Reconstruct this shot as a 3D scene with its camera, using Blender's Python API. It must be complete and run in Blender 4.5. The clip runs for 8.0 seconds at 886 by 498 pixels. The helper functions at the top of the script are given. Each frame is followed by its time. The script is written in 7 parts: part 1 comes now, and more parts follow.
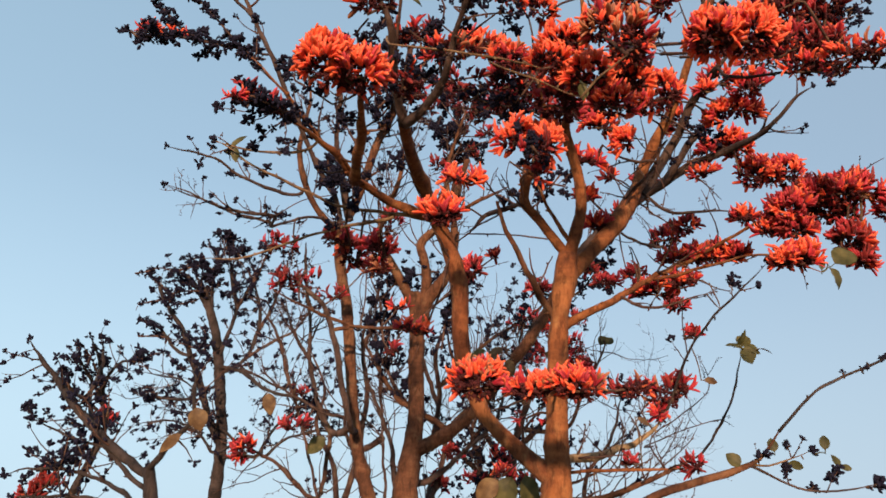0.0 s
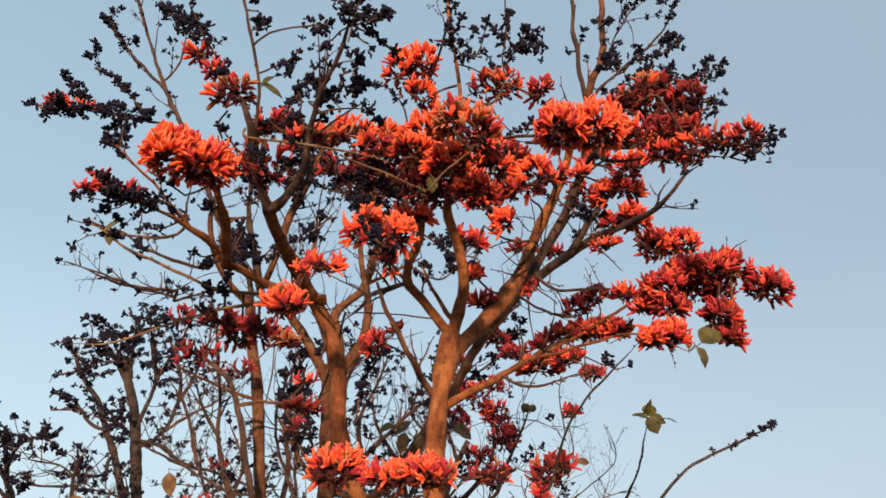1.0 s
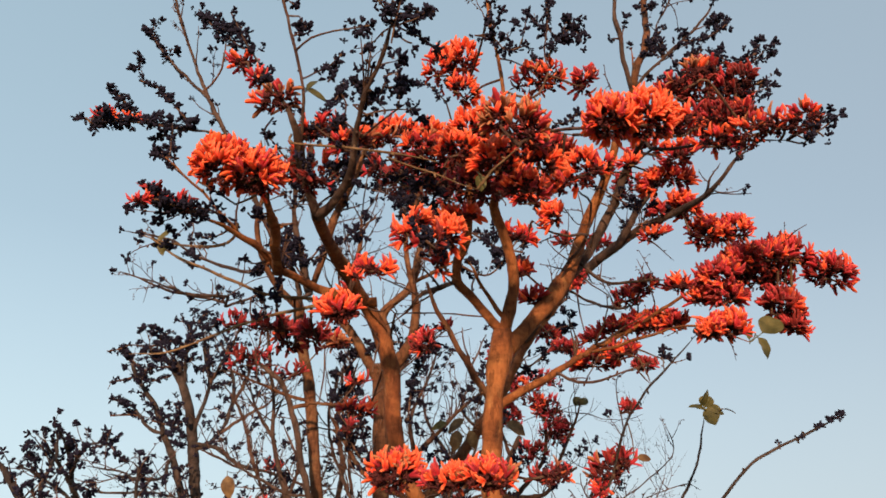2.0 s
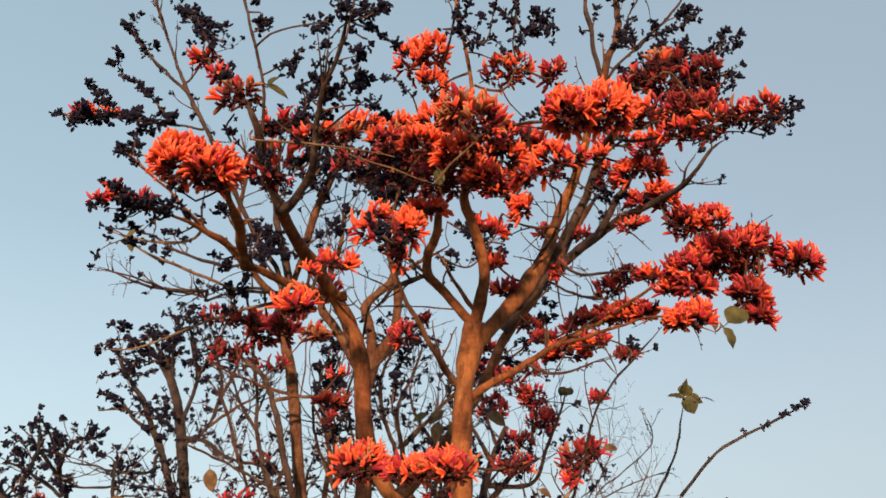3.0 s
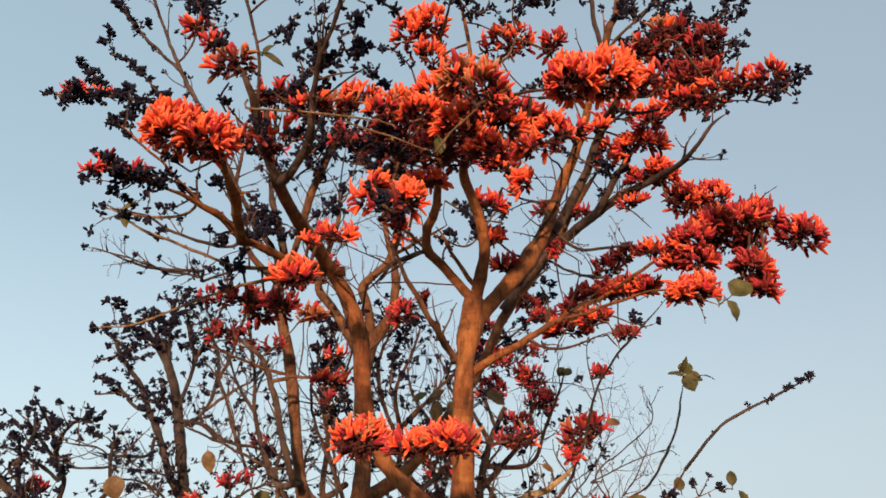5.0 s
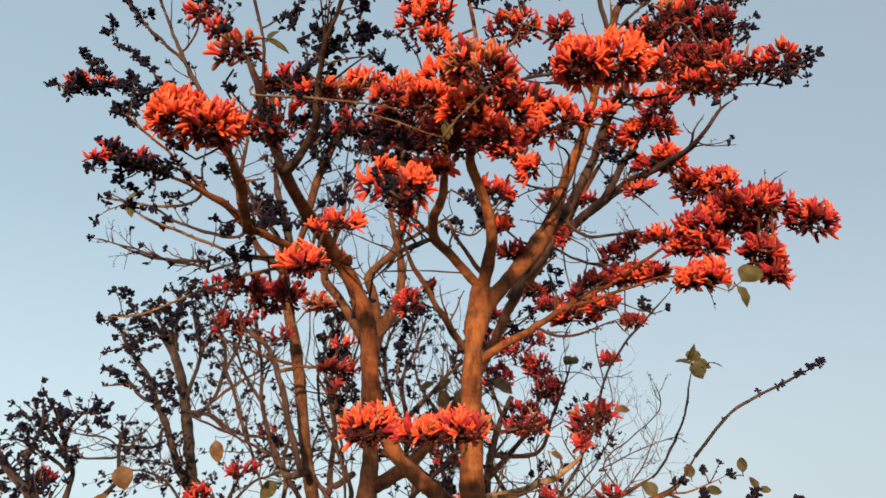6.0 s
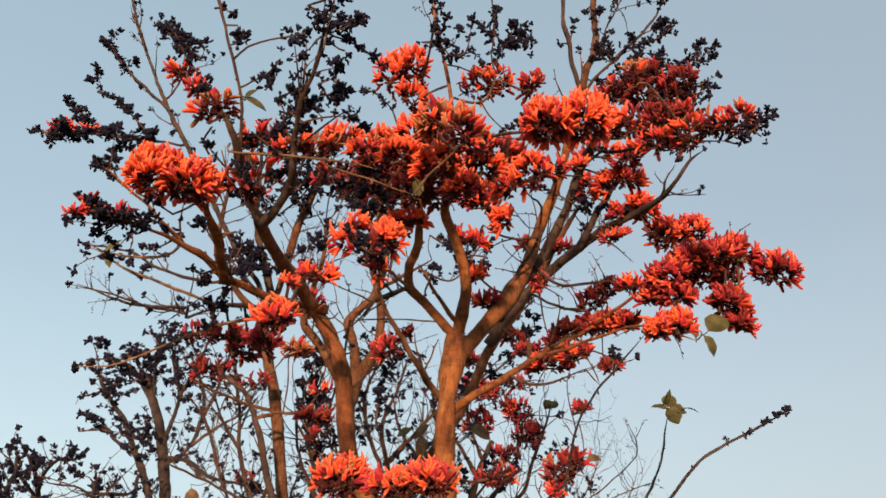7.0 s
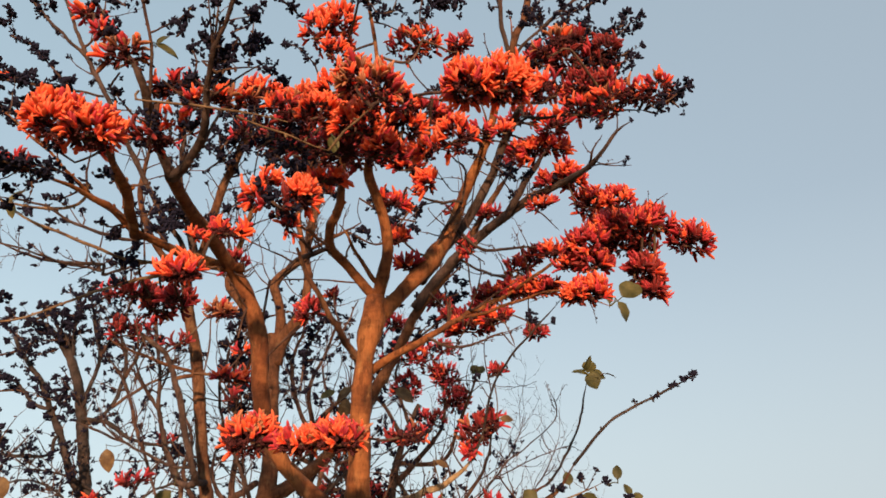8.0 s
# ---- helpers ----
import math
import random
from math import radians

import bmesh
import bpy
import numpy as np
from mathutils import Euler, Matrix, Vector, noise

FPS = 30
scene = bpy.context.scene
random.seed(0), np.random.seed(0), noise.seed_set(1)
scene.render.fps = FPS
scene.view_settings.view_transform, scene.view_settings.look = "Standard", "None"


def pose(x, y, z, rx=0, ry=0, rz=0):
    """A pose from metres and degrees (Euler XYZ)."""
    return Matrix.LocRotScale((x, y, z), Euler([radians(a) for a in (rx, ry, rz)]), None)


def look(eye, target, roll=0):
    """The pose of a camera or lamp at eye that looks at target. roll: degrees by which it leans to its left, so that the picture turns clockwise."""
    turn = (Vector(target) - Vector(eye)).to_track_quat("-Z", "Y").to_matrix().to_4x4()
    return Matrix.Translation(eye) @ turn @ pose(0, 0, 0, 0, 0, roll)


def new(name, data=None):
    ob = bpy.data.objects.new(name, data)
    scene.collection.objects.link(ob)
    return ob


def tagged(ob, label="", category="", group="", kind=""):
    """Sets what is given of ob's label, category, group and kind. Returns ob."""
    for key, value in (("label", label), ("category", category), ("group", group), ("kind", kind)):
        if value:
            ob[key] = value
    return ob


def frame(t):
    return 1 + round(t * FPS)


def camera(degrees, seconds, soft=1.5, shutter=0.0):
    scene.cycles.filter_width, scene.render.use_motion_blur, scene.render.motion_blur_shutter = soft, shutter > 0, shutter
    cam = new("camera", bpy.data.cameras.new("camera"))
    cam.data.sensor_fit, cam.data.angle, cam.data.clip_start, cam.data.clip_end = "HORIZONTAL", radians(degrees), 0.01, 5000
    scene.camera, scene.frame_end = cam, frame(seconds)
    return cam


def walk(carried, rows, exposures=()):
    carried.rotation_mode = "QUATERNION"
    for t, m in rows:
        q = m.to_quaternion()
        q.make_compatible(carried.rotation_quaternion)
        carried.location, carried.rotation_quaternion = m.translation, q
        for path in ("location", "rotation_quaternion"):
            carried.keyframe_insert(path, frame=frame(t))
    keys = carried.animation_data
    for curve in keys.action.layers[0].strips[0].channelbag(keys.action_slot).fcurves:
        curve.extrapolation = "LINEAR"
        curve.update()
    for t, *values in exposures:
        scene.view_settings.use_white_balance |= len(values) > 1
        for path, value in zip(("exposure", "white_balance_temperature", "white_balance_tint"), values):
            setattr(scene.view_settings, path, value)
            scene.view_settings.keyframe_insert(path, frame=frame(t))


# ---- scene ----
cam = camera(61.13, 8.0, soft=1.7)
PATH = [
    (0, (-0.3868, 0.0331, 1.5016), (-0.4366, 2.8188, 2.6139), 3.26),
    (0.5, (-0.1556, -0.0315, 1.5503), (-0.2243, 2.6742, 2.8444), 2.53),
    (1, (-0.0772, -0.0414, 1.5885), (0.0434, 2.6437, 2.9212), 1.53),
    (1.5, (-0.1219, -0.0378, 1.5750), (0.0292, 2.6354, 2.9281), 0.42),
    (1.7, (-0.1220, -0.0138, 1.5942), (-0.1297, 2.6894, 2.8951), 0.12),
    (2.8, (-0.0080, -0.0571, 1.6306), (-0.0767, 2.6246, 2.9737), 1.33),
    (3, (0.0077, -0.0407, 1.6196), (-0.0224, 2.6744, 2.8952), 0.19),
    (3.5, (0.0192, -0.0036, 1.6172), (0.0022, 2.7213, 2.8720), 0.50),
    (4, (0.0095, -0.0189, 1.6089), (0.0103, 2.6668, 2.9456), -0.12),
    (4.5, (0.0000, 0.0000, 1.6000), (-0.0000, 2.7189, 2.8679), 0.00),
    (4.7, (-0.0033, 0.0074, 1.5996), (-0.0143, 2.7344, 2.8498), -0.22),
    (5.8, (-0.0226, 0.0520, 1.5884), (-0.0342, 2.8152, 2.7565), -0.52),
    (6, (-0.0202, 0.0441, 1.5941), (-0.0522, 2.7983, 2.7829), -0.56),
    (6.5, (-0.0120, -0.0063, 1.6080), (-0.0148, 2.6882, 2.9269), -0.54),
    (7, (0.0230, -0.0303, 1.6058), (0.0546, 2.6573, 2.9384), -1.02),
    (7.5, (0.0696, -0.0104, 1.6014), (0.2397, 2.6953, 2.8861), -1.30),
    (8, (0.0989, -0.0113, 1.5873), (0.3729, 2.7198, 2.7980), -1.63),
]
walk(cam, [(t, look(eye, target, roll)) for t, eye, target, roll in PATH],
     [(0.0, 0.53, 5950, 10), (0.5, 0.55, 6100, 11), (1.2, 0.60, 6400, 11), (3.0, 0.57, 6550, 11), (6.0, 0.60, 6600, 11), (8.0, 0.60, 6700, 12)])

# ---------------------------------------------------------------- sky, sun, exposure
SUN_ELEV, SUN_AZ = radians(11.0), radians(184.0)      # azimuth from +y, clockwise: behind the camera
world = bpy.data.worlds.new("sky")
scene.world = world
world.use_nodes = True
wn = world.node_tree.nodes
sky = wn.new("ShaderNodeTexSky")
sky.sky_type = "NISHITA"
sky.sun_disc = False
sky.sun_elevation = SUN_ELEV
sky.sun_rotation = -SUN_AZ
sky.air_density, sky.dust_density, sky.ozone_density = 1.0, 0.9, 1.4
wn["Background"].inputs["Strength"].default_value = 0.0976


def world_mix(fac, a, b):
    m = wn.new("ShaderNodeMix")
    m.data_type = "RGBA"
    for socket, value in ((m.inputs[0], fac), (m.inputs[6], a), (m.inputs[7], b)):
        if isinstance(value, bpy.types.NodeSocket):
            world.node_tree.links.new(value, socket)
        else:
            socket.default_value = value
    return m.outputs[2]


toward = wn.new("ShaderNodeSeparateXYZ")              # thin evening haze, clear and cool to the west, greyer to the east
world.node_tree.links.new(wn.new("ShaderNodeTexCoord").outputs["Generated"], toward.inputs["Vector"])
side = wn.new("ShaderNodeMapRange")
side.inputs["From Min"].default_value, side.inputs["From Max"].default_value = -0.6, 0.6
world.node_tree.links.new(toward.outputs["X"], side.inputs["Value"])
height = wn.new("ShaderNodeMapRange")                 # thicker and paler towards the horizon
height.inputs["From Min"].default_value, height.inputs["From Max"].default_value = 0.12, 0.75
world.node_tree.links.new(toward.outputs["Z"], height.inputs["Value"])
low_haze = world_mix(side.outputs["Result"], (4.56, 5.76, 6.25, 1), (3.85, 4.55, 4.98, 1))
high_haze = world_mix(side.outputs["Result"], (3.36, 4.70, 5.42, 1), (3.44, 4.26, 4.86, 1))
haze = world_mix(height.outputs["Result"], low_haze, high_haze)
thick = wn.new("ShaderNodeMapRange")                  # the haze hides nearly all of the sky's own colour low down
thick.inputs["From Min"].default_value, thick.inputs["From Max"].default_value = 0.10, 0.42
thick.inputs["To Min"].default_value, thick.inputs["To Max"].default_value = 0.94, 0.64
world.node_tree.links.new(toward.outputs["Z"], thick.inputs["Value"])
world.node_tree.links.new(world_mix(thick.outputs["Result"], sky.outputs["Color"], haze), wn["Background"].inputs["Color"])
sun_data = bpy.data.lights.new("sun", "SUN")
sun_data.energy, sun_data.angle, sun_data.color = 5.0, radians(3.0), (1.0, 0.62, 0.36)
sun = new("sun", sun_data)
sun_from = Vector((math.sin(SUN_AZ) * math.cos(SUN_ELEV), math.cos(SUN_AZ) * math.cos(SUN_ELEV), math.sin(SUN_ELEV)))
sun.matrix_world = look(sun_from * 60, (0, 0, 0))


# ---------------------------------------------------------------- materials
def material(name, rough=0.8):
    m = bpy.data.materials.new(name)
    m.use_nodes = True
    nt = m.node_tree
    bsdf = nt.nodes["Principled BSDF"]
    bsdf.inputs["Roughness"].default_value = rough
    bsdf.inputs["Specular IOR Level"].default_value = 0.3
    return m, nt, bsdf


def node(nt, kind, **values):
    n = nt.nodes.new(kind)
    for key, value in values.items():
        n.inputs[key].default_value = value
    return n


def noise_ramp(nt, scale, stops, detail=6.0, stretch=(1, 1, 1), rough=0.6):
    coord = nt.nodes.new("ShaderNodeTexCoord")
    mapping = node(nt, "ShaderNodeMapping", Scale=stretch)
    nt.links.new(coord.outputs["Object"], mapping.inputs["Vector"])
    n = node(nt, "ShaderNodeTexNoise", Scale=scale, Detail=detail, Roughness=rough)
    nt.links.new(mapping.outputs["Vector"], n.inputs["Vector"])
    ramp = nt.nodes.new("ShaderNodeValToRGB")
    el = ramp.color_ramp.elements
    el[0].position, el[0].color = stops[0][0], (*stops[0][1], 1)
    el[1].position, el[1].color = stops[-1][0], (*stops[-1][1], 1)
    for p, c in stops[1:-1]:
        e = el.new(p)
        e.color = (*c, 1)
    nt.links.new(n.outputs["Fac"], ramp.inputs["Fac"])
    return n, ramp


def mix(nt, kind, fac, a, b):
    m = nt.nodes.new("ShaderNodeMix")
    m.data_type, m.blend_type = "RGBA", kind
    for socket, value in ((m.inputs[0], fac), (m.inputs[6], a), (m.inputs[7], b)):
        if isinstance(value, bpy.types.NodeSocket):
            nt.links.new(value, socket)
        else:
            socket.default_value = value if not isinstance(value, tuple) else (*value, 1)
    return m.outputs[2]


def bump(nt, bsdf, height, strength, distance):
    b = node(nt, "ShaderNodeBump", Strength=strength, Distance=distance)
    nt.links.new(height, b.inputs["Height"])
    nt.links.new(b.outputs["Normal"], bsdf.inputs["Normal"])


def bark(name, dark, mid, pale, fine=55.0, lichen_tone=(0.20, 0.13, 0.06)):
    m, nt, bsdf = material(name, 0.9)
    _, large = noise_ramp(nt, 7.0, [(0.32, dark), (0.5, mid), (0.68, pale)], 4.0)
    n, small = noise_ramp(nt, fine, [(0.32, (0.6, 0.57, 0.55)), (0.62, (1.05, 1.03, 1.0))], 8.0, (1, 1, 0.45), 0.7)
    colour = mix(nt, "MULTIPLY", 0.85, large.outputs["Color"], small.outputs["Color"])
    _, lichen = noise_ramp(nt, 16.0, [(0.55, (0, 0, 0)), (0.68, (1, 1, 1))], 7.0, (1, 1, 0.6), 0.65)
    colour = mix(nt, "MIX", mix(nt, "MULTIPLY", 1.0, lichen.outputs["Color"], (0.55, 0.55, 0.55)), colour, lichen_tone)
    _, crack = noise_ramp(nt, 38.0, [(0.40, (0.35, 0.32, 0.30)), (0.47, (1, 1, 1))], 5.0, (1, 1, 0.3), 0.6)
    colour = mix(nt, "MULTIPLY", 0.6, colour, crack.outputs["Color"])
    _, rings = noise_ramp(nt, 20.0, [(0.36, (0.50, 0.46, 0.46)), (0.50, (1, 1, 1)), (0.72, (1.12, 1.1, 1.05))], 4.0, (0.35, 0.35, 1.6), 0.6)
    colour = mix(nt, "MULTIPLY", 0.5, colour, rings.outputs["Color"])
    nt.links.new(colour, bsdf.inputs["Base Color"])
    bump(nt, bsdf, n.outputs["Fac"], 0.9, 0.008)
    return m


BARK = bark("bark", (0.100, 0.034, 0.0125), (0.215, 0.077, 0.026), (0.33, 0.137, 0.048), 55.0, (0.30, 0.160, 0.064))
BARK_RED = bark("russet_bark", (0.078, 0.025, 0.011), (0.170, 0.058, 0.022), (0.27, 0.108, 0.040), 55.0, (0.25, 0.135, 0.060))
# dark bark; on shaded limbs their shade is put into this colour
BARK_DARK = bark("dark_and_shaded_bark", (0.030, 0.019, 0.017), (0.062, 0.039, 0.033), (0.115, 0.076, 0.062), 55.0, (0.10, 0.070, 0.055))
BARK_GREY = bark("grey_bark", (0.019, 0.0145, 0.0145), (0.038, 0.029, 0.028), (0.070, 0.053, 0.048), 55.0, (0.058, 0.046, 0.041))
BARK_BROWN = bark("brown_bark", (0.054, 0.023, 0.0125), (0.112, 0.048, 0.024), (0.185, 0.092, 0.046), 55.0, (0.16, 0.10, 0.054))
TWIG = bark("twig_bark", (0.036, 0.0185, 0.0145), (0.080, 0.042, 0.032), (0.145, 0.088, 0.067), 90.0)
PALE_STRAW = bark("bleached_bark", (0.16, 0.11, 0.062), (0.32, 0.225, 0.125), (0.46, 0.34, 0.20), 70.0)
STRAW = bark("dry_straw_bark", (0.085, 0.050, 0.028), (0.17, 0.105, 0.058), (0.27, 0.185, 0.11), 70.0)


def bud_material(name, dark, pale):
    m, nt, bsdf = material(name, 1.0)
    _, ramp = noise_ramp(nt, 60.0, [(0.35, dark), (0.7, pale)], 3.0)
    bsdf.inputs["Specular IOR Level"].default_value = 0.1
    nt.links.new(ramp.outputs["Color"], bsdf.inputs["Base Color"])
    return m


def petal_material(name, low, mid, high, tip):
    m, nt, bsdf = material(name, 0.5)
    bsdf.inputs["Sheen Weight"].default_value = 0.08
    info = nt.nodes.new("ShaderNodeObjectInfo")
    hue = nt.nodes.new("ShaderNodeValToRGB")
    el = hue.color_ramp.elements
    el[0].position, el[0].color = 0.15, (*low, 1)
    el[1].position, el[1].color = 0.85, (*high, 1)
    e = el.new(0.5)
    e.color = (*mid, 1)
    blend_hue = nt.nodes.new("ShaderNodeMix")          # each flower has its tone, each petal departs a little from it
    blend_hue.inputs[0].default_value = 0.55
    nt.links.new(info.outputs["Random"], blend_hue.inputs[2])
    nt.links.new(nt.nodes.new("ShaderNodeNewGeometry").outputs["Random Per Island"], blend_hue.inputs[3])
    nt.links.new(blend_hue.outputs[0], hue.inputs["Fac"])
    attr = nt.nodes.new("ShaderNodeAttribute")
    attr.attribute_name = "along"
    # petals pale towards the tip; the tip colour also paints in highlights
    colour = mix(nt, "MIX", attr.outputs["Fac"], hue.outputs["Color"], tip)
    n, small = noise_ramp(nt, 45.0, [(0.3, (0.72, 0.66, 0.66)), (0.65, (1.0, 1.0, 1.0))], 5.0)
    colour = mix(nt, "MULTIPLY", 0.7, colour, small.outputs["Color"])
    nt.links.new(colour, bsdf.inputs["Base Color"])
    bump(nt, bsdf, n.outputs["Fac"], 0.25, 0.002)
    trans = nt.nodes.new("ShaderNodeBsdfTranslucent")
    nt.links.new(colour, trans.inputs["Color"])
    blend = node(nt, "ShaderNodeMixShader", Fac=0.34)
    nt.links.new(bsdf.outputs["BSDF"], blend.inputs[1])
    nt.links.new(trans.outputs["BSDF"], blend.inputs[2])
    nt.links.new(blend.outputs["Shader"], nt.nodes["Material Output"].inputs["Surface"])
    return m


def leaf_material(name, dark, mid, pale):
    m, nt, bsdf = material(name, 0.55)
    n, ramp = noise_ramp(nt, 18.0, [(0.3, dark), (0.5, mid), (0.72, pale)], 6.0)
    nt.links.new(ramp.outputs["Color"], bsdf.inputs["Base Color"])
    bump(nt, bsdf, n.outputs["Fac"], 0.4, 0.003)
    trans = nt.nodes.new("ShaderNodeBsdfTranslucent")
    nt.links.new(ramp.outputs["Color"], trans.inputs["Color"])
    blend = node(nt, "ShaderNodeMixShader", Fac=0.25)
    nt.links.new(bsdf.outputs["BSDF"], blend.inputs[1])
    nt.links.new(trans.outputs["BSDF"], blend.inputs[2])
    nt.links.new(blend.outputs["Shader"], nt.nodes["Material Output"].inputs["Surface"])
    return m


BUD = bud_material("velvet_bud", (0.0066, 0.0070, 0.0150), (0.020, 0.020, 0.041))
# reddened calyx: the maroon glow of shaded cluster hearts is in its colour
CALYX = bud_material("velvet_calyx", (0.028, 0.008, 0.011), (0.090, 0.025, 0.026))
PETAL = petal_material("orange_petal", (0.52, 0.014, 0.018), (0.88, 0.050, 0.023), (0.98, 0.125, 0.034), (1.0, 0.29, 0.12))
# darker petal copies: shade on right-hand and inner flowers is put into colour
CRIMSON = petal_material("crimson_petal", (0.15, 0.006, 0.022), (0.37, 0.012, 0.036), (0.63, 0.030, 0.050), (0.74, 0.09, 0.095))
FADED_SHADED = petal_material("faded_shaded_maroon_petal", (0.09, 0.009, 0.014), (0.17, 0.013, 0.019), (0.29, 0.018, 0.022), (0.40, 0.046, 0.036))
WITHERED = petal_material("withered_petal", (0.10, 0.022, 0.016), (0.24, 0.055, 0.028), (0.46, 0.13, 0.055), (0.70, 0.34, 0.17))
BUD_TIP = petal_material("bud_tip", (0.18, 0.012, 0.012), (0.34, 0.035, 0.018), (0.55, 0.13, 0.05), (0.6, 0.2, 0.1))
LEAF = leaf_material("green_leaf", (0.031, 0.032, 0.010), (0.068, 0.066, 0.020), (0.135, 0.118, 0.042))
DRY_LEAF = leaf_material("dry_leaf", (0.06, 0.032, 0.015), (0.12, 0.07, 0.03), (0.22, 0.145, 0.065))


def ground_material():
    m, nt, bsdf = material("dry_earth", 0.95)
    _, large = noise_ramp(nt, 0.35, [(0.3, (0.16, 0.11, 0.06)), (0.5, (0.24, 0.18, 0.10)), (0.7, (0.20, 0.19, 0.08))], 5.0)
    n, small = noise_ramp(nt, 14.0, [(0.3, (0.6, 0.6, 0.58)), (0.7, (1.1, 1.1, 1.1))], 8.0)
    nt.links.new(mix(nt, "MULTIPLY", 0.9, large.outputs["Color"], small.outputs["Color"]), bsdf.inputs["Base Color"])
    bump(nt, bsdf, n.outputs["Fac"], 0.8, 0.03)
    return m


# ---------------------------------------------------------------- mesh helpers
class Shape:
    """Vertices, faces, material slots and the 'along' value gathered for one mesh."""

    def __init__(self):
        self.verts, self.faces, self.slots, self.along = [], [], [], []

    def add(self, verts, faces, slot=0, along=None):
        base = len(self.verts)
        self.verts.extend(verts)
        self.faces.extend(tuple(base + i for i in f) for f in faces)
        self.slots.extend([slot] * len(faces))
        self.along.extend(along if along else [0.0] * len(verts))

    def mesh(self, name, materials, smooth=True):
        me = bpy.data.meshes.new(name)
        me.from_pydata([tuple(v) for v in self.verts], [], self.faces)
        for m in materials:
            me.materials.append(m)
        me.polygons.foreach_set("material_index", self.slots)
        me.polygons.foreach_set("use_smooth", [smooth] * len(self.faces))
        attr = me.attributes.new("along", "FLOAT", "POINT")
        attr.data.foreach_set("value", self.along)
        me.update()
        return me


def part(name, shape, materials, parent, label=""):
    ob = new(name, shape.mesh(name, materials))
    ob.parent = parent
    ob.matrix_parent_inverse = parent.matrix_world.inverted()
    return tagged(ob, label)


def thing(name, place, label, category, group=""):
    ob = new(name)
    ob.matrix_world = Matrix.Translation(place)
    ob.empty_display_size = 0.2
    return tagged(ob, label, category, group)


def frame_of(d):
    d = d.normalized()
    side = d.cross(Vector((0.13, 0.21, 1.0)))
    if side.length < 1e-3:
        side = Vector((1, 0, 0))
    side.normalize()
    return d, side, side.cross(d).normalized()


def smooth_line(points, step):
    """A rounded line through (x, y, z, r) points, one sample about every step metres."""
    p = [Vector(q) for q in points]
    p = [p[0] * 2 - p[1]] + p + [p[-1] * 2 - p[-2]]
    line = []
    for a, b, c, d in zip(p, p[1:], p[2:], p[3:]):
        n = max(2, int((c - b).length / step))
        for i in range(n):
            t = i / n
            line.append(0.5 * (2 * b + (c - a) * t + (2 * a - 5 * b + 4 * c - d) * t * t + (3 * b - a - 3 * c + d) * t ** 3))
    line.append(p[-2])
    return line


def tube(shape, line, sides, rough=0.0, rng=None, slot=0, cap=True):
    """Sweeps a ring along (x, y, z, r); rough: share by which the ring's radius wanders."""
    verts, faces = [], []
    n = len(line)
    side = None
    for i, q in enumerate(line):
        ahead = (line[min(i + 1, n - 1)] - line[max(i - 1, 0)]).to_3d().normalized()
        if side is None:
            _, side, _ = frame_of(ahead)
        side = (side - ahead * side.dot(ahead)).normalized()
        up = side.cross(ahead)
        centre, r = q.to_3d(), max(q.w, 0.0008)
        for k in range(sides):
            a = 2 * math.pi * k / sides
            offset = side * math.cos(a) + up * math.sin(a)
            swell = 1.0
            if rough:
                swell += rough * noise.noise(Vector((offset.x * 1.3, offset.y * 1.3, offset.z * 1.3)) + centre * 9.0)
                swell += 0.5 * rough * noise.noise(centre * 34.0 + offset * 2.0)
            verts.append(centre + offset * r * swell)
    for i in range(n - 1):
        for k in range(sides):
            j = (k + 1) % sides
            faces.append((i * sides + k, i * sides + j, (i + 1) * sides + j, (i + 1) * sides + k))
    if cap:
        faces.append(tuple(range(sides - 1, -1, -1)))
        faces.append(tuple((n - 1) * sides + k for k in range(sides)))
    shape.add(verts, faces, slot)


def spindle(shape, base, d, length, width, slot=0, sides=5):
    """A small pointed bud."""
    d, u, v = frame_of(d)
    verts = [base]
    for s, w in ((0.25, 0.85), (0.7, 1.0)):
        for k in range(sides):
            a = 2 * math.pi * k / sides
            verts.append(base + d * length * s + (u * math.cos(a) + v * math.sin(a)) * width * 0.5 * w)
    verts.append(base + d * length)
    faces = []
    for k in range(sides):
        j = (k + 1) % sides
        faces += [(0, 1 + j, 1 + k), (1 + k, 1 + j, 1 + sides + j, 1 + sides + k), (1 + sides + k, 1 + sides + j, 1 + 2 * sides)]
    shape.add(verts, faces, slot)


def any_way(rng):
    while True:
        v = Vector((rng.uniform(-1, 1), rng.uniform(-1, 1), rng.uniform(-1, 1)))
        if 0.05 < v.length < 1:
            return v.normalized()


def bud_tuft(shape, place, ahead, size, rng, count=5, slot=0):
    for _ in range(count + 2):
        d = (ahead * 0.6 + any_way(rng) + Vector((0, 0, 0.25))).normalized()
        spindle(shape, place + any_way(rng) * size * 0.22, d, size * rng.uniform(0.42, 0.78), size * rng.uniform(0.24, 0.38), slot)


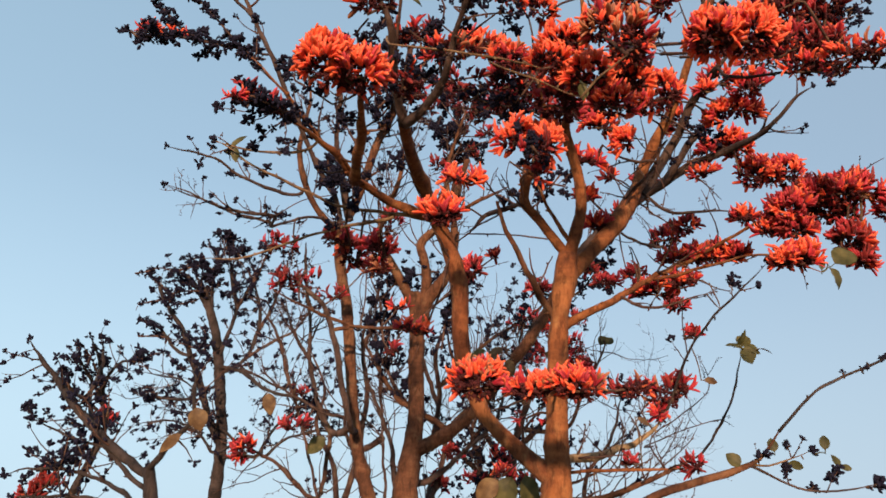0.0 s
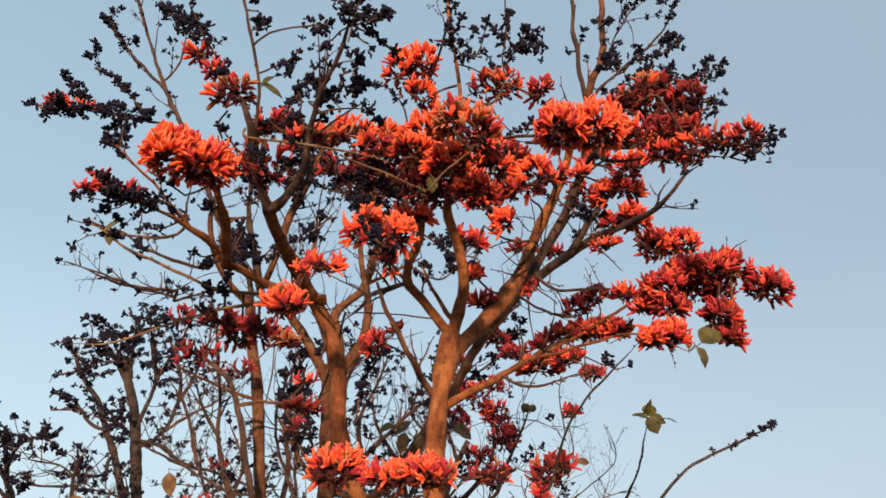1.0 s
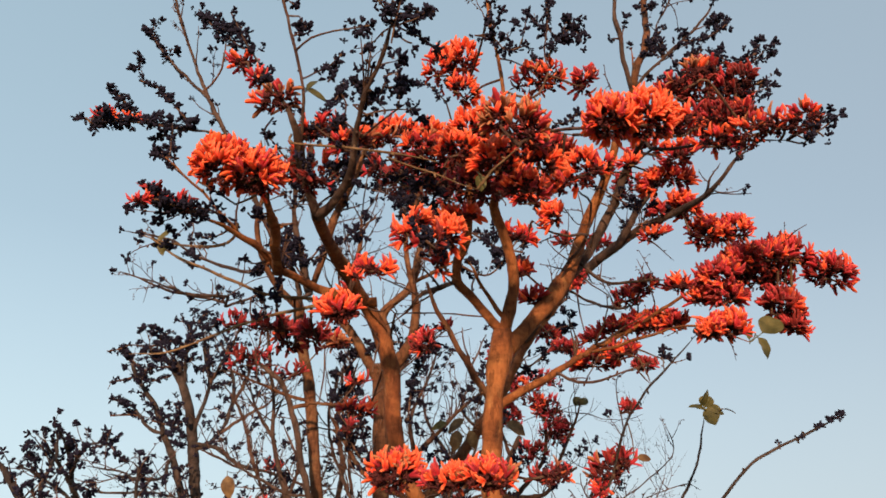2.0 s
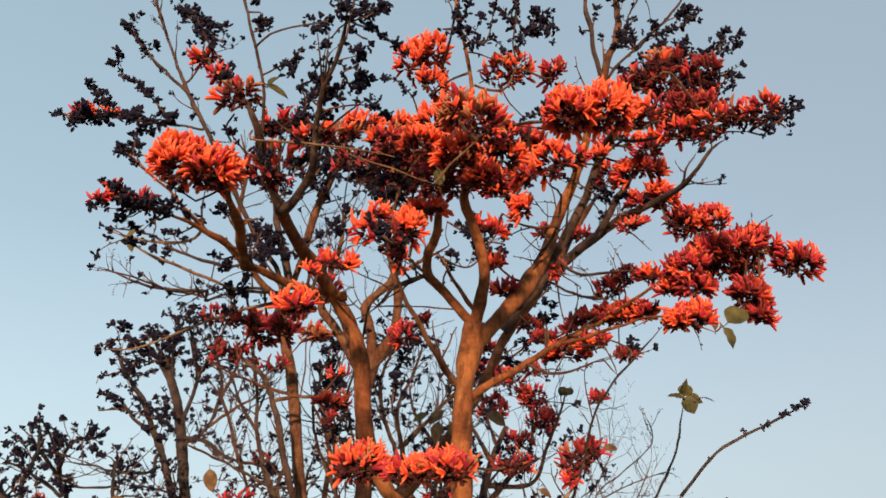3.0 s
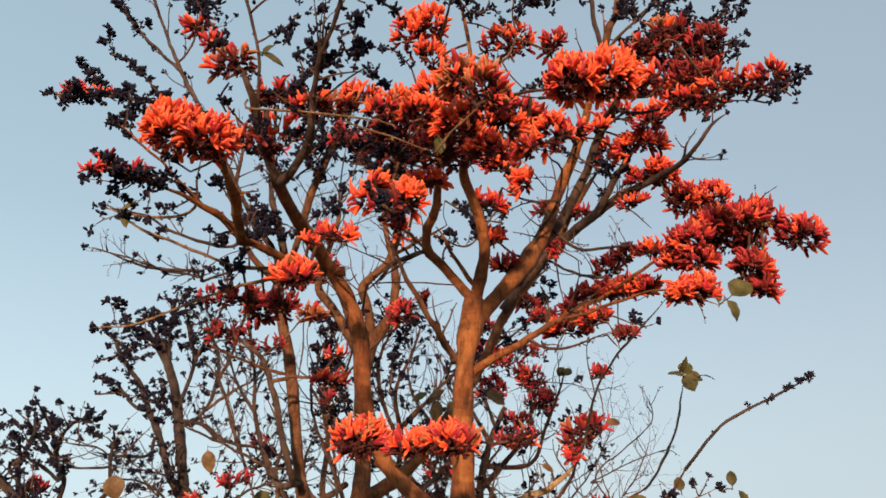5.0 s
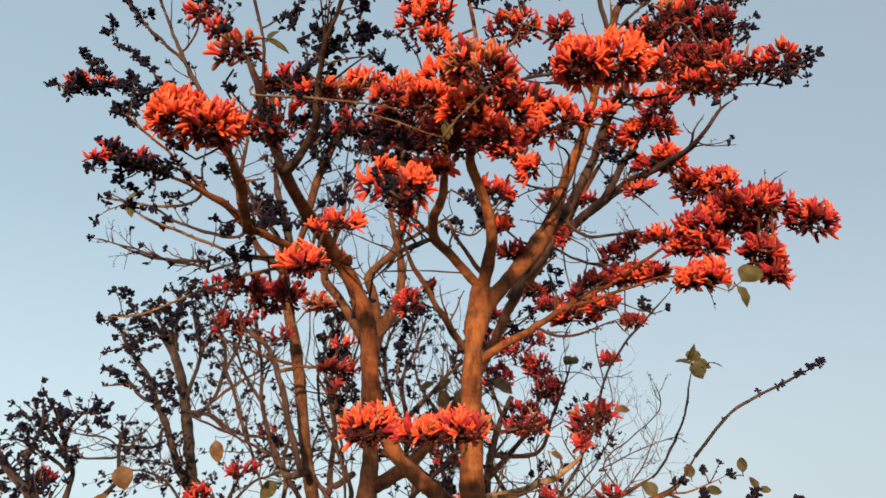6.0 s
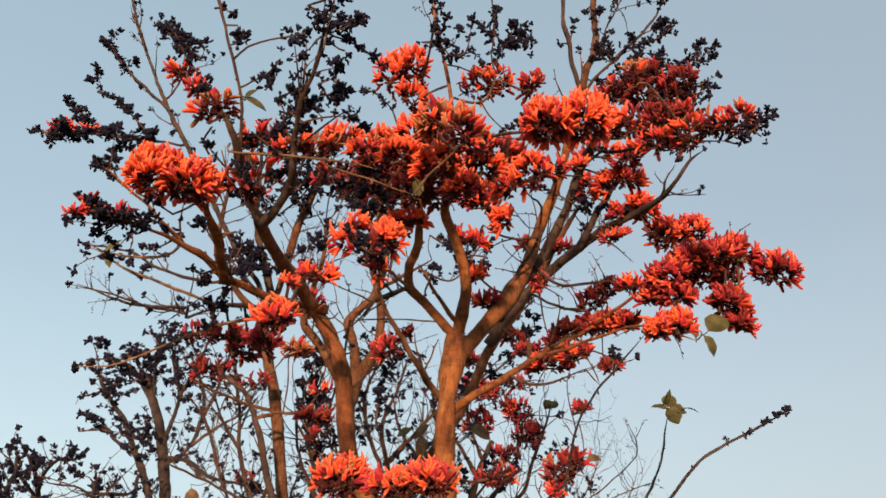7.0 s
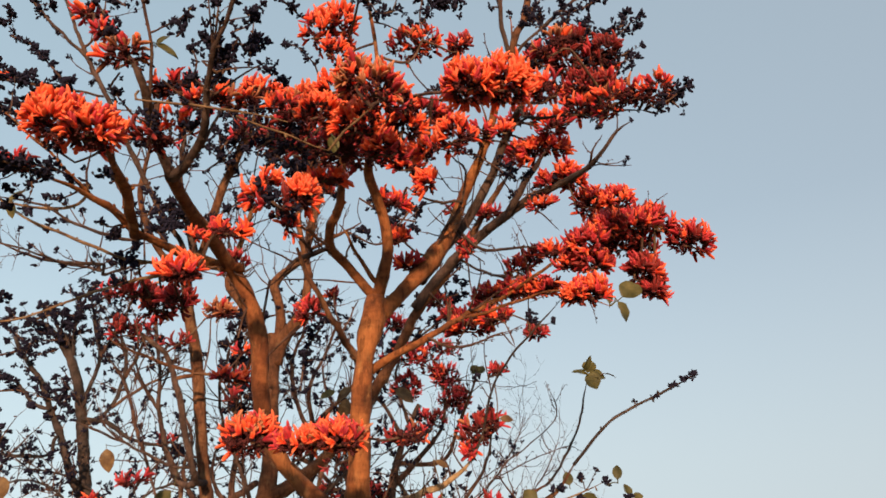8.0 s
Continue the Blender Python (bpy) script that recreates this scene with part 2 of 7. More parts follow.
def grow_twig(twigs, buds, start, ahead, length, radius, rng, budding, tuft, fork=2, crook=0.5):
    """A crooked, knobbly twig with its side shoots; budding: share of joints that carry a tuft of buds."""
    joints = max(4, int(length / 0.055))
    step = length / joints
    place, d = start.copy(), ahead.normalized()
    line = [Vector((*place, radius))]
    for i in range(joints):
        d = (d + any_way(rng) * crook * 0.55 + Vector((0, 0, 0.07))).normalized()
        place = place + d * step
        share = (i + 1) / joints
        r = radius * (1 - 0.65 * share)
        line.append(Vector((*place, r * rng.uniform(0.9, 1.25))))
        if rng.random() < 0.5:
            spindle(twigs, place, (d * 0.4 + any_way(rng)).normalized(), rng.uniform(0.008, 0.018), 0.006 + r, 0, 4)
        if rng.random() < budding * (0.35 + 0.9 * share):
            bud_tuft(buds, place + any_way(rng) * r, d, tuft * rng.uniform(0.7, 1.2), rng, rng.randint(3, 6))
        if fork > 0 and 0 < i < joints - 1 and rng.random() < 0.32:
            out = (d * 0.7 + any_way(rng) * 0.9 + Vector((0, 0, 0.2))).normalized()
            grow_twig(twigs, buds, place, out, length * rng.uniform(0.3, 0.6) * (1.1 - share * 0.5), r * 0.7, rng, budding, tuft, fork - 1, crook)
    if budding > 0 and rng.random() < 0.3 + budding:
        bud_tuft(buds, place, d, tuft * 1.15, rng, 6)
    tube(twigs, line, 5, 0.25, rng)


# ---------------------------------------------------------------- the parts of a tree
count_limbs = [0]


def limb(tree, name, points, skin, twigs=0, reach=0.35, budding=0.0, tuft=0.035, begin=0.25, crook=0.5, label="", lean=(0, 0, 0.2)):
    """One limb through (x, y, z, r) points, with its small twigs and buds as parts of their own under it."""
    count_limbs[0] += 1
    rng = random.Random(100 + count_limbs[0])
    points = [(x, y, z, r * (0.76 + 0.24 * min(1.0, max(0.0, (r - 0.006) / 0.014)))) for x, y, z, r in points]
    thick = max(q[3] for q in points)
    line = smooth_line(points, 0.035 if thick > 0.012 else 0.03)
    if thick < 0.03:
        for i in range(1, len(line) - 1):
            w = noise.noise_vector(line[i].to_3d() * 11.0) * min(0.012, 1.2 * line[i].w)
            line[i] = line[i] + Vector((*w, 0.0))
    if line[-1].w < 0.02:
        for i in range(1, min(5, len(line))):
            line[-i].w *= 0.3 + 0.14 * i
    if thick > 0.02:                                   # swollen scars where side shoots broke off
        for _ in range(len(line) // 14):
            i = rng.randrange(2, len(line) - 2)
            swell = rng.uniform(1.06, 1.2)
            for k, s in ((-1, 0.5), (0, 1.0), (1, 0.5)):
                line[i + k].w *= 1 + (swell - 1) * s
    shape = Shape()
    if thick > 0.02:
        for _ in range(len(line) // 6):
            i = rng.randrange(2, len(line) - 2)
            spindle(shape, line[i].to_3d(), any_way(rng), line[i].w * rng.uniform(1.12, 1.38), line[i].w * rng.uniform(0.3, 0.9), 0, 7)
    tube(shape, line, 14 if thick > 0.04 else 9 if thick > 0.015 else 6, 0.22 if thick > 0.02 else 0.35, rng)
    for i in range(3, len(line) - 1):
        if line[i].w < 0.02 and rng.random() < 0.35:
            d = (any_way(rng) + (line[i + 1] - line[i]).to_3d().normalized() * 0.5).normalized()
            spindle(shape, line[i].to_3d(), d, line[i].w + rng.uniform(0.008, 0.02), 0.006 + line[i].w * 0.5, 0, 5)
    ob = part(name, shape, [skin], tree, label)
    if twigs:
        tw, bu = Shape(), Shape()
        for _ in range(twigs):
            i = int((begin + (1 - begin) * rng.random()) * (len(line) - 2))
            ahead = (line[i + 1] - line[i]).to_3d().normalized()
            out = (ahead * 0.55 + any_way(rng) * 0.9 + Vector(lean)).normalized()
            grow_twig(tw, bu, line[i].to_3d(), out, reach * rng.uniform(0.5, 1.2), min(0.0055, max(0.0028, line[i].w * 0.5)), rng, budding, tuft, 2, crook)
        if budding > 0:
            ahead = (line[-1] - line[-3]).to_3d().normalized()
            bud_tuft(bu, line[-1].to_3d(), ahead, tuft * 1.2, rng, 7)
        tagged(part("twigs", tw, [TWIG], ob, "thin knobbly dark twigs"), kind="stuff")
        if bu.verts:
            tagged(part("buds", bu, [BUD], ob, "near-black velvety flower buds"), kind="stuff")
    return ob


def spray(tree, points, tuft=0.04, dense=1.0, width=0.02, shoots=0.0, stem=None):
    """A flowering shoot still in bud: a thin stem closely set with dark buds."""
    count_limbs[0] += 1
    rng = random.Random(900 + count_limbs[0])
    line = smooth_line(points, 0.02)
    shape = Shape()
    tube(shape, line, 5, 0.3, rng)
    if stem:
        base, tip = Vector(stem), line[0].to_3d()
        mid = (base + tip) * 0.5 + any_way(rng) * (tip - base).length * 0.1
        tube(shape, smooth_line([(*base, 0.004), (*mid, 0.0035), (*tip, 0.003)], 0.03), 5, 0.3, rng)
    buds = Shape()
    n = len(line)
    for i in range(n):
        d = (line[min(i + 1, n - 1)] - line[max(i - 1, 0)]).to_3d().normalized()
        for _ in range(3):
            if rng.random() < 0.42 * dense:
                place = line[i].to_3d() + any_way(rng) * width * rng.uniform(0.2, 1.2)
                bud_tuft(buds, place, (d + any_way(rng)).normalized(), tuft * rng.uniform(0.6, 1.15), rng, rng.randint(3, 6))
        if shoots and rng.random() < shoots:
            out = (d * 0.5 + any_way(rng) + Vector((0, 0, 0.4))).normalized()
            grow_twig(shape, buds, line[i].to_3d(), out, rng.uniform(0.06, 0.2), 0.003, rng, 0.7, tuft, 1)
    ob = part("bud_spray", shape, [TWIG], tree, "shoot closely set with near-black buds")
    tagged(part("buds", buds, [BUD], ob, "near-black velvety flower buds"), kind="stuff")
    return ob


def flower_mesh(name, seed, petal):
    """One pea-like flower, about 6 cm long, opening along +z and bent towards +x: dark calyx, broad sickle-shaped keel, two wings, bent-back standard."""
    rng = random.Random(seed)
    s = Shape()
    verts, faces = [], []
    rings = [(-0.004, 0.0020), (0.002, 0.0058), (0.009, 0.0078), (0.016, 0.0070)]
    for z, r in rings:
        verts += [Vector((r * math.cos(k * 1.2566), r * math.sin(k * 1.2566), z)) for k in range(5)]
    for i in range(3):
        for k in range(5):
            j = (k + 1) % 5
            faces.append((i * 5 + k, i * 5 + j, i * 5 + 5 + j, i * 5 + 5 + k))
    s.add(verts, faces, 1)
    long = rng.uniform(0.9, 1.12)
    curl = rng.uniform(0.7, 1.5)

    def finger(lean_x, lean_y, bend, length, wide, flat, blunt=0.0):
        """A thick curved petal, wide across y and flattened along its bend, with a beaked or blunt tip."""
        v0 = len(s.verts)
        line = []
        for k, u in enumerate((0.0, 0.18, 0.38, 0.58, 0.77, 0.91, 1.0)):
            r = wide * ((0.50, 0.85, 1.0, 0.98, 0.86, 0.64, 0.20)[k] + blunt * (0, 0, 0, 0.06, 0.16, 0.24, 0.22)[k])
            line.append(Vector((lean_x * (0.3 + u) + bend * u * u, lean_y * (0.3 + u) - lean_y * 0.5 * u * u, 0.010 + length * u * (1 - 0.25 * u * min(1.0, abs(bend) / 0.04)), r)))
        tube(s, line, 6, 0.0, None, 0, False)
        for i in range(v0, len(s.verts)):
            k = (i - v0) // 6
            c = line[k].to_3d()
            off = s.verts[i] - c
            s.verts[i] = c + Vector((off.x * flat, off.y, off.z * (0.5 + 0.5 * flat)))
            s.along[i] = (0.0, 0.02, 0.08, 0.21, 0.42, 0.68, 0.92)[k]

    finger(0.003, rng.uniform(-0.002, 0.002), 0.036 * curl, 0.057 * long, 0.0066, 0.85)
    finger(-0.004, rng.uniform(-0.003, 0.003), -0.020 * rng.uniform(0.2, 1.4), 0.049 * long, 0.0090, 0.42, 0.5)
    for sign in (-1, 1):
        finger(0.000, sign * rng.uniform(0.007, 0.014), 0.018 * curl, 0.043 * long * rng.uniform(0.85, 1.1), 0.0052, 0.7, 0.3)
    return s.mesh(name, [petal, CALYX])


FLOWERS = [flower_mesh("flower", 40 + i, PETAL) for i in range(7)]
FADED_SHADED_FLOWERS = [flower_mesh("flower", 80 + i, FADED_SHADED) for i in range(7)]
WITHERED_FLOWERS = [flower_mesh("flower", 120 + i, WITHERED) for i in range(7)]
RED_FLOWERS = [flower_mesh("flower", 60 + i, CRIMSON) for i in range(7)]
count_clusters = [0]


def cluster(tree, place, half, tall, count, dark=0.5, slope=0.0, up=0.7, size=0.9, stem=None, red=0.2, dry=0.0):
    """A flower cluster: a short stem along x tilted by slope (degrees), dark buds round it, open flowers outside.
    half and tall: half its length and height in metres; dark: how many buds show between the flowers;
    red and dry: the shares of its flowers that are crimson, partly to stand in for shade, and that have withered to
    brown."""
    count_clusters[0] += 1
    rng = random.Random(3000 + count_clusters[0])
    place = Vector(place)
    axis = Vector((math.cos(radians(slope)), rng.uniform(-0.25, 0.25), math.sin(radians(slope)))).normalized()
    over = Vector((0, 0, 1)) - axis * axis.z
    if over.length < 0.3:
        over = Vector((0, -1, 0))
    over.normalize()
    across = axis.cross(over)
    count = int(3 + count * 2.7)
    size *= max(0.6, min(1.0, 0.35 + half / 0.085))
    reach = 0.054 * size
    long = max(half - reach * 0.8, half * 0.3)
    high = max(tall * 1.3 - reach, tall * 0.3)
    heart = place - over * tall * 0.35
    ends = [heart - axis * long * 0.9 - over * high * 0.5, heart - over * high * 0.3, heart + axis * long * 0.9 - over * high * 0.4]
    shape, buds = Shape(), Shape()
    line = [(*e, 0.0045) for e in ends]
    if stem:
        base = Vector(stem)
        if (ends[2] - base).length < (ends[0] - base).length:
            line.reverse()
        near = Vector(line[0][:3])
        mid = (base + near) * 0.5 + any_way(rng) * 0.02
        line = [(*base, 0.006), (*mid, 0.0055)] + line
    tube(shape, smooth_line(line, 0.025), 6, 0.25, rng)
    heads = max(1, round(long / 0.05))
    centres = [heart + axis * long * ((2 * k + 1) / heads - 1) * 0.75 + any_way(rng) * 0.012 + over * rng.uniform(-0.3, 0.3) * high for k in range(heads)]
    wide = long / heads * 1.15 + 0.006
    for c in centres:                                  # the dark calyces and unopened buds at the heart
        for _ in range(int(3 + count / heads * (0.05 + 0.22 * dark))):
            q = any_way(rng) * rng.uniform(0.45, 1.05)
            p = c + axis * wide * q.x + over * high * (q.z * 0.85 - 0.15) + across * high * q.y
            out = (p - c).normalized() if (p - c).length > 0.004 else over
            bud_tuft(buds, p, out, rng.uniform(0.018, 0.028) * size, rng, rng.randint(4, 6))
            if rng.random() < 0.4:                     # a bud about to open shows its petal tip
                spindle(buds, p, (out + any_way(rng) * 0.5).normalized(), rng.uniform(0.022, 0.032) * size, 0.009 * size, 1)
    flowers = []
    for i in range(count):
        c = centres[i % heads]
        angle, rise = rng.uniform(0, 6.283), rng.uniform(-0.42, 1.0)
        flat = math.sqrt(max(0.0, 1 - rise * rise))
        q = axis * math.cos(angle) * flat + across * math.sin(angle) * flat
        p = c + axis * wide * q.dot(axis) + over * high * rise * 0.9 + across * high * q.dot(across)
        d = (q * 0.9 + over * (rise * 0.8 + 0.18 + up * 0.30) + any_way(rng) * 0.48).normalized()
        hidden = max(0.0, 0.75 - rise) * 0.30 * min(dark, 2.6)
        if rng.random() < hidden:
            bud_tuft(buds, p, d, rng.uniform(0.020, 0.032) * size, rng, rng.randint(4, 6))    # not open yet
        else:
            flowers.append((p - d * 0.006, d))
    ob = part("flower_head", shape, [TWIG], tree, "cluster of flowers in dark and shaded crimson with near-black buds" if red > 0.7
              else "cluster of orange-red flowers with near-black buds")
    tagged(part("buds", buds, [CALYX, BUD_TIP], ob, "near-black velvety flower buds with reddish tips"), kind="stuff")
    inverse = ob.matrix_world.inverted()
    for p, d in flowers:
        rise = (Vector((0, 0, 1)) + any_way(rng) * 0.7)    # the tips bend up
        side = d.cross(rise).normalized()
        turn = Matrix((side.cross(d), side, d)).transposed().to_4x4()
        # crimson and maroon flowers also paint the shade inside and between clusters
        kinds = FLOWERS if rng.random() > red else RED_FLOWERS if rng.random() > (red - 0.55) * 1.5 else FADED_SHADED_FLOWERS
        if rng.random() < dry:
            kinds = WITHERED_FLOWERS
        f = new("flower", kinds[rng.randrange(7)])
        f.parent = ob
        f.matrix_parent_inverse = Matrix.Identity(4)
        f.matrix_basis = inverse @ Matrix.Translation(p) @ turn @ Matrix.Scale(size * rng.uniform(0.66, 1.14), 4)
    return ob


def leaf(parent, place, d, normal, length, width, skin, label="", curl=0.25, stalk=None):
    """A broad leaf blade with a raised midrib, on a short stalk."""
    s = Shape()
    place, d, normal = Vector(place), Vector(d).normalized(), Vector(normal).normalized()
    rng = random.Random(int(abs(place.x * 991 + place.z * 677)))
    ts = [i / 8 for i in range(9)]
    spine = [place + d * length * t - normal * curl * length * t * t for t in ts]
    widths = [width * w for w in (0.05, 0.30, 0.44, 0.50, 0.50, 0.46, 0.37, 0.22, 0.03)]
    verts, faces = [], []
    for i, (p, w) in enumerate(zip(spine, widths)):
        ahead = (spine[min(i + 1, 8)] - spine[max(i - 1, 0)]).normalized()
        side = ahead.cross(normal).normalized()
        rise = side.cross(ahead)
        for k in (-1.0, -0.5, 0.0, 0.5, 1.0):
            wave = 0.06 * math.sin(i * 1.7 + k * 2.0 + rng.random()) * abs(k)
            verts.append(p + side * w * k + rise * w * (0.22 * abs(k) + wave))
    for i in range(8):
        for k in range(4):
            a = i * 5 + k
            faces.append((a, a + 1, a + 6, a + 5))
    s.add(verts, faces)
    tube(s, [Vector((*(q - normal * 0.001), 0.0022 * (1.1 - t))) for q, t in zip(spine, ts)], 5)
    tube(s, [Vector((*(place - d * length * 0.25), 0.0018)), Vector((*place, 0.0022))], 5)
    if stalk:
        base = Vector(stalk)
        tube(s, smooth_line([(*base, 0.003), (*((base + place) * 0.5), 0.0025), (*(place - d * length * 0.2), 0.002)], 0.03), 5)
    return part("leaf", s, [skin], parent, label)


# ---------------------------------------------------------------- ground
def build_ground():
    s = Shape()
    rings = (0.0, 2, 4, 6, 9, 13, 20, 35, 70, 160, 500, 2500)
    verts, faces = [Vector((0, 3, 0))], []
    for r in rings[1:]:
        for k in range(48):
            a = 2 * math.pi * k / 48
            p = Vector((r * math.cos(a), 3 + r * math.sin(a), 0))
            p.z = 0.05 * noise.noise(p * 0.4) if r < 60 else 0.0
            verts.append(p)
    for k in range(48):
        faces.append((0, 1 + k, 1 + (k + 1) % 48))
    for i in range(len(rings) - 2):
        for k in range(48):
            j = (k + 1) % 48
            faces.append((1 + i * 48 + k, 1 + (i + 1) * 48 + k, 1 + (i + 1) * 48 + j, 1 + i * 48 + j))
    s.add(verts, faces)
    tagged(new("ground", s.mesh("ground", [ground_material()])), "dry bare earth with sparse grass under the trees", "ground", kind="structure")


build_ground()

# ---------------------------------------------------------------- the trees

# the near tree
near_tree = thing("flame_tree", (0.02, 3.10, 0.0), "leafless flame tree in full orange-red flower", "tree", "flame trees")
limb(near_tree, "trunk", [(0.040, 3.050, -0.100, 0.0994), (0.040, 3.050, 0.700, 0.0796), (0.044, 3.050, 1.400, 0.0679), (0.048, 3.050, 1.917, 0.0486), (0.051, 3.050, 2.001, 0.0466), (0.050, 3.050, 2.175, 0.0424), (0.053, 3.050, 2.312, 0.0405), (0.066, 3.060, 2.432, 0.0386), (0.082, 3.080, 2.548, 0.0422), (0.098, 3.100, 2.643, 0.0516), (0.115, 3.120, 2.728, 0.0466)], BARK)
limb(near_tree, "limb", [(0.120, 3.110, 2.641, 0.0316), (0.212, 3.160, 2.761, 0.0347), (0.343, 3.220, 2.931, 0.0361), (0.457, 3.300, 3.127, 0.0329), (0.518, 3.340, 3.285, 0.0291), (0.570, 3.300, 3.423, 0.0268), (0.631, 3.220, 3.540, 0.0243), (0.674, 3.150, 3.660, 0.0218), (0.704, 3.040, 3.785, 0.0167), (0.763, 2.960, 3.935, 0.0143)], BARK, twigs=6, reach=0.3)
limb(near_tree, "branch", [(0.762, 2.960, 3.928, 0.0137), (0.712, 2.880, 4.052, 0.0122), (0.690, 2.850, 4.293, 0.0129), (0.685, 2.830, 4.512, 0.0117), (0.679, 2.800, 4.762, 0.0084)], BARK_DARK, twigs=3, reach=0.12, budding=0.3)
limb(near_tree, "branch", [(0.762, 2.960, 3.921, 0.0189), (0.788, 2.920, 4.051, 0.0189), (0.859, 2.950, 4.238, 0.0179), (0.882, 3.000, 4.435, 0.0168), (0.897, 3.000, 4.683, 0.0162), (0.883, 3.000, 4.939, 0.0126)], BARK_BROWN, twigs=2, reach=0.2, budding=0.5)
limb(near_tree, "branch", [(0.783, 2.927, 4.028, 0.0090), (0.776, 2.950, 4.041, 0.0086), (0.765, 2.900, 4.087, 0.0073), (0.760, 2.900, 4.158, 0.0049)], BARK, twigs=1, reach=0.1, budding=0.3)
limb(near_tree, "branch", [(0.762, 2.960, 3.921, 0.0105), (0.871, 2.900, 4.034, 0.0094), (1.013, 2.900, 4.194, 0.0099), (1.160, 2.900, 4.359, 0.0075), (1.236, 2.900, 4.492, 0.0051)], BARK_DARK, twigs=8, reach=0.16, budding=0.85)
limb(near_tree, "branch", [(0.853, 2.950, 4.202, 0.0075), (0.906, 2.950, 4.275, 0.0063), (0.917, 2.950, 4.335, 0.0052), (0.991, 2.950, 4.470, 0.0052), (1.053, 2.950, 4.609, 0.0040)], BARK_DARK, twigs=8, reach=0.25, budding=0.6)
# the limb behind the fork: its dark bark colour carries its shade
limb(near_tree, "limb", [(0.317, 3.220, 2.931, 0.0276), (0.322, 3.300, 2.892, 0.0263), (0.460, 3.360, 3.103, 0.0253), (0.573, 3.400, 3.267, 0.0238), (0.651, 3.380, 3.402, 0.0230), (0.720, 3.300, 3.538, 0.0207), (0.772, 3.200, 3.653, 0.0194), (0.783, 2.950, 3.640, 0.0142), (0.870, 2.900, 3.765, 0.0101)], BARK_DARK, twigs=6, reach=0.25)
limb(near_tree, "limb", [(0.074, 3.120, 2.388, 0.0217), (0.145, 3.100, 2.438, 0.0190), (0.241, 3.080, 2.494, 0.0163), (0.359, 3.150, 2.577, 0.0150), (0.516, 3.250, 2.699, 0.0137), (0.706, 3.320, 2.812, 0.0121), (0.830, 3.250, 2.881, 0.0100), (0.933, 3.120, 2.917, 0.0087), (0.993, 3.000, 2.942, 0.0094), (1.120, 2.980, 3.006, 0.0085), (1.261, 2.970, 3.056, 0.0088), (1.418, 3.000, 3.035, 0.0077), (1.521, 3.000, 2.988, 0.0055)], BARK, twigs=10, reach=0.25)
limb(near_tree, "branch", [(0.516, 3.250, 2.688, 0.0088), (0.640, 3.150, 2.691, 0.0088), (0.732, 3.050, 2.698, 0.0075), (0.818, 2.950, 2.702, 0.0062), (0.894, 2.850, 2.667, 0.0060), (1.003, 2.820, 2.620, 0.0059), (1.055, 2.800, 2.589, 0.0049)], BARK, twigs=3, reach=0.1)
limb(near_tree, "branch", [(0.327, 3.131, 2.554, 0.0087), (0.353, 3.100, 2.537, 0.0083), (0.423, 3.100, 2.504, 0.0085), (0.520, 3.100, 2.512, 0.0074), (0.620, 3.100, 2.554, 0.0053), (0.732, 3.100, 2.592, 0.0043)], TWIG, twigs=4, reach=0.2)
limb(near_tree, "branch", [(0.512, 3.378, 3.177, 0.0101), (0.506, 3.350, 3.196, 0.0096), (0.588, 3.300, 3.076, 0.0093), (0.671, 3.250, 3.030, 0.0094), (0.794, 3.200, 3.025, 0.0070), (0.934, 3.180, 3.022, 0.0046)], BARK_DARK, twigs=4, reach=0.15)
limb(near_tree, "limb", [(0.109, 3.120, 2.689, 0.0301), (0.139, 3.080, 2.819, 0.0256), (0.161, 3.050, 2.942, 0.0248), (0.141, 3.000, 3.057, 0.0239), (0.103, 2.950, 3.158, 0.0229), (0.070, 2.900, 3.245, 0.0209), (0.084, 2.800, 3.344, 0.0159), (0.101, 2.650, 3.476, 0.0128), (0.099, 2.600, 3.645, 0.0111), (0.076, 2.550, 3.787, 0.0093), (0.039, 2.500, 3.962, 0.0084), (0.025, 2.500, 4.184, 0.0079), (0.008, 2.500, 4.398, 0.0058)], BARK, twigs=3, reach=0.3)
limb(near_tree, "limb", [(0.120, 3.120, 2.741, 0.0224), (0.070, 3.100, 2.774, 0.0224), (0.015, 3.080, 2.833, 0.0200), (-0.035, 3.060, 2.878, 0.0200), (-0.085, 3.030, 2.917, 0.0199), (-0.104, 3.000, 2.952, 0.0198), (-0.086, 2.950, 3.006, 0.0197), (-0.054, 2.900, 3.090, 0.0196), (-0.041, 2.840, 3.169, 0.0171), (-0.041, 2.780, 3.246, 0.0145), (-0.062, 2.700, 3.324, 0.0120), (-0.115, 2.550, 3.363, 0.0069)], BARK, twigs=4, reach=0.3)
limb(near_tree, "branch", [(0.130, 3.100, 2.784, 0.0125), (0.085, 3.080, 2.830, 0.0125), (0.028, 3.060, 2.914, 0.0100), (-0.018, 3.040, 2.993, 0.0101), (-0.055, 3.000, 3.035, 0.0075)], BARK)
limb(near_tree, "branch", [(-0.092, 3.023, 2.930, 0.0120), (-0.110, 3.050, 2.942, 0.0114), (-0.176, 3.100, 2.942, 0.0135), (-0.242, 3.150, 2.930, 0.0117), (-0.318, 3.300, 2.906, 0.0142)], BARK_DARK, twigs=5, reach=0.3)
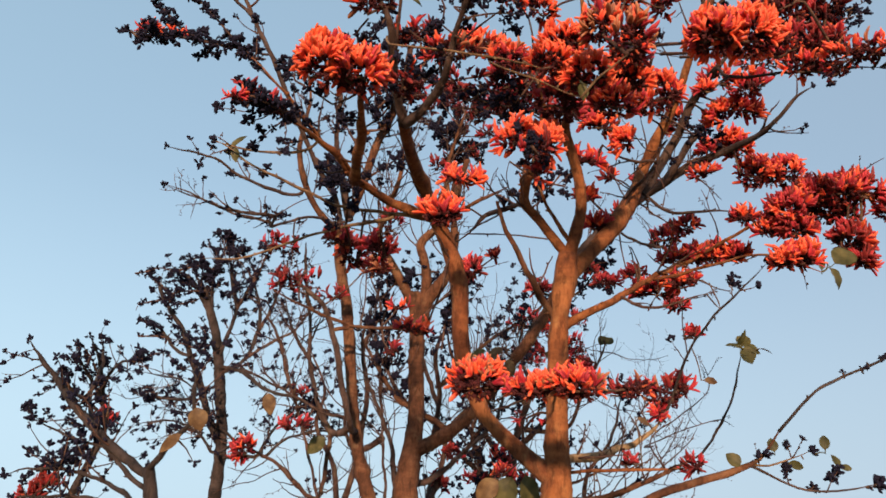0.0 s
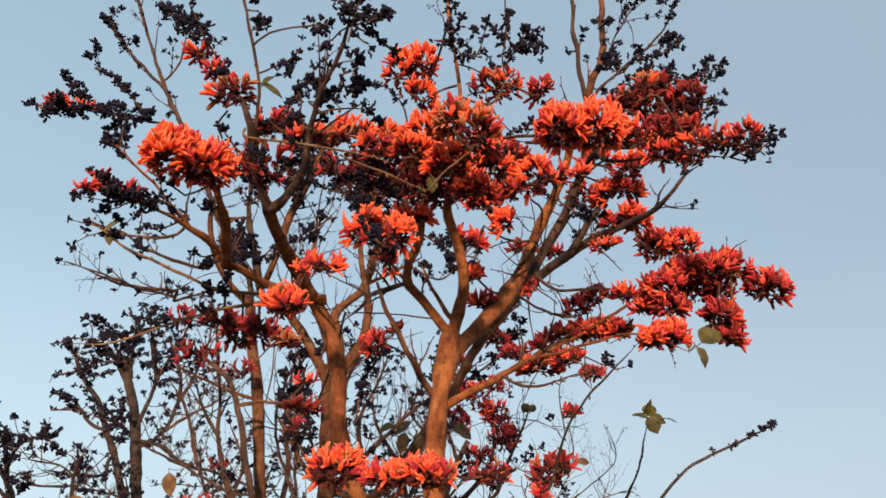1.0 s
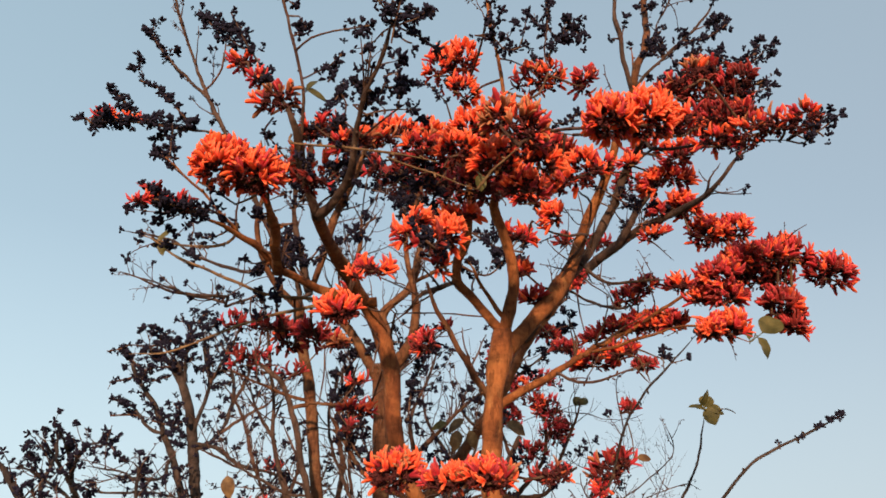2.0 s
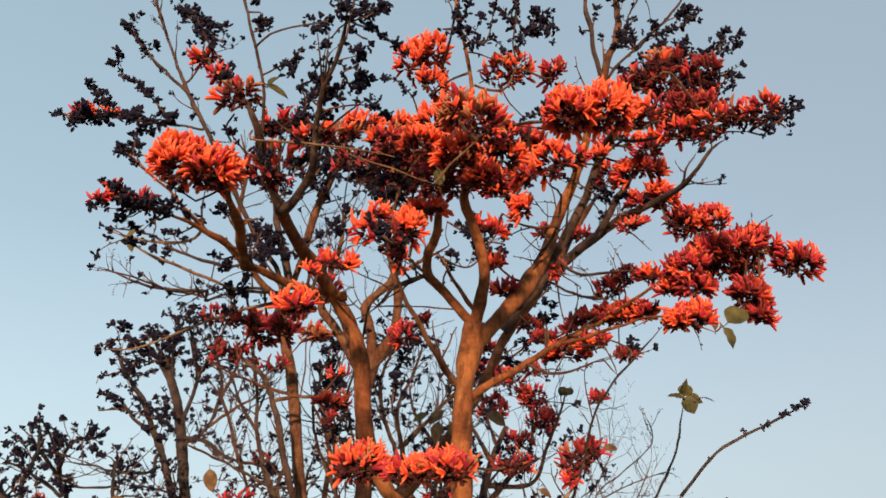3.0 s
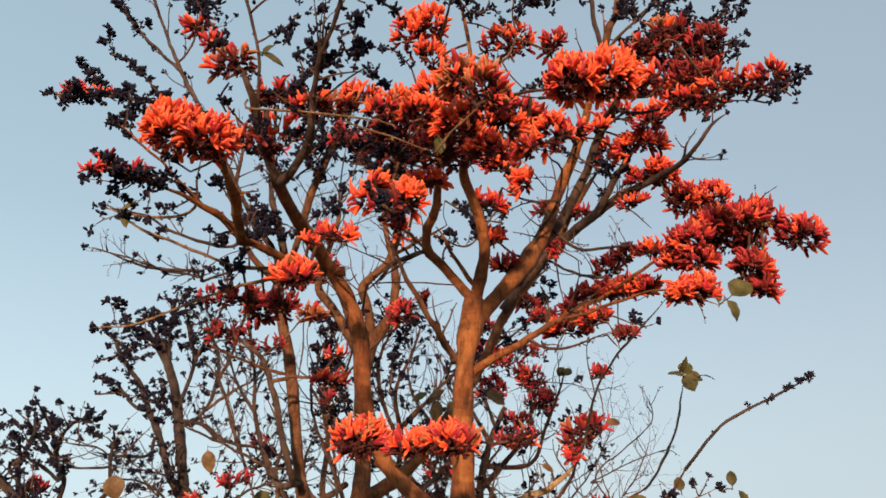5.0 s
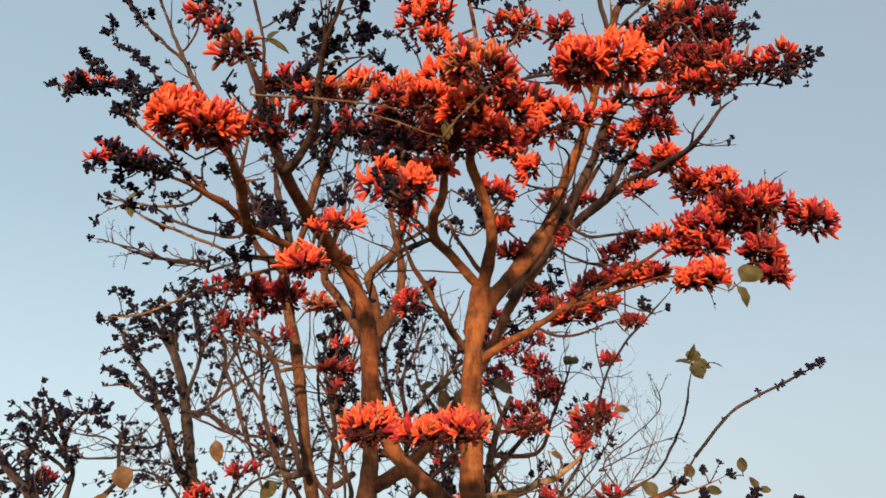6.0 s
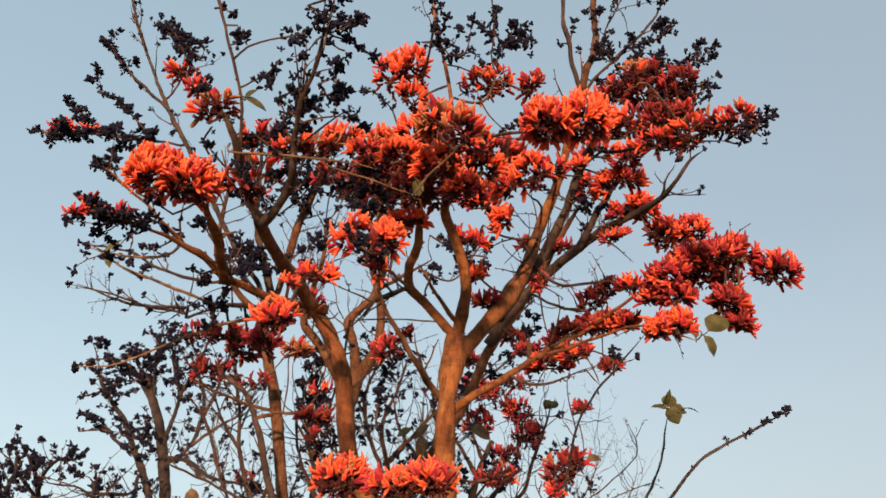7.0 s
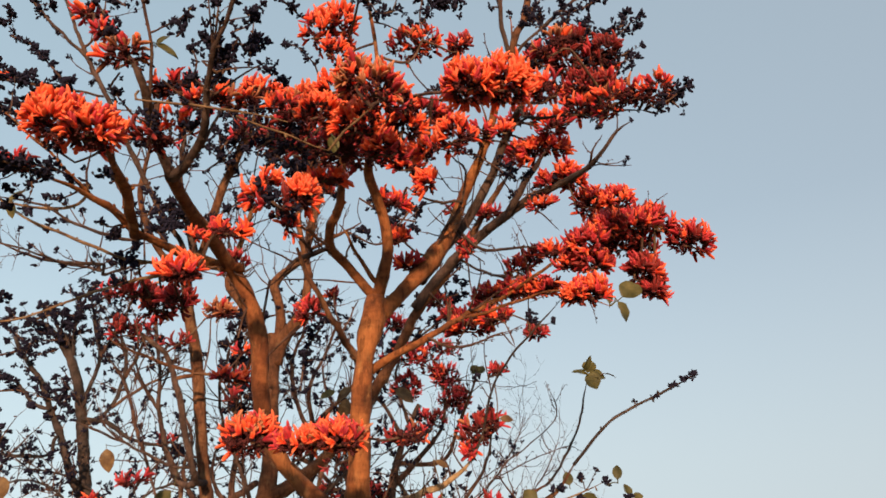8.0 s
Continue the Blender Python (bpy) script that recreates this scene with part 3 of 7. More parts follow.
limb(near_tree, "branch", [(0.077, 3.120, 2.435, 0.0179), (0.045, 3.100, 2.438, 0.0170), (-0.033, 3.050, 2.551, 0.0155), (-0.105, 3.000, 2.647, 0.0138), (-0.177, 2.950, 2.768, 0.0139), (-0.224, 2.900, 2.876, 0.0143)], BARK_BROWN, twigs=2, reach=0.2)
limb(near_tree, "branch", [(0.060, 3.100, 2.795, 0.0044), (-0.060, 3.100, 2.806, 0.0044), (-0.217, 3.200, 2.853, 0.0045), (-0.383, 3.300, 2.886, 0.0047)], TWIG)
limb(near_tree, "limb", [(0.055, 3.050, 1.752, 0.0389), (-0.186, 3.080, 1.958, 0.0310), (-0.265, 3.050, 2.054, 0.0312), (-0.322, 3.030, 2.171, 0.0338), (-0.349, 3.010, 2.302, 0.0342), (-0.354, 2.980, 2.434, 0.0345), (-0.376, 2.950, 2.568, 0.0348), (-0.423, 2.920, 2.681, 0.0304), (-0.472, 2.880, 2.765, 0.0280), (-0.504, 2.780, 2.798, 0.0251), (-0.530, 2.650, 2.821, 0.0242), (-0.558, 2.500, 2.826, 0.0231), (-0.578, 2.400, 2.845, 0.0224), (-0.587, 2.280, 2.860, 0.0215)], BARK_RED, twigs=5, reach=0.25)
# both left arms take the dark bark in place of shadow on them
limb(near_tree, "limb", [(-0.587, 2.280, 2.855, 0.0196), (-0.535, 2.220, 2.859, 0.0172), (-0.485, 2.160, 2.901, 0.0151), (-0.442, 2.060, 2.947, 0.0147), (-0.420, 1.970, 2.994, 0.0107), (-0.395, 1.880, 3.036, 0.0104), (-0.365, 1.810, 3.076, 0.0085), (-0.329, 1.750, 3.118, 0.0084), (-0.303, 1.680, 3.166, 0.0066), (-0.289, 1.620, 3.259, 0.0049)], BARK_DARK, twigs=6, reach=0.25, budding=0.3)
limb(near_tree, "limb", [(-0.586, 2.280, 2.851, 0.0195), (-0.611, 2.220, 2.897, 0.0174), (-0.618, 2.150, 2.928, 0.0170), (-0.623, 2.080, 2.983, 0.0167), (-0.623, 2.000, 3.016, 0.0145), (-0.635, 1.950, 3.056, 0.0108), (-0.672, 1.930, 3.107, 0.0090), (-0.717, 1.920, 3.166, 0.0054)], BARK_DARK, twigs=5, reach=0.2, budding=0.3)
limb(near_tree, "branch", [(-0.617, 2.050, 2.973, 0.0063), (-0.600, 1.980, 3.078, 0.0069), (-0.608, 1.930, 3.174, 0.0062), (-0.632, 1.900, 3.264, 0.0064), (-0.693, 1.880, 3.483, 0.0067), (-0.719, 1.860, 3.553, 0.0051), (-0.738, 1.850, 3.635, 0.0043)], TWIG, twigs=2, reach=0.1, budding=0.5)
limb(near_tree, "limb", [(-0.425, 2.859, 2.768, 0.0205), (-0.494, 2.870, 2.766, 0.0195), (-0.589, 2.840, 2.794, 0.0194), (-0.689, 2.760, 2.802, 0.0172), (-0.766, 2.650, 2.809, 0.0167), (-0.823, 2.550, 2.827, 0.0154), (-0.874, 2.450, 2.848, 0.0134), (-0.918, 2.380, 2.850, 0.0100), (-0.964, 2.280, 2.838, 0.0067), (-0.998, 2.150, 2.805, 0.0049), (-1.021, 2.020, 2.760, 0.0031)], BARK, twigs=10, reach=0.2, budding=0.35)
limb(near_tree, "branch", [(-0.790, 2.620, 2.795, 0.0195), (-0.760, 2.420, 2.809, 0.0183), (-0.726, 2.250, 2.804, 0.0173), (-0.716, 2.120, 2.803, 0.0128), (-0.705, 2.000, 2.795, 0.0105), (-0.706, 1.930, 2.792, 0.0085)], BARK, twigs=5, reach=0.15, budding=0.4)
limb(near_tree, "branch", [(-0.878, 2.450, 2.848, 0.0071), (-0.935, 2.350, 2.887, 0.0071), (-1.001, 2.280, 2.950, 0.0070), (-1.054, 2.220, 2.983, 0.0060), (-1.115, 2.200, 3.034, 0.0043), (-1.158, 2.200, 3.058, 0.0026)], BARK, twigs=4, reach=0.2, budding=0.5)
limb(near_tree, "branch", [(-0.493, 2.870, 2.756, 0.0097), (-0.614, 2.860, 2.777, 0.0097), (-0.752, 2.850, 2.778, 0.0088), (-0.884, 2.820, 2.783, 0.0079), (-1.004, 2.780, 2.823, 0.0081), (-1.126, 2.750, 2.865, 0.0070), (-1.248, 2.720, 2.908, 0.0060), (-1.317, 2.700, 2.957, 0.0050), (-1.386, 2.700, 2.993, 0.0030)], STRAW, twigs=7, reach=0.12, budding=0.05)
limb(near_tree, "branch", [(-0.902, 2.405, 2.849, 0.0076), (-0.927, 2.420, 2.821, 0.0072), (-1.039, 2.500, 2.842, 0.0065), (-1.180, 2.600, 2.899, 0.0058), (-1.272, 2.650, 2.937, 0.0049), (-1.392, 2.700, 2.988, 0.0030)], STRAW, twigs=3, reach=0.1)
limb(near_tree, "branch", [(-0.648, 2.860, 2.762, 0.0082), (-0.767, 2.840, 2.719, 0.0081), (-0.893, 2.820, 2.672, 0.0070), (-1.005, 2.800, 2.624, 0.0069), (-1.115, 2.790, 2.567, 0.0058), (-1.225, 2.780, 2.519, 0.0048), (-1.376, 2.780, 2.508, 0.0038)], STRAW, twigs=6, reach=0.12, budding=0.3)
limb(near_tree, "branch", [(-0.638, 2.000, 3.005, 0.0048), (-0.622, 1.950, 2.938, 0.0046), (-0.493, 1.930, 2.914, 0.0053), (-0.369, 1.920, 2.897, 0.0053), (-0.245, 1.900, 2.863, 0.0052), (-0.159, 1.900, 2.839, 0.0045)], STRAW)
limb(near_tree, "branch", [(-0.316, 1.920, 2.870, 0.0038), (-0.228, 1.920, 2.832, 0.0045), (-0.142, 1.920, 2.800, 0.0037), (-0.040, 1.920, 2.757, 0.0030)], STRAW)
limb(near_tree, "branch", [(-0.040, 1.920, 2.757, 0.0062), (0.002, 1.900, 2.807, 0.0059), (0.047, 1.880, 2.840, 0.0057), (0.087, 1.860, 2.872, 0.0057)], STRAW)
limb(near_tree, "branch", [(0.112, 2.600, 3.645, 0.0075), (0.234, 2.620, 3.631, 0.0075), (0.299, 2.620, 3.753, 0.0065), (0.290, 2.600, 3.877, 0.0055), (0.309, 2.600, 4.057, 0.0056), (0.304, 2.600, 4.246, 0.0047), (0.318, 2.600, 4.429, 0.0036)], TWIG, twigs=2, reach=0.15, budding=0.6)
limb(near_tree, "branch", [(-0.113, 2.550, 3.363, 0.0039), (0.201, 2.300, 3.228, 0.0037), (0.311, 2.350, 3.253, 0.0038), (0.426, 2.400, 3.278, 0.0038)], TWIG, twigs=1, reach=0.15)
limb(near_tree, "branch", [(0.783, 2.950, 3.640, 0.0095), (0.796, 2.850, 3.525, 0.0090), (0.905, 2.750, 3.469, 0.0087), (0.975, 2.600, 3.384, 0.0082), (1.032, 2.400, 3.262, 0.0067), (1.114, 2.300, 3.198, 0.0046)], BARK_DARK, twigs=2, reach=0.15)
limb(near_tree, "branch", [(0.408, 3.278, 3.089, 0.0091), (0.493, 3.000, 3.156, 0.0087), (0.409, 3.000, 3.148, 0.0089), (0.307, 2.980, 3.166, 0.0078), (0.242, 2.950, 3.201, 0.0067)], BARK_DARK, twigs=4, reach=0.2)
limb(near_tree, "branch", [(0.493, 3.000, 3.156, 0.0070), (0.513, 2.950, 3.288, 0.0067), (0.469, 2.930, 3.329, 0.0067), (0.423, 2.900, 3.376, 0.0045)], TWIG)
limb(near_tree, "branch", [(0.501, 2.982, 3.204, 0.0036), (0.451, 3.000, 3.214, 0.0034), (0.391, 3.000, 3.302, 0.0034), (0.330, 3.000, 3.392, 0.0035)], TWIG, twigs=1, reach=0.15)
limb(near_tree, "branch", [(0.058, 3.120, 1.838, 0.0205), (0.116, 3.130, 1.859, 0.0189), (0.243, 3.200, 1.891, 0.0176), (0.396, 3.250, 1.954, 0.0144), (0.515, 3.280, 2.041, 0.0101), (0.554, 3.280, 2.084, 0.0085)], PALE_STRAW, twigs=5, reach=0.2)
limb(near_tree, "branch", [(0.528, 3.280, 2.052, 0.0085), (0.579, 3.250, 2.165, 0.0075), (0.589, 3.100, 2.278, 0.0072), (0.630, 3.000, 2.374, 0.0061), (0.700, 2.950, 2.463, 0.0061), (0.793, 2.900, 2.555, 0.0050), (0.882, 2.880, 2.650, 0.0030)], BARK_GREY, twigs=4, reach=0.12, budding=0.15)
limb(near_tree, "branch", [(0.595, 3.080, 2.309, 0.0041), (0.562, 3.000, 2.466, 0.0031), (0.559, 2.860, 2.474, 0.0030), (0.616, 2.860, 2.496, 0.0020)], TWIG)
limb(near_tree, "branch", [(0.616, 2.860, 2.496, 0.0041), (0.663, 2.850, 2.430, 0.0039), (0.641, 2.850, 2.506, 0.0039), (0.606, 2.850, 2.545, 0.0030), (0.476, 2.900, 2.575, 0.0030)], TWIG)
limb(near_tree, "limb", [(0.050, 3.100, 1.450, 0.0300), (0.359, 3.050, 1.694, 0.0180), (0.543, 3.000, 1.777, 0.0163), (0.689, 2.980, 1.824, 0.0138), (0.808, 2.970, 1.883, 0.0114), (0.890, 2.970, 1.987, 0.0083)], BARK_BROWN)
limb(near_tree, "branch", [(0.890, 2.970, 1.987, 0.0083), (0.959, 2.960, 2.064, 0.0074), (1.045, 2.960, 2.147, 0.0077), (1.178, 2.960, 2.221, 0.0078), (1.276, 2.960, 2.261, 0.0069), (1.416, 2.960, 2.334, 0.0060)], BARK_GREY)
limb(near_tree, "branch", [(0.773, 2.970, 1.854, 0.0075), (0.874, 2.970, 1.808, 0.0065), (0.976, 2.970, 1.777, 0.0056), (1.124, 2.970, 1.785, 0.0047), (1.255, 2.970, 1.818, 0.0037)], BARK_DARK, twigs=4, reach=0.12, budding=0.7)
limb(near_tree, "branch", [(0.774, 2.970, 1.861, 0.0066), (0.838, 2.970, 1.858, 0.0056), (0.926, 2.970, 1.889, 0.0047), (1.005, 2.970, 1.923, 0.0028)], STRAW, twigs=3, reach=0.12, budding=0.2)
limb(near_tree, "branch", [(0.058, 3.120, 1.807, 0.0102), (0.266, 3.100, 1.825, 0.0085), (0.409, 3.050, 1.828, 0.0075), (0.536, 3.000, 1.838, 0.0066)], BARK, twigs=8, reach=0.25)
limb(near_tree, "branch", [(-0.213, 3.047, 2.019, 0.0057), (0.011, 2.400, 2.007, 0.0054), (0.128, 2.450, 2.005, 0.0055), (0.212, 2.480, 2.022, 0.0048), (0.298, 2.500, 2.049, 0.0033)], TWIG)
limb(near_tree, "branch", [(0.068, 3.120, 2.099, 0.0091), (0.048, 3.100, 2.106, 0.0087), (-0.008, 2.750, 2.055, 0.0071), (-0.158, 2.550, 2.021, 0.0058), (-0.338, 2.500, 2.013, 0.0040)], BARK)
limb(near_tree, "branch", [(-0.096, 3.000, 2.920, 0.0084), (-0.149, 2.600, 2.815, 0.0076), (-0.169, 2.150, 2.634, 0.0055), (-0.188, 2.050, 2.624, 0.0038)], BARK)
limb(near_tree, "branch", [(-0.509, 2.860, 2.762, 0.0082), (-0.476, 2.400, 2.581, 0.0060), (-0.430, 2.000, 2.427, 0.0036)], BARK)
spray(near_tree, [(-0.158, 3.300, 3.803, 0.0051), (-0.390, 3.300, 3.755, 0.0051), (-0.563, 3.300, 3.711, 0.0051)], tuft=0.035, dense=0.5, width=0.07, shoots=0.4, stem=(0.330, 3.000, 3.392))
spray(near_tree, [(0.277, 3.300, 3.689, 0.0051), (0.133, 3.300, 3.614, 0.0050), (-0.010, 3.300, 3.573, 0.0050)], tuft=0.035, dense=0.6, width=0.07, shoots=0.3, stem=(0.630, 3.223, 3.534))
spray(near_tree, [(0.955, 2.450, 3.731, 0.0041), (1.038, 2.450, 3.657, 0.0041), (1.138, 2.450, 3.701, 0.0041)], tuft=0.032, dense=1.6, width=0.05, shoots=0.3, stem=(0.956, 2.641, 3.407))
spray(near_tree, [(1.141, 2.450, 3.570, 0.0040), (0.959, 2.450, 3.584, 0.0041), (0.880, 2.450, 3.701, 0.0041)], tuft=0.032, dense=1.6, width=0.06, shoots=0.3, stem=(0.990, 2.545, 3.351))
spray(near_tree, [(0.898, 2.450, 3.471, 0.0040), (0.997, 2.450, 3.527, 0.0040), (1.095, 2.450, 3.499, 0.0040)], tuft=0.032, dense=1.5, width=0.06, shoots=0.2, stem=(0.990, 2.545, 3.351))
spray(near_tree, [(0.730, 2.400, 3.488, 0.0039), (0.781, 2.400, 3.544, 0.0040), (0.843, 2.420, 3.646, 0.0041)], tuft=0.032, dense=1.3, width=0.05, shoots=0.2, stem=(0.990, 2.545, 3.351))
spray(near_tree, [(-0.147, 2.600, 3.246, 0.0040), (-0.282, 2.600, 3.166, 0.0040), (-0.423, 2.600, 3.246, 0.0040)], tuft=0.033, dense=0.5, width=0.06, shoots=0.3, stem=(-0.088, 2.618, 3.339))
spray(near_tree, [(0.604, 3.200, 3.528, 0.0049), (0.736, 3.200, 3.431, 0.0049), (0.801, 3.200, 3.384, 0.0048)], tuft=0.03, dense=0.5, width=0.03, shoots=0.3, stem=(0.630, 3.223, 3.534))
spray(near_tree, [(-0.726, 1.950, 3.205, 0.0041), (-0.807, 1.950, 3.325, 0.0034), (-0.846, 1.950, 3.399, 0.0034), (-0.886, 1.950, 3.476, 0.0034)], tuft=0.03, dense=1.2, width=0.035, shoots=0.1, stem=(-0.733, 1.920, 3.178))
spray(near_tree, [(-0.952, 2.200, 2.816, 0.0050), (-0.989, 2.050, 2.763, 0.0039), (-1.031, 2.000, 2.760, 0.0038), (-1.073, 2.000, 2.754, 0.0031)], tuft=0.033, dense=2.1, width=0.036, shoots=0.1, stem=(-0.982, 2.209, 2.820))
spray(near_tree, [(-0.919, 2.400, 2.879, 0.0054), (-0.958, 2.300, 2.882, 0.0044), (-1.005, 2.200, 2.848, 0.0033)], tuft=0.03, dense=1, width=0.025, shoots=0.1, stem=(-0.909, 2.395, 2.869))
spray(near_tree, [(-1.179, 2.200, 3.062, 0.0026), (-1.137, 2.200, 3.048, 0.0035), (-1.076, 2.200, 3.039, 0.0034)], tuft=0.03, dense=0.9, width=0.015, shoots=0, stem=(-1.158, 2.200, 3.058))
spray(near_tree, [(-0.785, 2.000, 2.744, 0.0030), (-0.843, 2.000, 2.784, 0.0031), (-0.911, 2.000, 2.825, 0.0031)], tuft=0.03, dense=1.2, width=0.04, shoots=0.1, stem=(-0.699, 1.995, 2.795))
spray(near_tree, [(-0.565, 1.900, 3.172, 0.0032), (-0.508, 1.880, 3.190, 0.0031), (-0.471, 1.860, 3.218, 0.0031)], tuft=0.03, dense=1.3, width=0.02, shoots=0.1, stem=(-0.608, 1.930, 3.174))
spray(near_tree, [(-0.500, 1.850, 3.305, 0.0032), (-0.441, 1.830, 3.298, 0.0032), (-0.381, 1.800, 3.282, 0.0032)], tuft=0.033, dense=1.3, width=0.035, shoots=0.05, stem=(-0.632, 1.900, 3.264))
spray(near_tree, [(-0.347, 1.650, 3.254, 0.0030), (-0.292, 1.650, 3.187, 0.0029), (-0.252, 1.650, 3.197, 0.0029), (-0.168, 1.650, 3.196, 0.0029)], tuft=0.032, dense=1.3, width=0.035, shoots=0.1, stem=(-0.288, 1.615, 3.241))
spray(near_tree, [(-0.256, 1.600, 3.281, 0.0029), (-0.266, 1.620, 3.224, 0.0029), (-0.281, 1.640, 3.156, 0.0029), (-0.293, 1.660, 3.089, 0.0029)], tuft=0.034, dense=1.2, width=0.045, shoots=0.1, stem=(-0.286, 1.605, 3.287))
spray(near_tree, [(0.025, 2.500, 4.149, 0.0034), (0.032, 2.500, 4.081, 0.0033), (0.048, 2.500, 4.014, 0.0033)], tuft=0.04, dense=1.4, width=0.03, shoots=0)
spray(near_tree, [(-0.317, 1.650, 3.187, 0.0029), (-0.269, 1.680, 3.128, 0.0029), (-0.237, 1.700, 3.123, 0.0029)], tuft=0.03, dense=1.2, width=0.04, shoots=0.1, stem=(-0.293, 1.642, 3.177))
spray(near_tree, [(-0.247, 1.750, 3.212, 0.0031), (-0.200, 1.800, 3.222, 0.0031), (-0.154, 1.900, 3.250, 0.0033)], tuft=0.03, dense=1.3, width=0.015, shoots=0.05, stem=(-0.295, 1.653, 3.158))
spray(near_tree, [(-0.429, 1.900, 3.051, 0.0031), (-0.368, 1.900, 3.051, 0.0031), (-0.402, 1.880, 3.079, 0.0031), (-0.425, 1.850, 3.098, 0.0031)], tuft=0.03, dense=1.3, width=0.03, shoots=0.3, stem=(-0.380, 1.905, 3.010))
spray(near_tree, [(-0.467, 1.970, 3.038, 0.0032), (-0.459, 1.950, 3.089, 0.0032), (-0.480, 1.950, 3.134, 0.0032)], tuft=0.03, dense=1.3, width=0.025, shoots=0.3, stem=(-0.402, 1.968, 2.984))
spray(near_tree, [(-0.324, 1.770, 3.054, 0.0029), (-0.280, 1.750, 3.059, 0.0022)], tuft=0.03, dense=1.3, width=0.02, shoots=0)
spray(near_tree, [(-0.701, 1.900, 3.503, 0.0026), (-0.651, 1.880, 3.445, 0.0025)], tuft=0.03, dense=1, width=0.02, shoots=0, stem=(-0.698, 1.876, 3.496))
spray(near_tree, [(-0.633, 1.900, 3.413, 0.0025), (-0.605, 1.920, 3.369, 0.0025)], tuft=0.03, dense=1.3, width=0.025, shoots=0, stem=(-0.671, 1.887, 3.404))
spray(near_tree, [(-0.280, 2.100, 3.204, 0.0026), (-0.249, 2.100, 3.168, 0.0026), (-0.214, 2.150, 3.169, 0.0026)], tuft=0.03, dense=1.3, width=0.03, shoots=0.1, stem=(-0.405, 1.977, 2.980))
spray(near_tree, [(-0.145, 2.450, 3.476, 0.0030), (-0.211, 2.400, 3.516, 0.0030), (-0.257, 2.400, 3.530, 0.0030)], tuft=0.03, dense=1.3, width=0.01, shoots=0, stem=(-0.113, 2.550, 3.363))
spray(near_tree, [(-0.027, 2.500, 3.868, 0.0033), (0.059, 2.500, 3.851, 0.0032), (0.107, 2.500, 3.788, 0.0032), (0.205, 2.500, 3.818, 0.0032)], tuft=0.04, dense=1.5, width=0.03, shoots=0.15, stem=(0.053, 2.518, 3.898))
spray(near_tree, [(0.326, 2.600, 4.140, 0.0035), (0.306, 2.600, 4.004, 0.0034), (0.393, 2.600, 3.936, 0.0034), (0.450, 2.600, 4.036, 0.0034)], tuft=0.04, dense=1.6, width=0.035, shoots=0.15, stem=(0.307, 2.600, 4.143))
spray(near_tree, [(0.311, 2.600, 3.483, 0.0031), (0.359, 2.600, 3.483, 0.0042), (0.421, 2.600, 3.541, 0.0042)], tuft=0.035, dense=1, width=0.02, shoots=0, stem=(0.234, 2.620, 3.631))
spray(near_tree, [(0.817, 2.400, 3.589, 0.0041), (0.751, 2.400, 3.518, 0.0040), (0.691, 2.400, 3.491, 0.0040)], tuft=0.03, dense=1.3, width=0.05, shoots=0.1, stem=(0.980, 2.582, 3.373))
spray(near_tree, [(0.930, 2.450, 3.644, 0.0042), (1.029, 2.450, 3.673, 0.0042), (1.146, 2.450, 3.732, 0.0042)], tuft=0.032, dense=1.4, width=0.05, shoots=0.2, stem=(0.968, 2.614, 3.391))
spray(near_tree, [(0.941, 2.450, 3.555, 0.0041), (1.030, 2.450, 3.525, 0.0041), (1.133, 2.450, 3.582, 0.0041)], tuft=0.032, dense=1.4, width=0.06, shoots=0.2, stem=(0.980, 2.582, 3.373))
spray(near_tree, [(0.894, 2.450, 3.385, 0.0040), (0.990, 2.450, 3.412, 0.0040), (1.063, 2.450, 3.439, 0.0040)], tuft=0.032, dense=1.4, width=0.05, shoots=0.1, stem=(1.001, 2.509, 3.328))
spray(near_tree, [(0.938, 2.700, 4.018, 0.0047), (1.047, 2.700, 4.034, 0.0047), (1.167, 2.700, 4.119, 0.0047)], tuft=0.035, dense=1.2, width=0.03, shoots=0.1, stem=(0.896, 2.900, 4.063))
spray(near_tree, [(1.063, 2.050, 3.051, 0.0033), (1.094, 2.030, 3.059, 0.0033), (1.143, 2.000, 3.093, 0.0032)], tuft=0.03, dense=1.4, width=0.025, shoots=0, stem=(1.114, 2.300, 3.198))
spray(near_tree, [(1.058, 2.100, 3.075, 0.0033), (1.093, 2.100, 3.059, 0.0033)], tuft=0.03, dense=1.3, width=0.03, shoots=0, stem=(1.114, 2.300, 3.198))
spray(near_tree, [(-0.565, 1.950, 2.896, 0.0031), (-0.567, 1.950, 2.835, 0.0030), (-0.575, 1.970, 2.787, 0.0030)], tuft=0.032, dense=1.5, width=0.04, shoots=0, stem=(-0.563, 1.941, 2.927))
spray(near_tree, [(0.919, 2.300, 3.141, 0.0036), (0.936, 2.300, 3.117, 0.0036)], tuft=0.03, dense=1.2, width=0.03, shoots=0, stem=(1.062, 2.364, 3.239))
spray(near_tree, [(0.301, 2.700, 2.070, 0.0035), (0.240, 2.700, 2.040, 0.0035), (0.190, 2.700, 2.040, 0.0035)], tuft=0.032, dense=1.5, width=0.04, shoots=0.05, stem=(0.298, 2.500, 2.049))
spray(near_tree, [(1.381, 2.960, 2.318, 0.0040), (1.436, 2.960, 2.343, 0.0040)], tuft=0.034, dense=2, width=0.014, shoots=0)
spray(near_tree, [(1.326, 2.960, 2.286, 0.0030), (1.343, 2.960, 2.304, 0.0030)], tuft=0.03, dense=1.4, width=0.008, shoots=0)
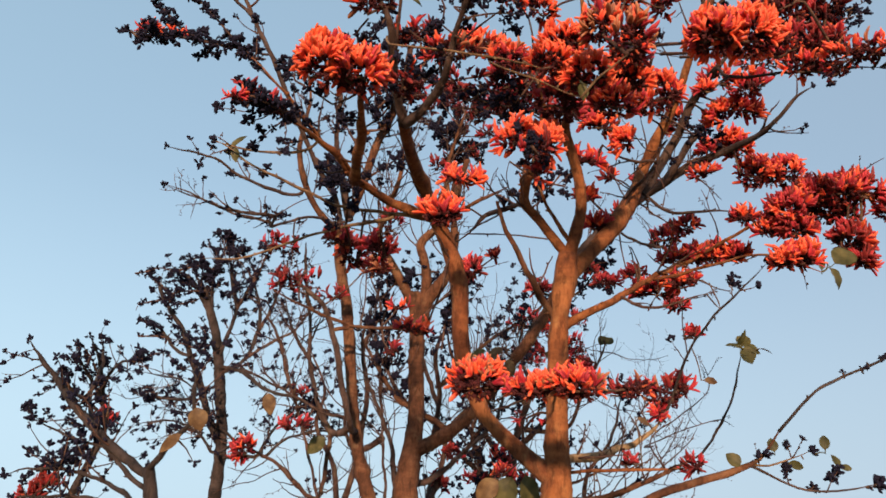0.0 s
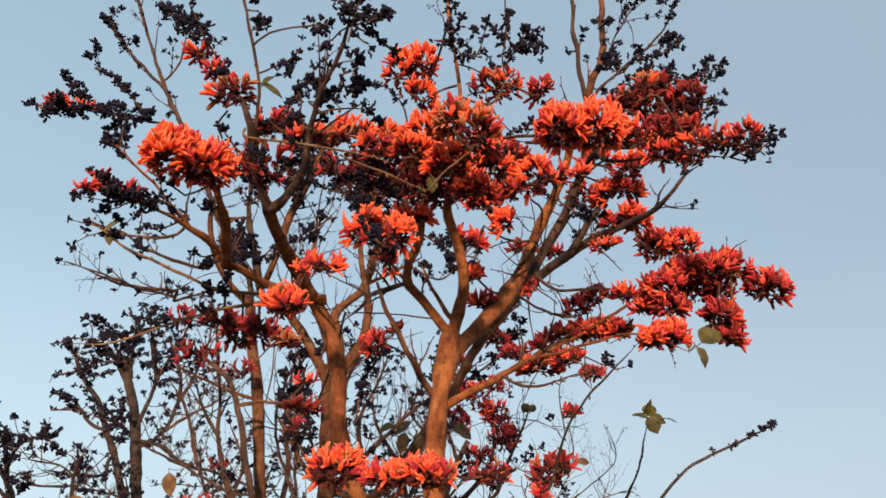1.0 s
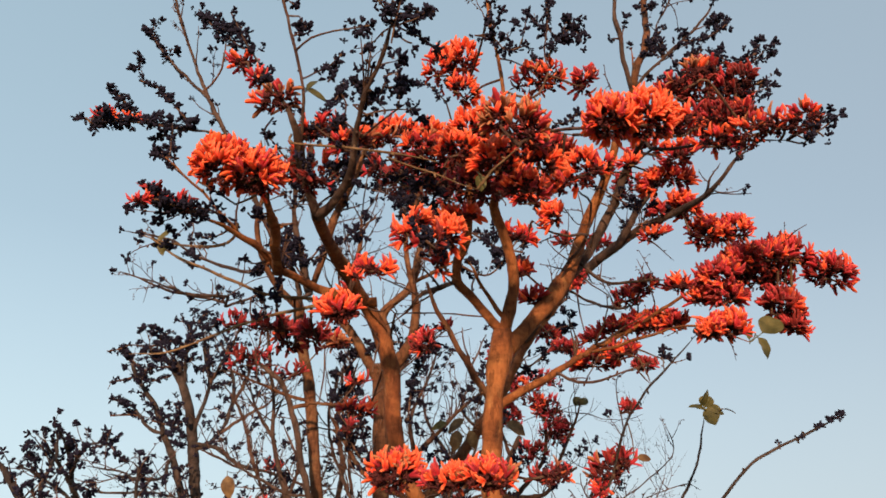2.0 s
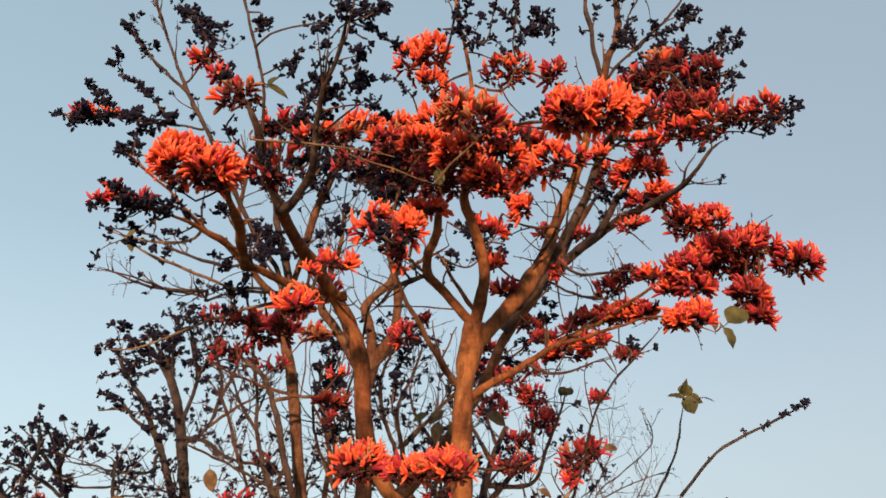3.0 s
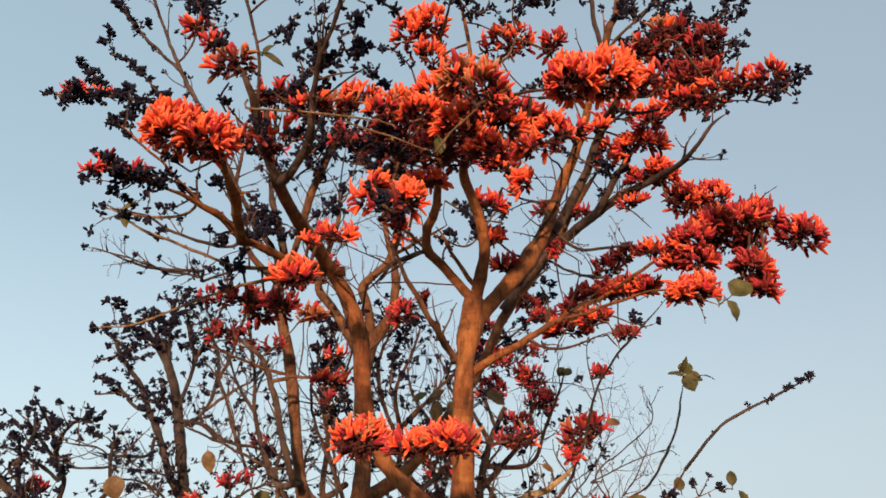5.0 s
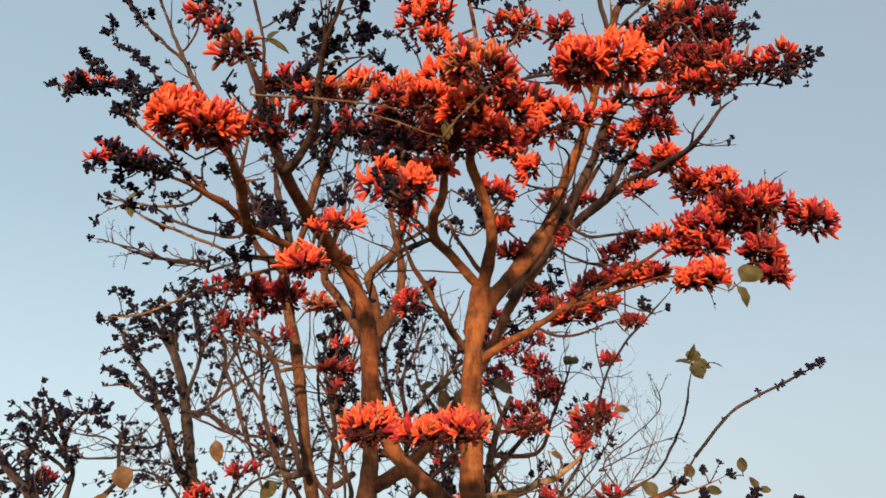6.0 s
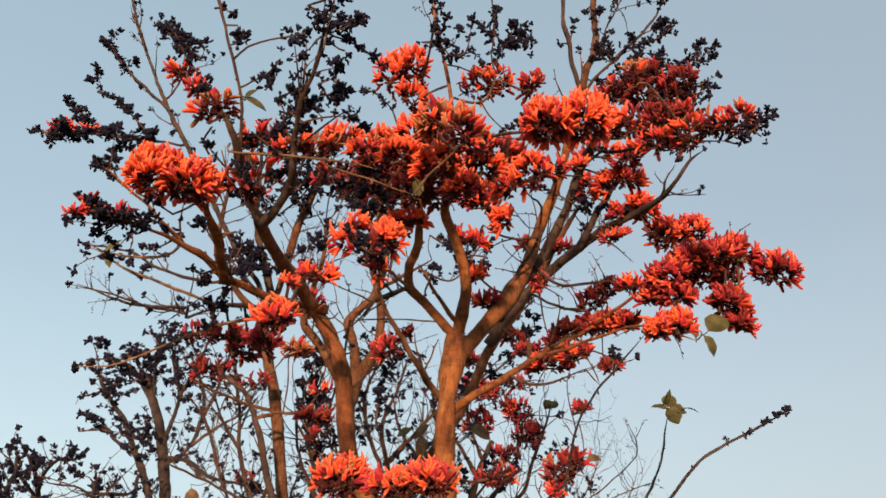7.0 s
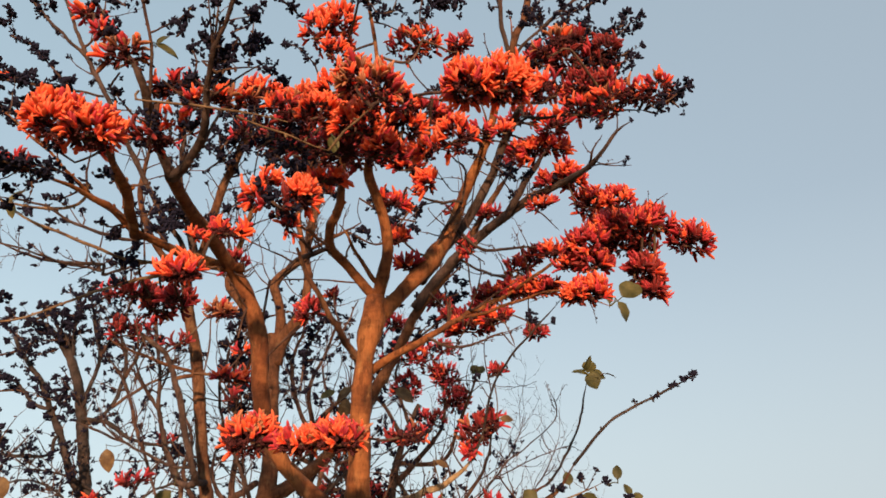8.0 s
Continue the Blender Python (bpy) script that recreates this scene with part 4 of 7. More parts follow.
spray(near_tree, [(1.250, 2.960, 2.250, 0.0029), (1.263, 2.960, 2.259, 0.0029)], tuft=0.026, dense=1.2, width=0.006, shoots=0)
spray(near_tree, [(1.169, 2.960, 2.206, 0.0029), (1.165, 2.960, 2.235, 0.0029)], tuft=0.025, dense=0.7, width=0.008, shoots=0)
spray(near_tree, [(-0.820, 2.900, 3.090, 0.0032), (-0.850, 2.900, 3.146, 0.0033)], tuft=0.03, dense=0.9, width=0.02, shoots=0, stem=(-0.812, 2.836, 2.780))
spray(near_tree, [(0.712, 3.100, 3.359, 0.0035), (0.765, 3.100, 3.359, 0.0035)], tuft=0.035, dense=1, width=0.02, shoots=0, stem=(0.611, 3.258, 3.476))
spray(near_tree, [(-0.184, 2.500, 3.106, 0.0038), (-0.273, 2.500, 3.157, 0.0039), (-0.373, 2.600, 3.166, 0.0040)], tuft=0.035, dense=0.4, width=0.06, shoots=0.2, stem=(-0.056, 2.505, 3.339))
spray(near_tree, [(-0.954, 2.250, 2.839, 0.0035), (-1.000, 2.150, 2.820, 0.0035), (-1.027, 2.050, 2.777, 0.0035), (-1.064, 2.000, 2.754, 0.0035)], tuft=0.038, dense=0.6, width=0.045, shoots=0)
spray(near_tree, [(-1.028, 2.100, 2.771, 0.0035), (-1.059, 2.050, 2.804, 0.0035), (-1.060, 2.000, 2.805, 0.0035)], tuft=0.036, dense=1.5, width=0.03, shoots=0)
spray(near_tree, [(1.253, 2.300, 3.215, 0.0035), (1.220, 2.300, 3.266, 0.0035), (1.293, 2.300, 3.317, 0.0035)], tuft=0.036, dense=2.2, width=0.03, shoots=0)
spray(near_tree, [(-0.387, 1.850, 3.066, 0.0035), (-0.344, 1.900, 3.099, 0.0035), (-0.329, 1.900, 3.143, 0.0035), (-0.313, 1.950, 3.129, 0.0035), (-0.263, 1.950, 3.161, 0.0035)], tuft=0.028, dense=0.5, width=0.02, shoots=0.35)
spray(near_tree, [(-0.516, 1.900, 3.139, 0.0035), (-0.488, 1.900, 3.184, 0.0035), (-0.502, 1.900, 3.239, 0.0035)], tuft=0.03, dense=1.0, width=0.03, shoots=0.1)
spray(near_tree, [(-0.373, 1.820, 3.074, 0.0035), (-0.363, 1.800, 3.111, 0.0035), (-0.385, 1.800, 3.144, 0.0035)], tuft=0.03, dense=1.1, width=0.035, shoots=0.1)
spray(near_tree, [(0.301, 2.600, 3.830, 0.0035), (0.343, 2.600, 3.942, 0.0035), (0.422, 2.600, 4.007, 0.0035)], tuft=0.04, dense=2.0, width=0.05, shoots=0.1)
spray(near_tree, [(0.455, 2.600, 3.925, 0.0035), (0.434, 2.600, 3.991, 0.0035), (0.411, 2.600, 4.040, 0.0035)], tuft=0.04, dense=1.8, width=0.04, shoots=0)
spray(near_tree, [(-0.588, 2.050, 3.085, 0.0035), (-0.537, 2.050, 3.040, 0.0035), (-0.478, 2.050, 2.995, 0.0035)], tuft=0.03, dense=1.2, width=0.05, shoots=0.3)
spray(near_tree, [(-0.704, 2.000, 3.071, 0.0035), (-0.743, 2.050, 3.051, 0.0035), (-0.735, 2.100, 3.029, 0.0035)], tuft=0.03, dense=0.6, width=0.03, shoots=0.3)
spray(near_tree, [(-0.325, 2.550, 3.215, 0.0035), (-0.210, 2.550, 3.136, 0.0035), (-0.099, 2.550, 3.201, 0.0035)], tuft=0.033, dense=0.7, width=0.06, shoots=0.4)
cluster(near_tree, (-0.213, 2.000, 2.715), 0.04, 0.045, 6, 0.4, 0, 0.9, red=0.1)
cluster(near_tree, (-0.157, 2.000, 2.557), 0.03, 0.04, 5, 0.4, 80, -0.6, red=0.3)
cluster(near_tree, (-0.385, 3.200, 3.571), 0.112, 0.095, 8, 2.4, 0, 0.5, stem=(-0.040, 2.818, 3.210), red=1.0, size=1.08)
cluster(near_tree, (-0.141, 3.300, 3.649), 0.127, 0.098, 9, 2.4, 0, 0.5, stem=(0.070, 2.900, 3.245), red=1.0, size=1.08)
cluster(near_tree, (-0.059, 3.000, 3.535), 0.095, 0.090, 14, 1.2, 0, 0.6, stem=(0.081, 2.818, 3.326), red=0.6, size=1.08)
cluster(near_tree, (-0.241, 2.900, 3.642), 0.114, 0.068, 14, 1.2, 0, 0.8, stem=(-0.057, 2.700, 3.310), red=0.12, size=1.08)
cluster(near_tree, (0.070, 2.900, 3.474), 0.102, 0.092, 14, 1.2, 0, 0.6, stem=(0.085, 2.786, 3.356), red=0.12, size=1.08)
cluster(near_tree, (0.241, 3.200, 3.524), 0.094, 0.072, 12, 1, 0, 0.5, stem=(0.330, 3.000, 3.392), red=0.6, size=1.08)
cluster(near_tree, (-0.637, 2.300, 3.124), 0.061, 0.094, 10, 2.2, 80, 0.4, stem=(-0.605, 2.173, 2.930), red=0.12)
cluster(near_tree, (0.326, 3.000, 3.651), 0.096, 0.080, 14, 1, 0, 0.6, stem=(0.330, 3.000, 3.392), red=0.6, size=1.08)
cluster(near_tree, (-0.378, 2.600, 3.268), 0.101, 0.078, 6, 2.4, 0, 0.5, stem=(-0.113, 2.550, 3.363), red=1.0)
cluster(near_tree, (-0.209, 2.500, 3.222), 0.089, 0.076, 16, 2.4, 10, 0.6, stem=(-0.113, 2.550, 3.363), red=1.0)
cluster(near_tree, (-0.009, 2.400, 3.259), 0.087, 0.078, 16, 1.2, 20, 0.7, stem=(0.030, 2.436, 3.302), red=0.12)
cluster(near_tree, (0.171, 2.200, 3.121), 0.068, 0.079, 14, 1.5, 60, 0.6, stem=(0.201, 2.300, 3.228), red=0.12)
cluster(near_tree, (-0.448, 2.200, 3.157), 0.068, 0.052, 5, 2, 0, 0.7, stem=(-0.456, 2.133, 2.927), red=0.2, dry=0.3)
cluster(near_tree, (0.039, 2.800, 3.287), 0.098, 0.069, 9, 2.4, 0, 0.4, stem=(0.080, 2.827, 3.317), red=1.0, size=1.08)
cluster(near_tree, (0.250, 3.000, 3.347), 0.094, 0.063, 10, 1.2, 0, 0.4, stem=(0.330, 3.000, 3.392), red=0.6, size=1.08)
cluster(near_tree, (0.433, 3.100, 3.660), 0.072, 0.083, 12, 0.8, 30, 0.7, stem=(0.657, 3.159, 3.630), red=0.35, size=1.08)
cluster(near_tree, (0.838, 3.100, 3.693), 0.095, 0.072, 12, 0.8, 0, 0.6, stem=(0.776, 3.109, 3.648), red=0.6, size=1.08)
cluster(near_tree, (0.873, 2.420, 3.517), 0.077, 0.077, 12, 1.8, 10, 0.6, stem=(0.990, 2.545, 3.351), red=1.0)
cluster(near_tree, (1.090, 2.500, 3.509), 0.069, 0.079, 6, 2.4, 40, 0.5, stem=(0.985, 2.564, 3.362), red=0.12)
cluster(near_tree, (0.903, 2.400, 3.273), 0.087, 0.065, 10, 1.8, 0, 0.4, stem=(1.021, 2.436, 3.284), red=0.12)
cluster(near_tree, (1.355, 3.050, 2.997), 0.076, 0.076, 10, 1.2, -20, 0.5, stem=(1.375, 2.992, 3.041), red=0.72, size=1.08)
cluster(near_tree, (1.141, 2.950, 3.047), 0.084, 0.074, 16, 0.6, 0, 0.8, stem=(1.158, 2.977, 3.020), red=0.72, size=1.08)
cluster(near_tree, (0.974, 3.050, 2.887), 0.065, 0.060, 10, 0.8, 0, 0.6, stem=(0.966, 3.055, 2.930), red=0.72, size=1.08)
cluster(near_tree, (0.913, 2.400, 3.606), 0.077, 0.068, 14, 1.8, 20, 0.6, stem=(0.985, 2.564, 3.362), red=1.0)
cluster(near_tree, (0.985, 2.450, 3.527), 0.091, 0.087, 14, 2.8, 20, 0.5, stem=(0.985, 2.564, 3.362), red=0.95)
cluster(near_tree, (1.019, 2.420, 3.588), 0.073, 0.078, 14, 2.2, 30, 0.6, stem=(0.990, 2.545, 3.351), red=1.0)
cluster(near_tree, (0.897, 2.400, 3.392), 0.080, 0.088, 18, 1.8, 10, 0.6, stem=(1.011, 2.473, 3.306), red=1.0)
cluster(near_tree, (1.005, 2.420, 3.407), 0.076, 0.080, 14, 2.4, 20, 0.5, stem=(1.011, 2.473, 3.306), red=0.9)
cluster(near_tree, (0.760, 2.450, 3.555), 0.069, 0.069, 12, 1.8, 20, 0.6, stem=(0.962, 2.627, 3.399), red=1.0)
cluster(near_tree, (-0.699, 3.000, 2.685), 0.075, 0.081, 6, 2.2, -10, 0.4, stem=(-0.691, 2.853, 2.746), red=0.8, size=1.08)
cluster(near_tree, (-0.900, 3.100, 2.760), 0.099, 0.065, 8, 2, 0, 0.4, stem=(-0.836, 2.831, 2.781), red=1.0, size=1.08)
cluster(near_tree, (-0.796, 1.850, 2.798), 0.085, 0.085, 42, 0.4, 8, 0.6, stem=(-0.703, 1.930, 2.792), red=0.12)
cluster(near_tree, (-0.684, 1.860, 2.801), 0.079, 0.085, 36, 0.35, -12, 0.5, stem=(-0.703, 1.930, 2.792), red=0.12)
cluster(near_tree, (-0.573, 1.950, 2.839), 0.055, 0.085, 6, 10, 80, 0.3, stem=(-0.552, 1.939, 2.925), red=1.0)
cluster(near_tree, (0.405, 2.000, 3.100), 0.081, 0.084, 58, 0.1, 5, 0.5, stem=(0.221, 2.309, 3.232), red=0.12)
cluster(near_tree, (0.525, 2.020, 3.120), 0.093, 0.093, 64, 0.1, -8, 0.45, stem=(0.342, 2.364, 3.260), red=0.12)
cluster(near_tree, (0.691, 2.150, 3.169), 0.071, 0.075, 14, 0.8, 20, 0.7, stem=(0.426, 2.400, 3.278), red=0.12)
cluster(near_tree, (-0.175, 1.880, 2.559), 0.06, 0.085, 0, 10, 80, 0.4, stem=(-0.188, 2.050, 2.624), red=1.0)
spray(near_tree, [(-0.142, 2.020, 2.585, 0.005), (-0.166, 1.930, 2.566, 0.005), (-0.185, 1.890, 2.568, 0.005), (-0.200, 1.890, 2.604, 0.005)], tuft=0.034, dense=2.2, width=0.036, shoots=0)
cluster(near_tree, (-0.252, 1.980, 2.640), 0.045, 0.060, 6, 0.6, 60, 0.5, stem=(-0.188, 2.050, 2.624), red=0.15)
cluster(near_tree, (-0.118, 2.050, 2.669), 0.056, 0.068, 18, 0.8, -20, 0.5, stem=(-0.188, 2.050, 2.624), red=0.12)
cluster(near_tree, (-0.419, 1.950, 2.401), 0.070, 0.055, 18, 2.4, 5, 1, stem=(-0.430, 2.000, 2.427), red=0.2)
cluster(near_tree, (-0.394, 1.950, 2.493), 0.023, 0.026, 3, 0.3, 0, 0.9, stem=(-0.430, 2.000, 2.427), red=0.3)
cluster(near_tree, (-0.286, 2.500, 2.042), 0.096, 0.078, 36, 1.9, 8, 1, red=0.22, dry=0.06)
cluster(near_tree, (-0.119, 2.380, 2.009), 0.085, 0.056, 24, 1.2, 3, 0.9, stem=(0.011, 2.400, 2.007), red=0.2, dry=0.06)
cluster(near_tree, (0.014, 2.300, 2.000), 0.088, 0.066, 30, 1.9, -5, 0.8, stem=(0.011, 2.400, 2.007), red=0.22, dry=0.06)
cluster(near_tree, (0.205, 2.480, 2.040), 0.077, 0.062, 5, 8, 8, 0.6, red=0.95, dry=0.2)
cluster(near_tree, (-0.110, 2.900, 4.038), 0.137, 0.121, 34, 0.5, -15, 0.8, stem=(0.037, 2.500, 4.003), red=0.12, size=1.08)
cluster(near_tree, (-0.059, 2.650, 3.700), 0.079, 0.074, 14, 0.9, -40, 0.4, stem=(0.091, 2.582, 3.697), red=0.12)
cluster(near_tree, (0.029, 1.950, 3.067), 0.061, 0.076, 14, 1.6, 30, 0.8, stem=(0.087, 1.860, 2.872), red=0.3, dry=0.35)
cluster(near_tree, (0.115, 1.900, 2.997), 0.077, 0.091, 22, 2.2, -20, 0.7, stem=(0.087, 1.860, 2.872), red=0.6, dry=0.3)
cluster(near_tree, (-0.049, 2.250, 3.242), 0.086, 0.074, 24, 0.6, 10, 0.9, stem=(0.087, 2.391, 3.277), red=0.12)
cluster(near_tree, (-0.097, 2.200, 3.097), 0.082, 0.071, 18, 1.0, 0, 0.7, stem=(0.115, 2.368, 3.265), red=0.12)
cluster(near_tree, (0.041, 2.200, 3.051), 0.086, 0.086, 26, 0.6, 0, 0.6, stem=(0.201, 2.300, 3.228), red=0.12)
cluster(near_tree, (0.258, 2.700, 3.818), 0.138, 0.087, 24, 1.3, 0, 0.8, stem=(0.295, 2.611, 3.809), red=0.2, dry=0.15)
cluster(near_tree, (0.465, 2.650, 3.762), 0.062, 0.080, 10, 1.2, -20, 0.6, stem=(0.299, 2.620, 3.753), red=0.7)
cluster(near_tree, (-0.315, 2.400, 3.325), 0.088, 0.053, 14, 1.0, -5, 1.1, stem=(-0.113, 2.550, 3.363), red=0.12, dry=0.15)
cluster(near_tree, (-0.412, 2.350, 3.225), 0.089, 0.055, 9, 2.2, 0, 0.9, stem=(-0.475, 2.180, 2.913), red=0.2, dry=0.4)
cluster(near_tree, (-0.241, 2.350, 3.212), 0.085, 0.064, 12, 1.8, 0, 0.9, stem=(-0.056, 2.505, 3.339), red=0.2, dry=0.25)
cluster(near_tree, (-0.222, 3.000, 3.453), 0.079, 0.079, 9, 2.4, 0, 0.5, stem=(-0.041, 2.791, 3.237), red=1.0, size=1.08)
cluster(near_tree, (0.217, 2.300, 3.104), 0.078, 0.070, 18, 0.7, -20, 0.7, stem=(0.201, 2.300, 3.228), red=0.12)
cluster(near_tree, (0.121, 2.250, 2.987), 0.087, 0.075, 20, 0.8, 0, 0.5, stem=(0.201, 2.300, 3.228), red=0.7)
cluster(near_tree, (-0.050, 2.350, 3.049), 0.095, 0.079, 18, 2.4, 0, 0.5, stem=(0.087, 2.391, 3.277), red=1.0)
cluster(near_tree, (0.266, 2.500, 3.131), 0.057, 0.070, 10, 1, 60, 0.6, stem=(0.311, 2.350, 3.253), red=0.12)
cluster(near_tree, (-0.562, 2.100, 3.098), 0.088, 0.057, 12, 3.2, 5, 0.8, stem=(-0.606, 2.005, 3.040), red=0.5, dry=0.3)
cluster(near_tree, (-0.490, 2.100, 3.041), 0.049, 0.064, 9, 1.2, 60, 0.5, stem=(-0.438, 2.085, 2.941), red=0.5)
cluster(near_tree, (-0.680, 1.950, 3.098), 0.080, 0.065, 9, 5, 20, 0.9, red=0.7, dry=0.5)
cluster(near_tree, (-0.830, 2.000, 3.320), 0.054, 0.050, 4, 1.2, 0, 0.5, stem=(-0.733, 1.920, 3.178), red=0.5)
cluster(near_tree, (-0.745, 1.950, 3.214), 0.037, 0.044, 3, 1.2, 0, 0.4, stem=(-0.733, 1.920, 3.178), red=0.5)
cluster(near_tree, (0.414, 2.700, 3.332), 0.1, 0.092, 20, 0.5, 15, 0.8, stem=(0.641, 3.195, 3.575), red=0.2, size=1.08)
cluster(near_tree, (0.619, 3.150, 3.644), 0.073, 0.073, 5, 0.6, 0, 0.7, stem=(0.657, 3.159, 3.630), red=0.6, size=1.08)
cluster(near_tree, (0.989, 3.100, 3.677), 0.122, 0.072, 16, 0.9, 10, 0.7, stem=(0.777, 3.086, 3.647), red=0.6, size=1.08)
cluster(near_tree, (0.977, 3.200, 3.610), 0.119, 0.068, 18, 0.8, -8, 0.7, stem=(0.772, 3.200, 3.653), red=0.6, size=1.08)
cluster(near_tree, (0.873, 3.250, 3.591), 0.080, 0.086, 14, 0.6, 60, 0.6, stem=(0.758, 3.227, 3.621), red=0.6, size=1.08)
cluster(near_tree, (0.664, 2.800, 3.431), 0.060, 0.060, 4, 0.8, 0, 0.6, stem=(0.796, 2.850, 3.525), red=0.12, size=1.08)
cluster(near_tree, (0.767, 2.220, 3.424), 0.092, 0.067, 12, 2.6, 20, 0.9, stem=(1.032, 2.400, 3.262), red=0.5, dry=0.4)
cluster(near_tree, (0.955, 2.300, 3.248), 0.080, 0.084, 10, 3.2, 30, 0.7, stem=(1.047, 2.382, 3.250), red=0.6, dry=0.35)
cluster(near_tree, (1.043, 2.250, 3.247), 0.074, 0.070, 10, 3, 10, 0.8, stem=(1.099, 2.318, 3.210), red=0.4, dry=0.35)
cluster(near_tree, (1.099, 2.150, 3.198), 0.075, 0.075, 9, 3.2, 5, 0.9, stem=(1.114, 2.300, 3.198), red=0.4, dry=0.4)
cluster(near_tree, (1.242, 2.950, 3.060), 0.119, 0.089, 34, 0.5, 5, 0.9, red=0.72, size=1.08)
cluster(near_tree, (1.389, 3.000, 3.085), 0.106, 0.086, 28, 0.5, -15, 1, stem=(1.389, 2.995, 3.039), red=0.72, size=1.08)
cluster(near_tree, (1.537, 3.000, 3.002), 0.100, 0.095, 26, 0.7, -10, 0.8, red=0.72, size=1.08)
cluster(near_tree, (1.031, 2.960, 2.942), 0.093, 0.098, 30, 0.6, 60, 0.8, red=0.72, size=1.08)
cluster(near_tree, (1.076, 2.980, 2.871), 0.083, 0.073, 20, 0.6, 0, 0.7, stem=(1.027, 2.995, 2.959), red=0.72, size=1.08)
cluster(near_tree, (1.253, 3.080, 3.011), 0.097, 0.082, 20, 0.9, 0, 0.7, stem=(1.235, 2.972, 3.047), red=0.72, size=1.08)
cluster(near_tree, (1.289, 2.970, 2.814), 0.092, 0.087, 26, 0.9, -20, 0.8, stem=(1.318, 2.981, 3.049), red=0.92, size=1.08)
cluster(near_tree, (1.334, 2.970, 2.742), 0.062, 0.062, 14, 0.8, -30, 0.5, stem=(1.375, 2.992, 3.041), red=0.95, size=1.08)
cluster(near_tree, (0.913, 2.800, 2.660), 0.067, 0.067, 16, 0.8, 0, 1, stem=(0.924, 2.842, 2.654), red=0.35, size=1.08)
cluster(near_tree, (1.003, 2.800, 2.660), 0.072, 0.072, 18, 0.6, 0, 1, stem=(0.994, 2.823, 2.624), red=0.35, size=1.08)
cluster(near_tree, (0.794, 3.340, 2.864), 0.140, 0.070, 26, 0.9, 0, 0.9, stem=(0.773, 3.282, 2.849), red=0.6, size=1.08)
cluster(near_tree, (0.645, 3.340, 2.850), 0.080, 0.064, 12, 0.8, 0, 0.8, stem=(0.688, 3.314, 2.801), red=0.6, size=1.08)
cluster(near_tree, (0.920, 3.300, 2.878), 0.059, 0.069, 9, 0.8, 0, 0.8, stem=(0.839, 3.238, 2.884), red=0.6, size=1.08)
cluster(near_tree, (0.933, 3.180, 3.013), 0.068, 0.058, 11, 0.7, 0, 0.8, red=0.72, size=1.08)
cluster(near_tree, (0.680, 3.300, 2.710), 0.089, 0.063, 16, 0.8, 10, 0.7, stem=(0.637, 3.295, 2.771), red=0.6, size=1.08)
cluster(near_tree, (0.550, 3.400, 2.702), 0.118, 0.069, 20, 0.8, 5, 0.6, stem=(0.585, 3.275, 2.740), red=0.6, size=1.08)
cluster(near_tree, (-1.072, 2.000, 2.760), 0.028, 0.024, 4, 1, 0, 0.5, stem=(-1.021, 2.020, 2.760), red=0.5)
cluster(near_tree, (0.524, 3.280, 2.182), 0.092, 0.082, 6, 6, 30, 0.7, stem=(0.574, 3.253, 2.154), red=0.95, size=1.08, dry=0.2)
cluster(near_tree, (0.612, 3.280, 2.223), 0.054, 0.063, 8, 2, 0, 0.7, stem=(0.580, 3.236, 2.175), red=0.95, size=1.08)
cluster(near_tree, (0.494, 3.280, 2.100), 0.043, 0.053, 8, 0.7, 60, 0.4, stem=(0.542, 3.272, 2.082), red=0.6, size=1.08)
cluster(near_tree, (0.618, 3.100, 2.395), 0.036, 0.033, 5, 0.9, 0, 0.6, stem=(0.583, 3.051, 2.366), red=0.9, size=1.08)
cluster(near_tree, (-0.386, 2.250, 2.653), 0.075, 0.045, 14, 1.2, 0, 0.9, stem=(-0.463, 2.291, 2.539), red=0.5)
cluster(near_tree, (-0.095, 2.500, 2.994), 0.082, 0.047, 16, 0.7, 0, 0.8, stem=(-0.151, 2.559, 2.798), red=0.12)
cluster(near_tree, (0.223, 3.200, 3.066), 0.058, 0.048, 12, 0.6, 0, 0.7, stem=(0.351, 3.242, 2.990), red=0.6, size=1.08)
cluster(near_tree, (0.250, 3.200, 2.923), 0.068, 0.047, 8, 0.7, 0, 0.6, stem=(0.295, 3.209, 2.899), red=0.6, size=1.08)
cluster(near_tree, (0.327, 2.900, 3.217), 0.060, 0.065, 10, 0.8, 60, 0.6, stem=(0.277, 2.966, 3.182), red=0.12, size=1.08)
cluster(near_tree, (0.193, 3.000, 3.156), 0.092, 0.046, 9, 1, -20, 0.6, stem=(0.242, 2.950, 3.201), red=0.6, size=1.08)
cluster(near_tree, (-0.853, 3.250, 2.770), 0.09, 0.088, 16, 2, -15, 0.4, stem=(-0.764, 2.847, 2.778), red=0.75, size=1.08, dry=0.15)
cluster(near_tree, (-0.574, 3.600, 2.509), 0.1, 0.060, 9, 1.6, -5, 0.6, stem=(-0.383, 3.300, 2.886), red=0.45, size=1.08)
cluster(near_tree, (0.335, 3.100, 1.866), 0.045, 0.040, 2, 1.2, 0, 0.6, stem=(0.331, 3.077, 1.826), red=0.95, size=1.08)
cluster(near_tree, (0.565, 3.000, 1.846), 0.05, 0.056, 3, 2, 50, 0.6, red=0.95, size=1.08)
cluster(near_tree, (-0.048, 3.200, 2.027), 0.033, 0.071, 1, 0.7, 80, -0.4, stem=(0.066, 3.120, 2.024), red=0.6, size=1.08)
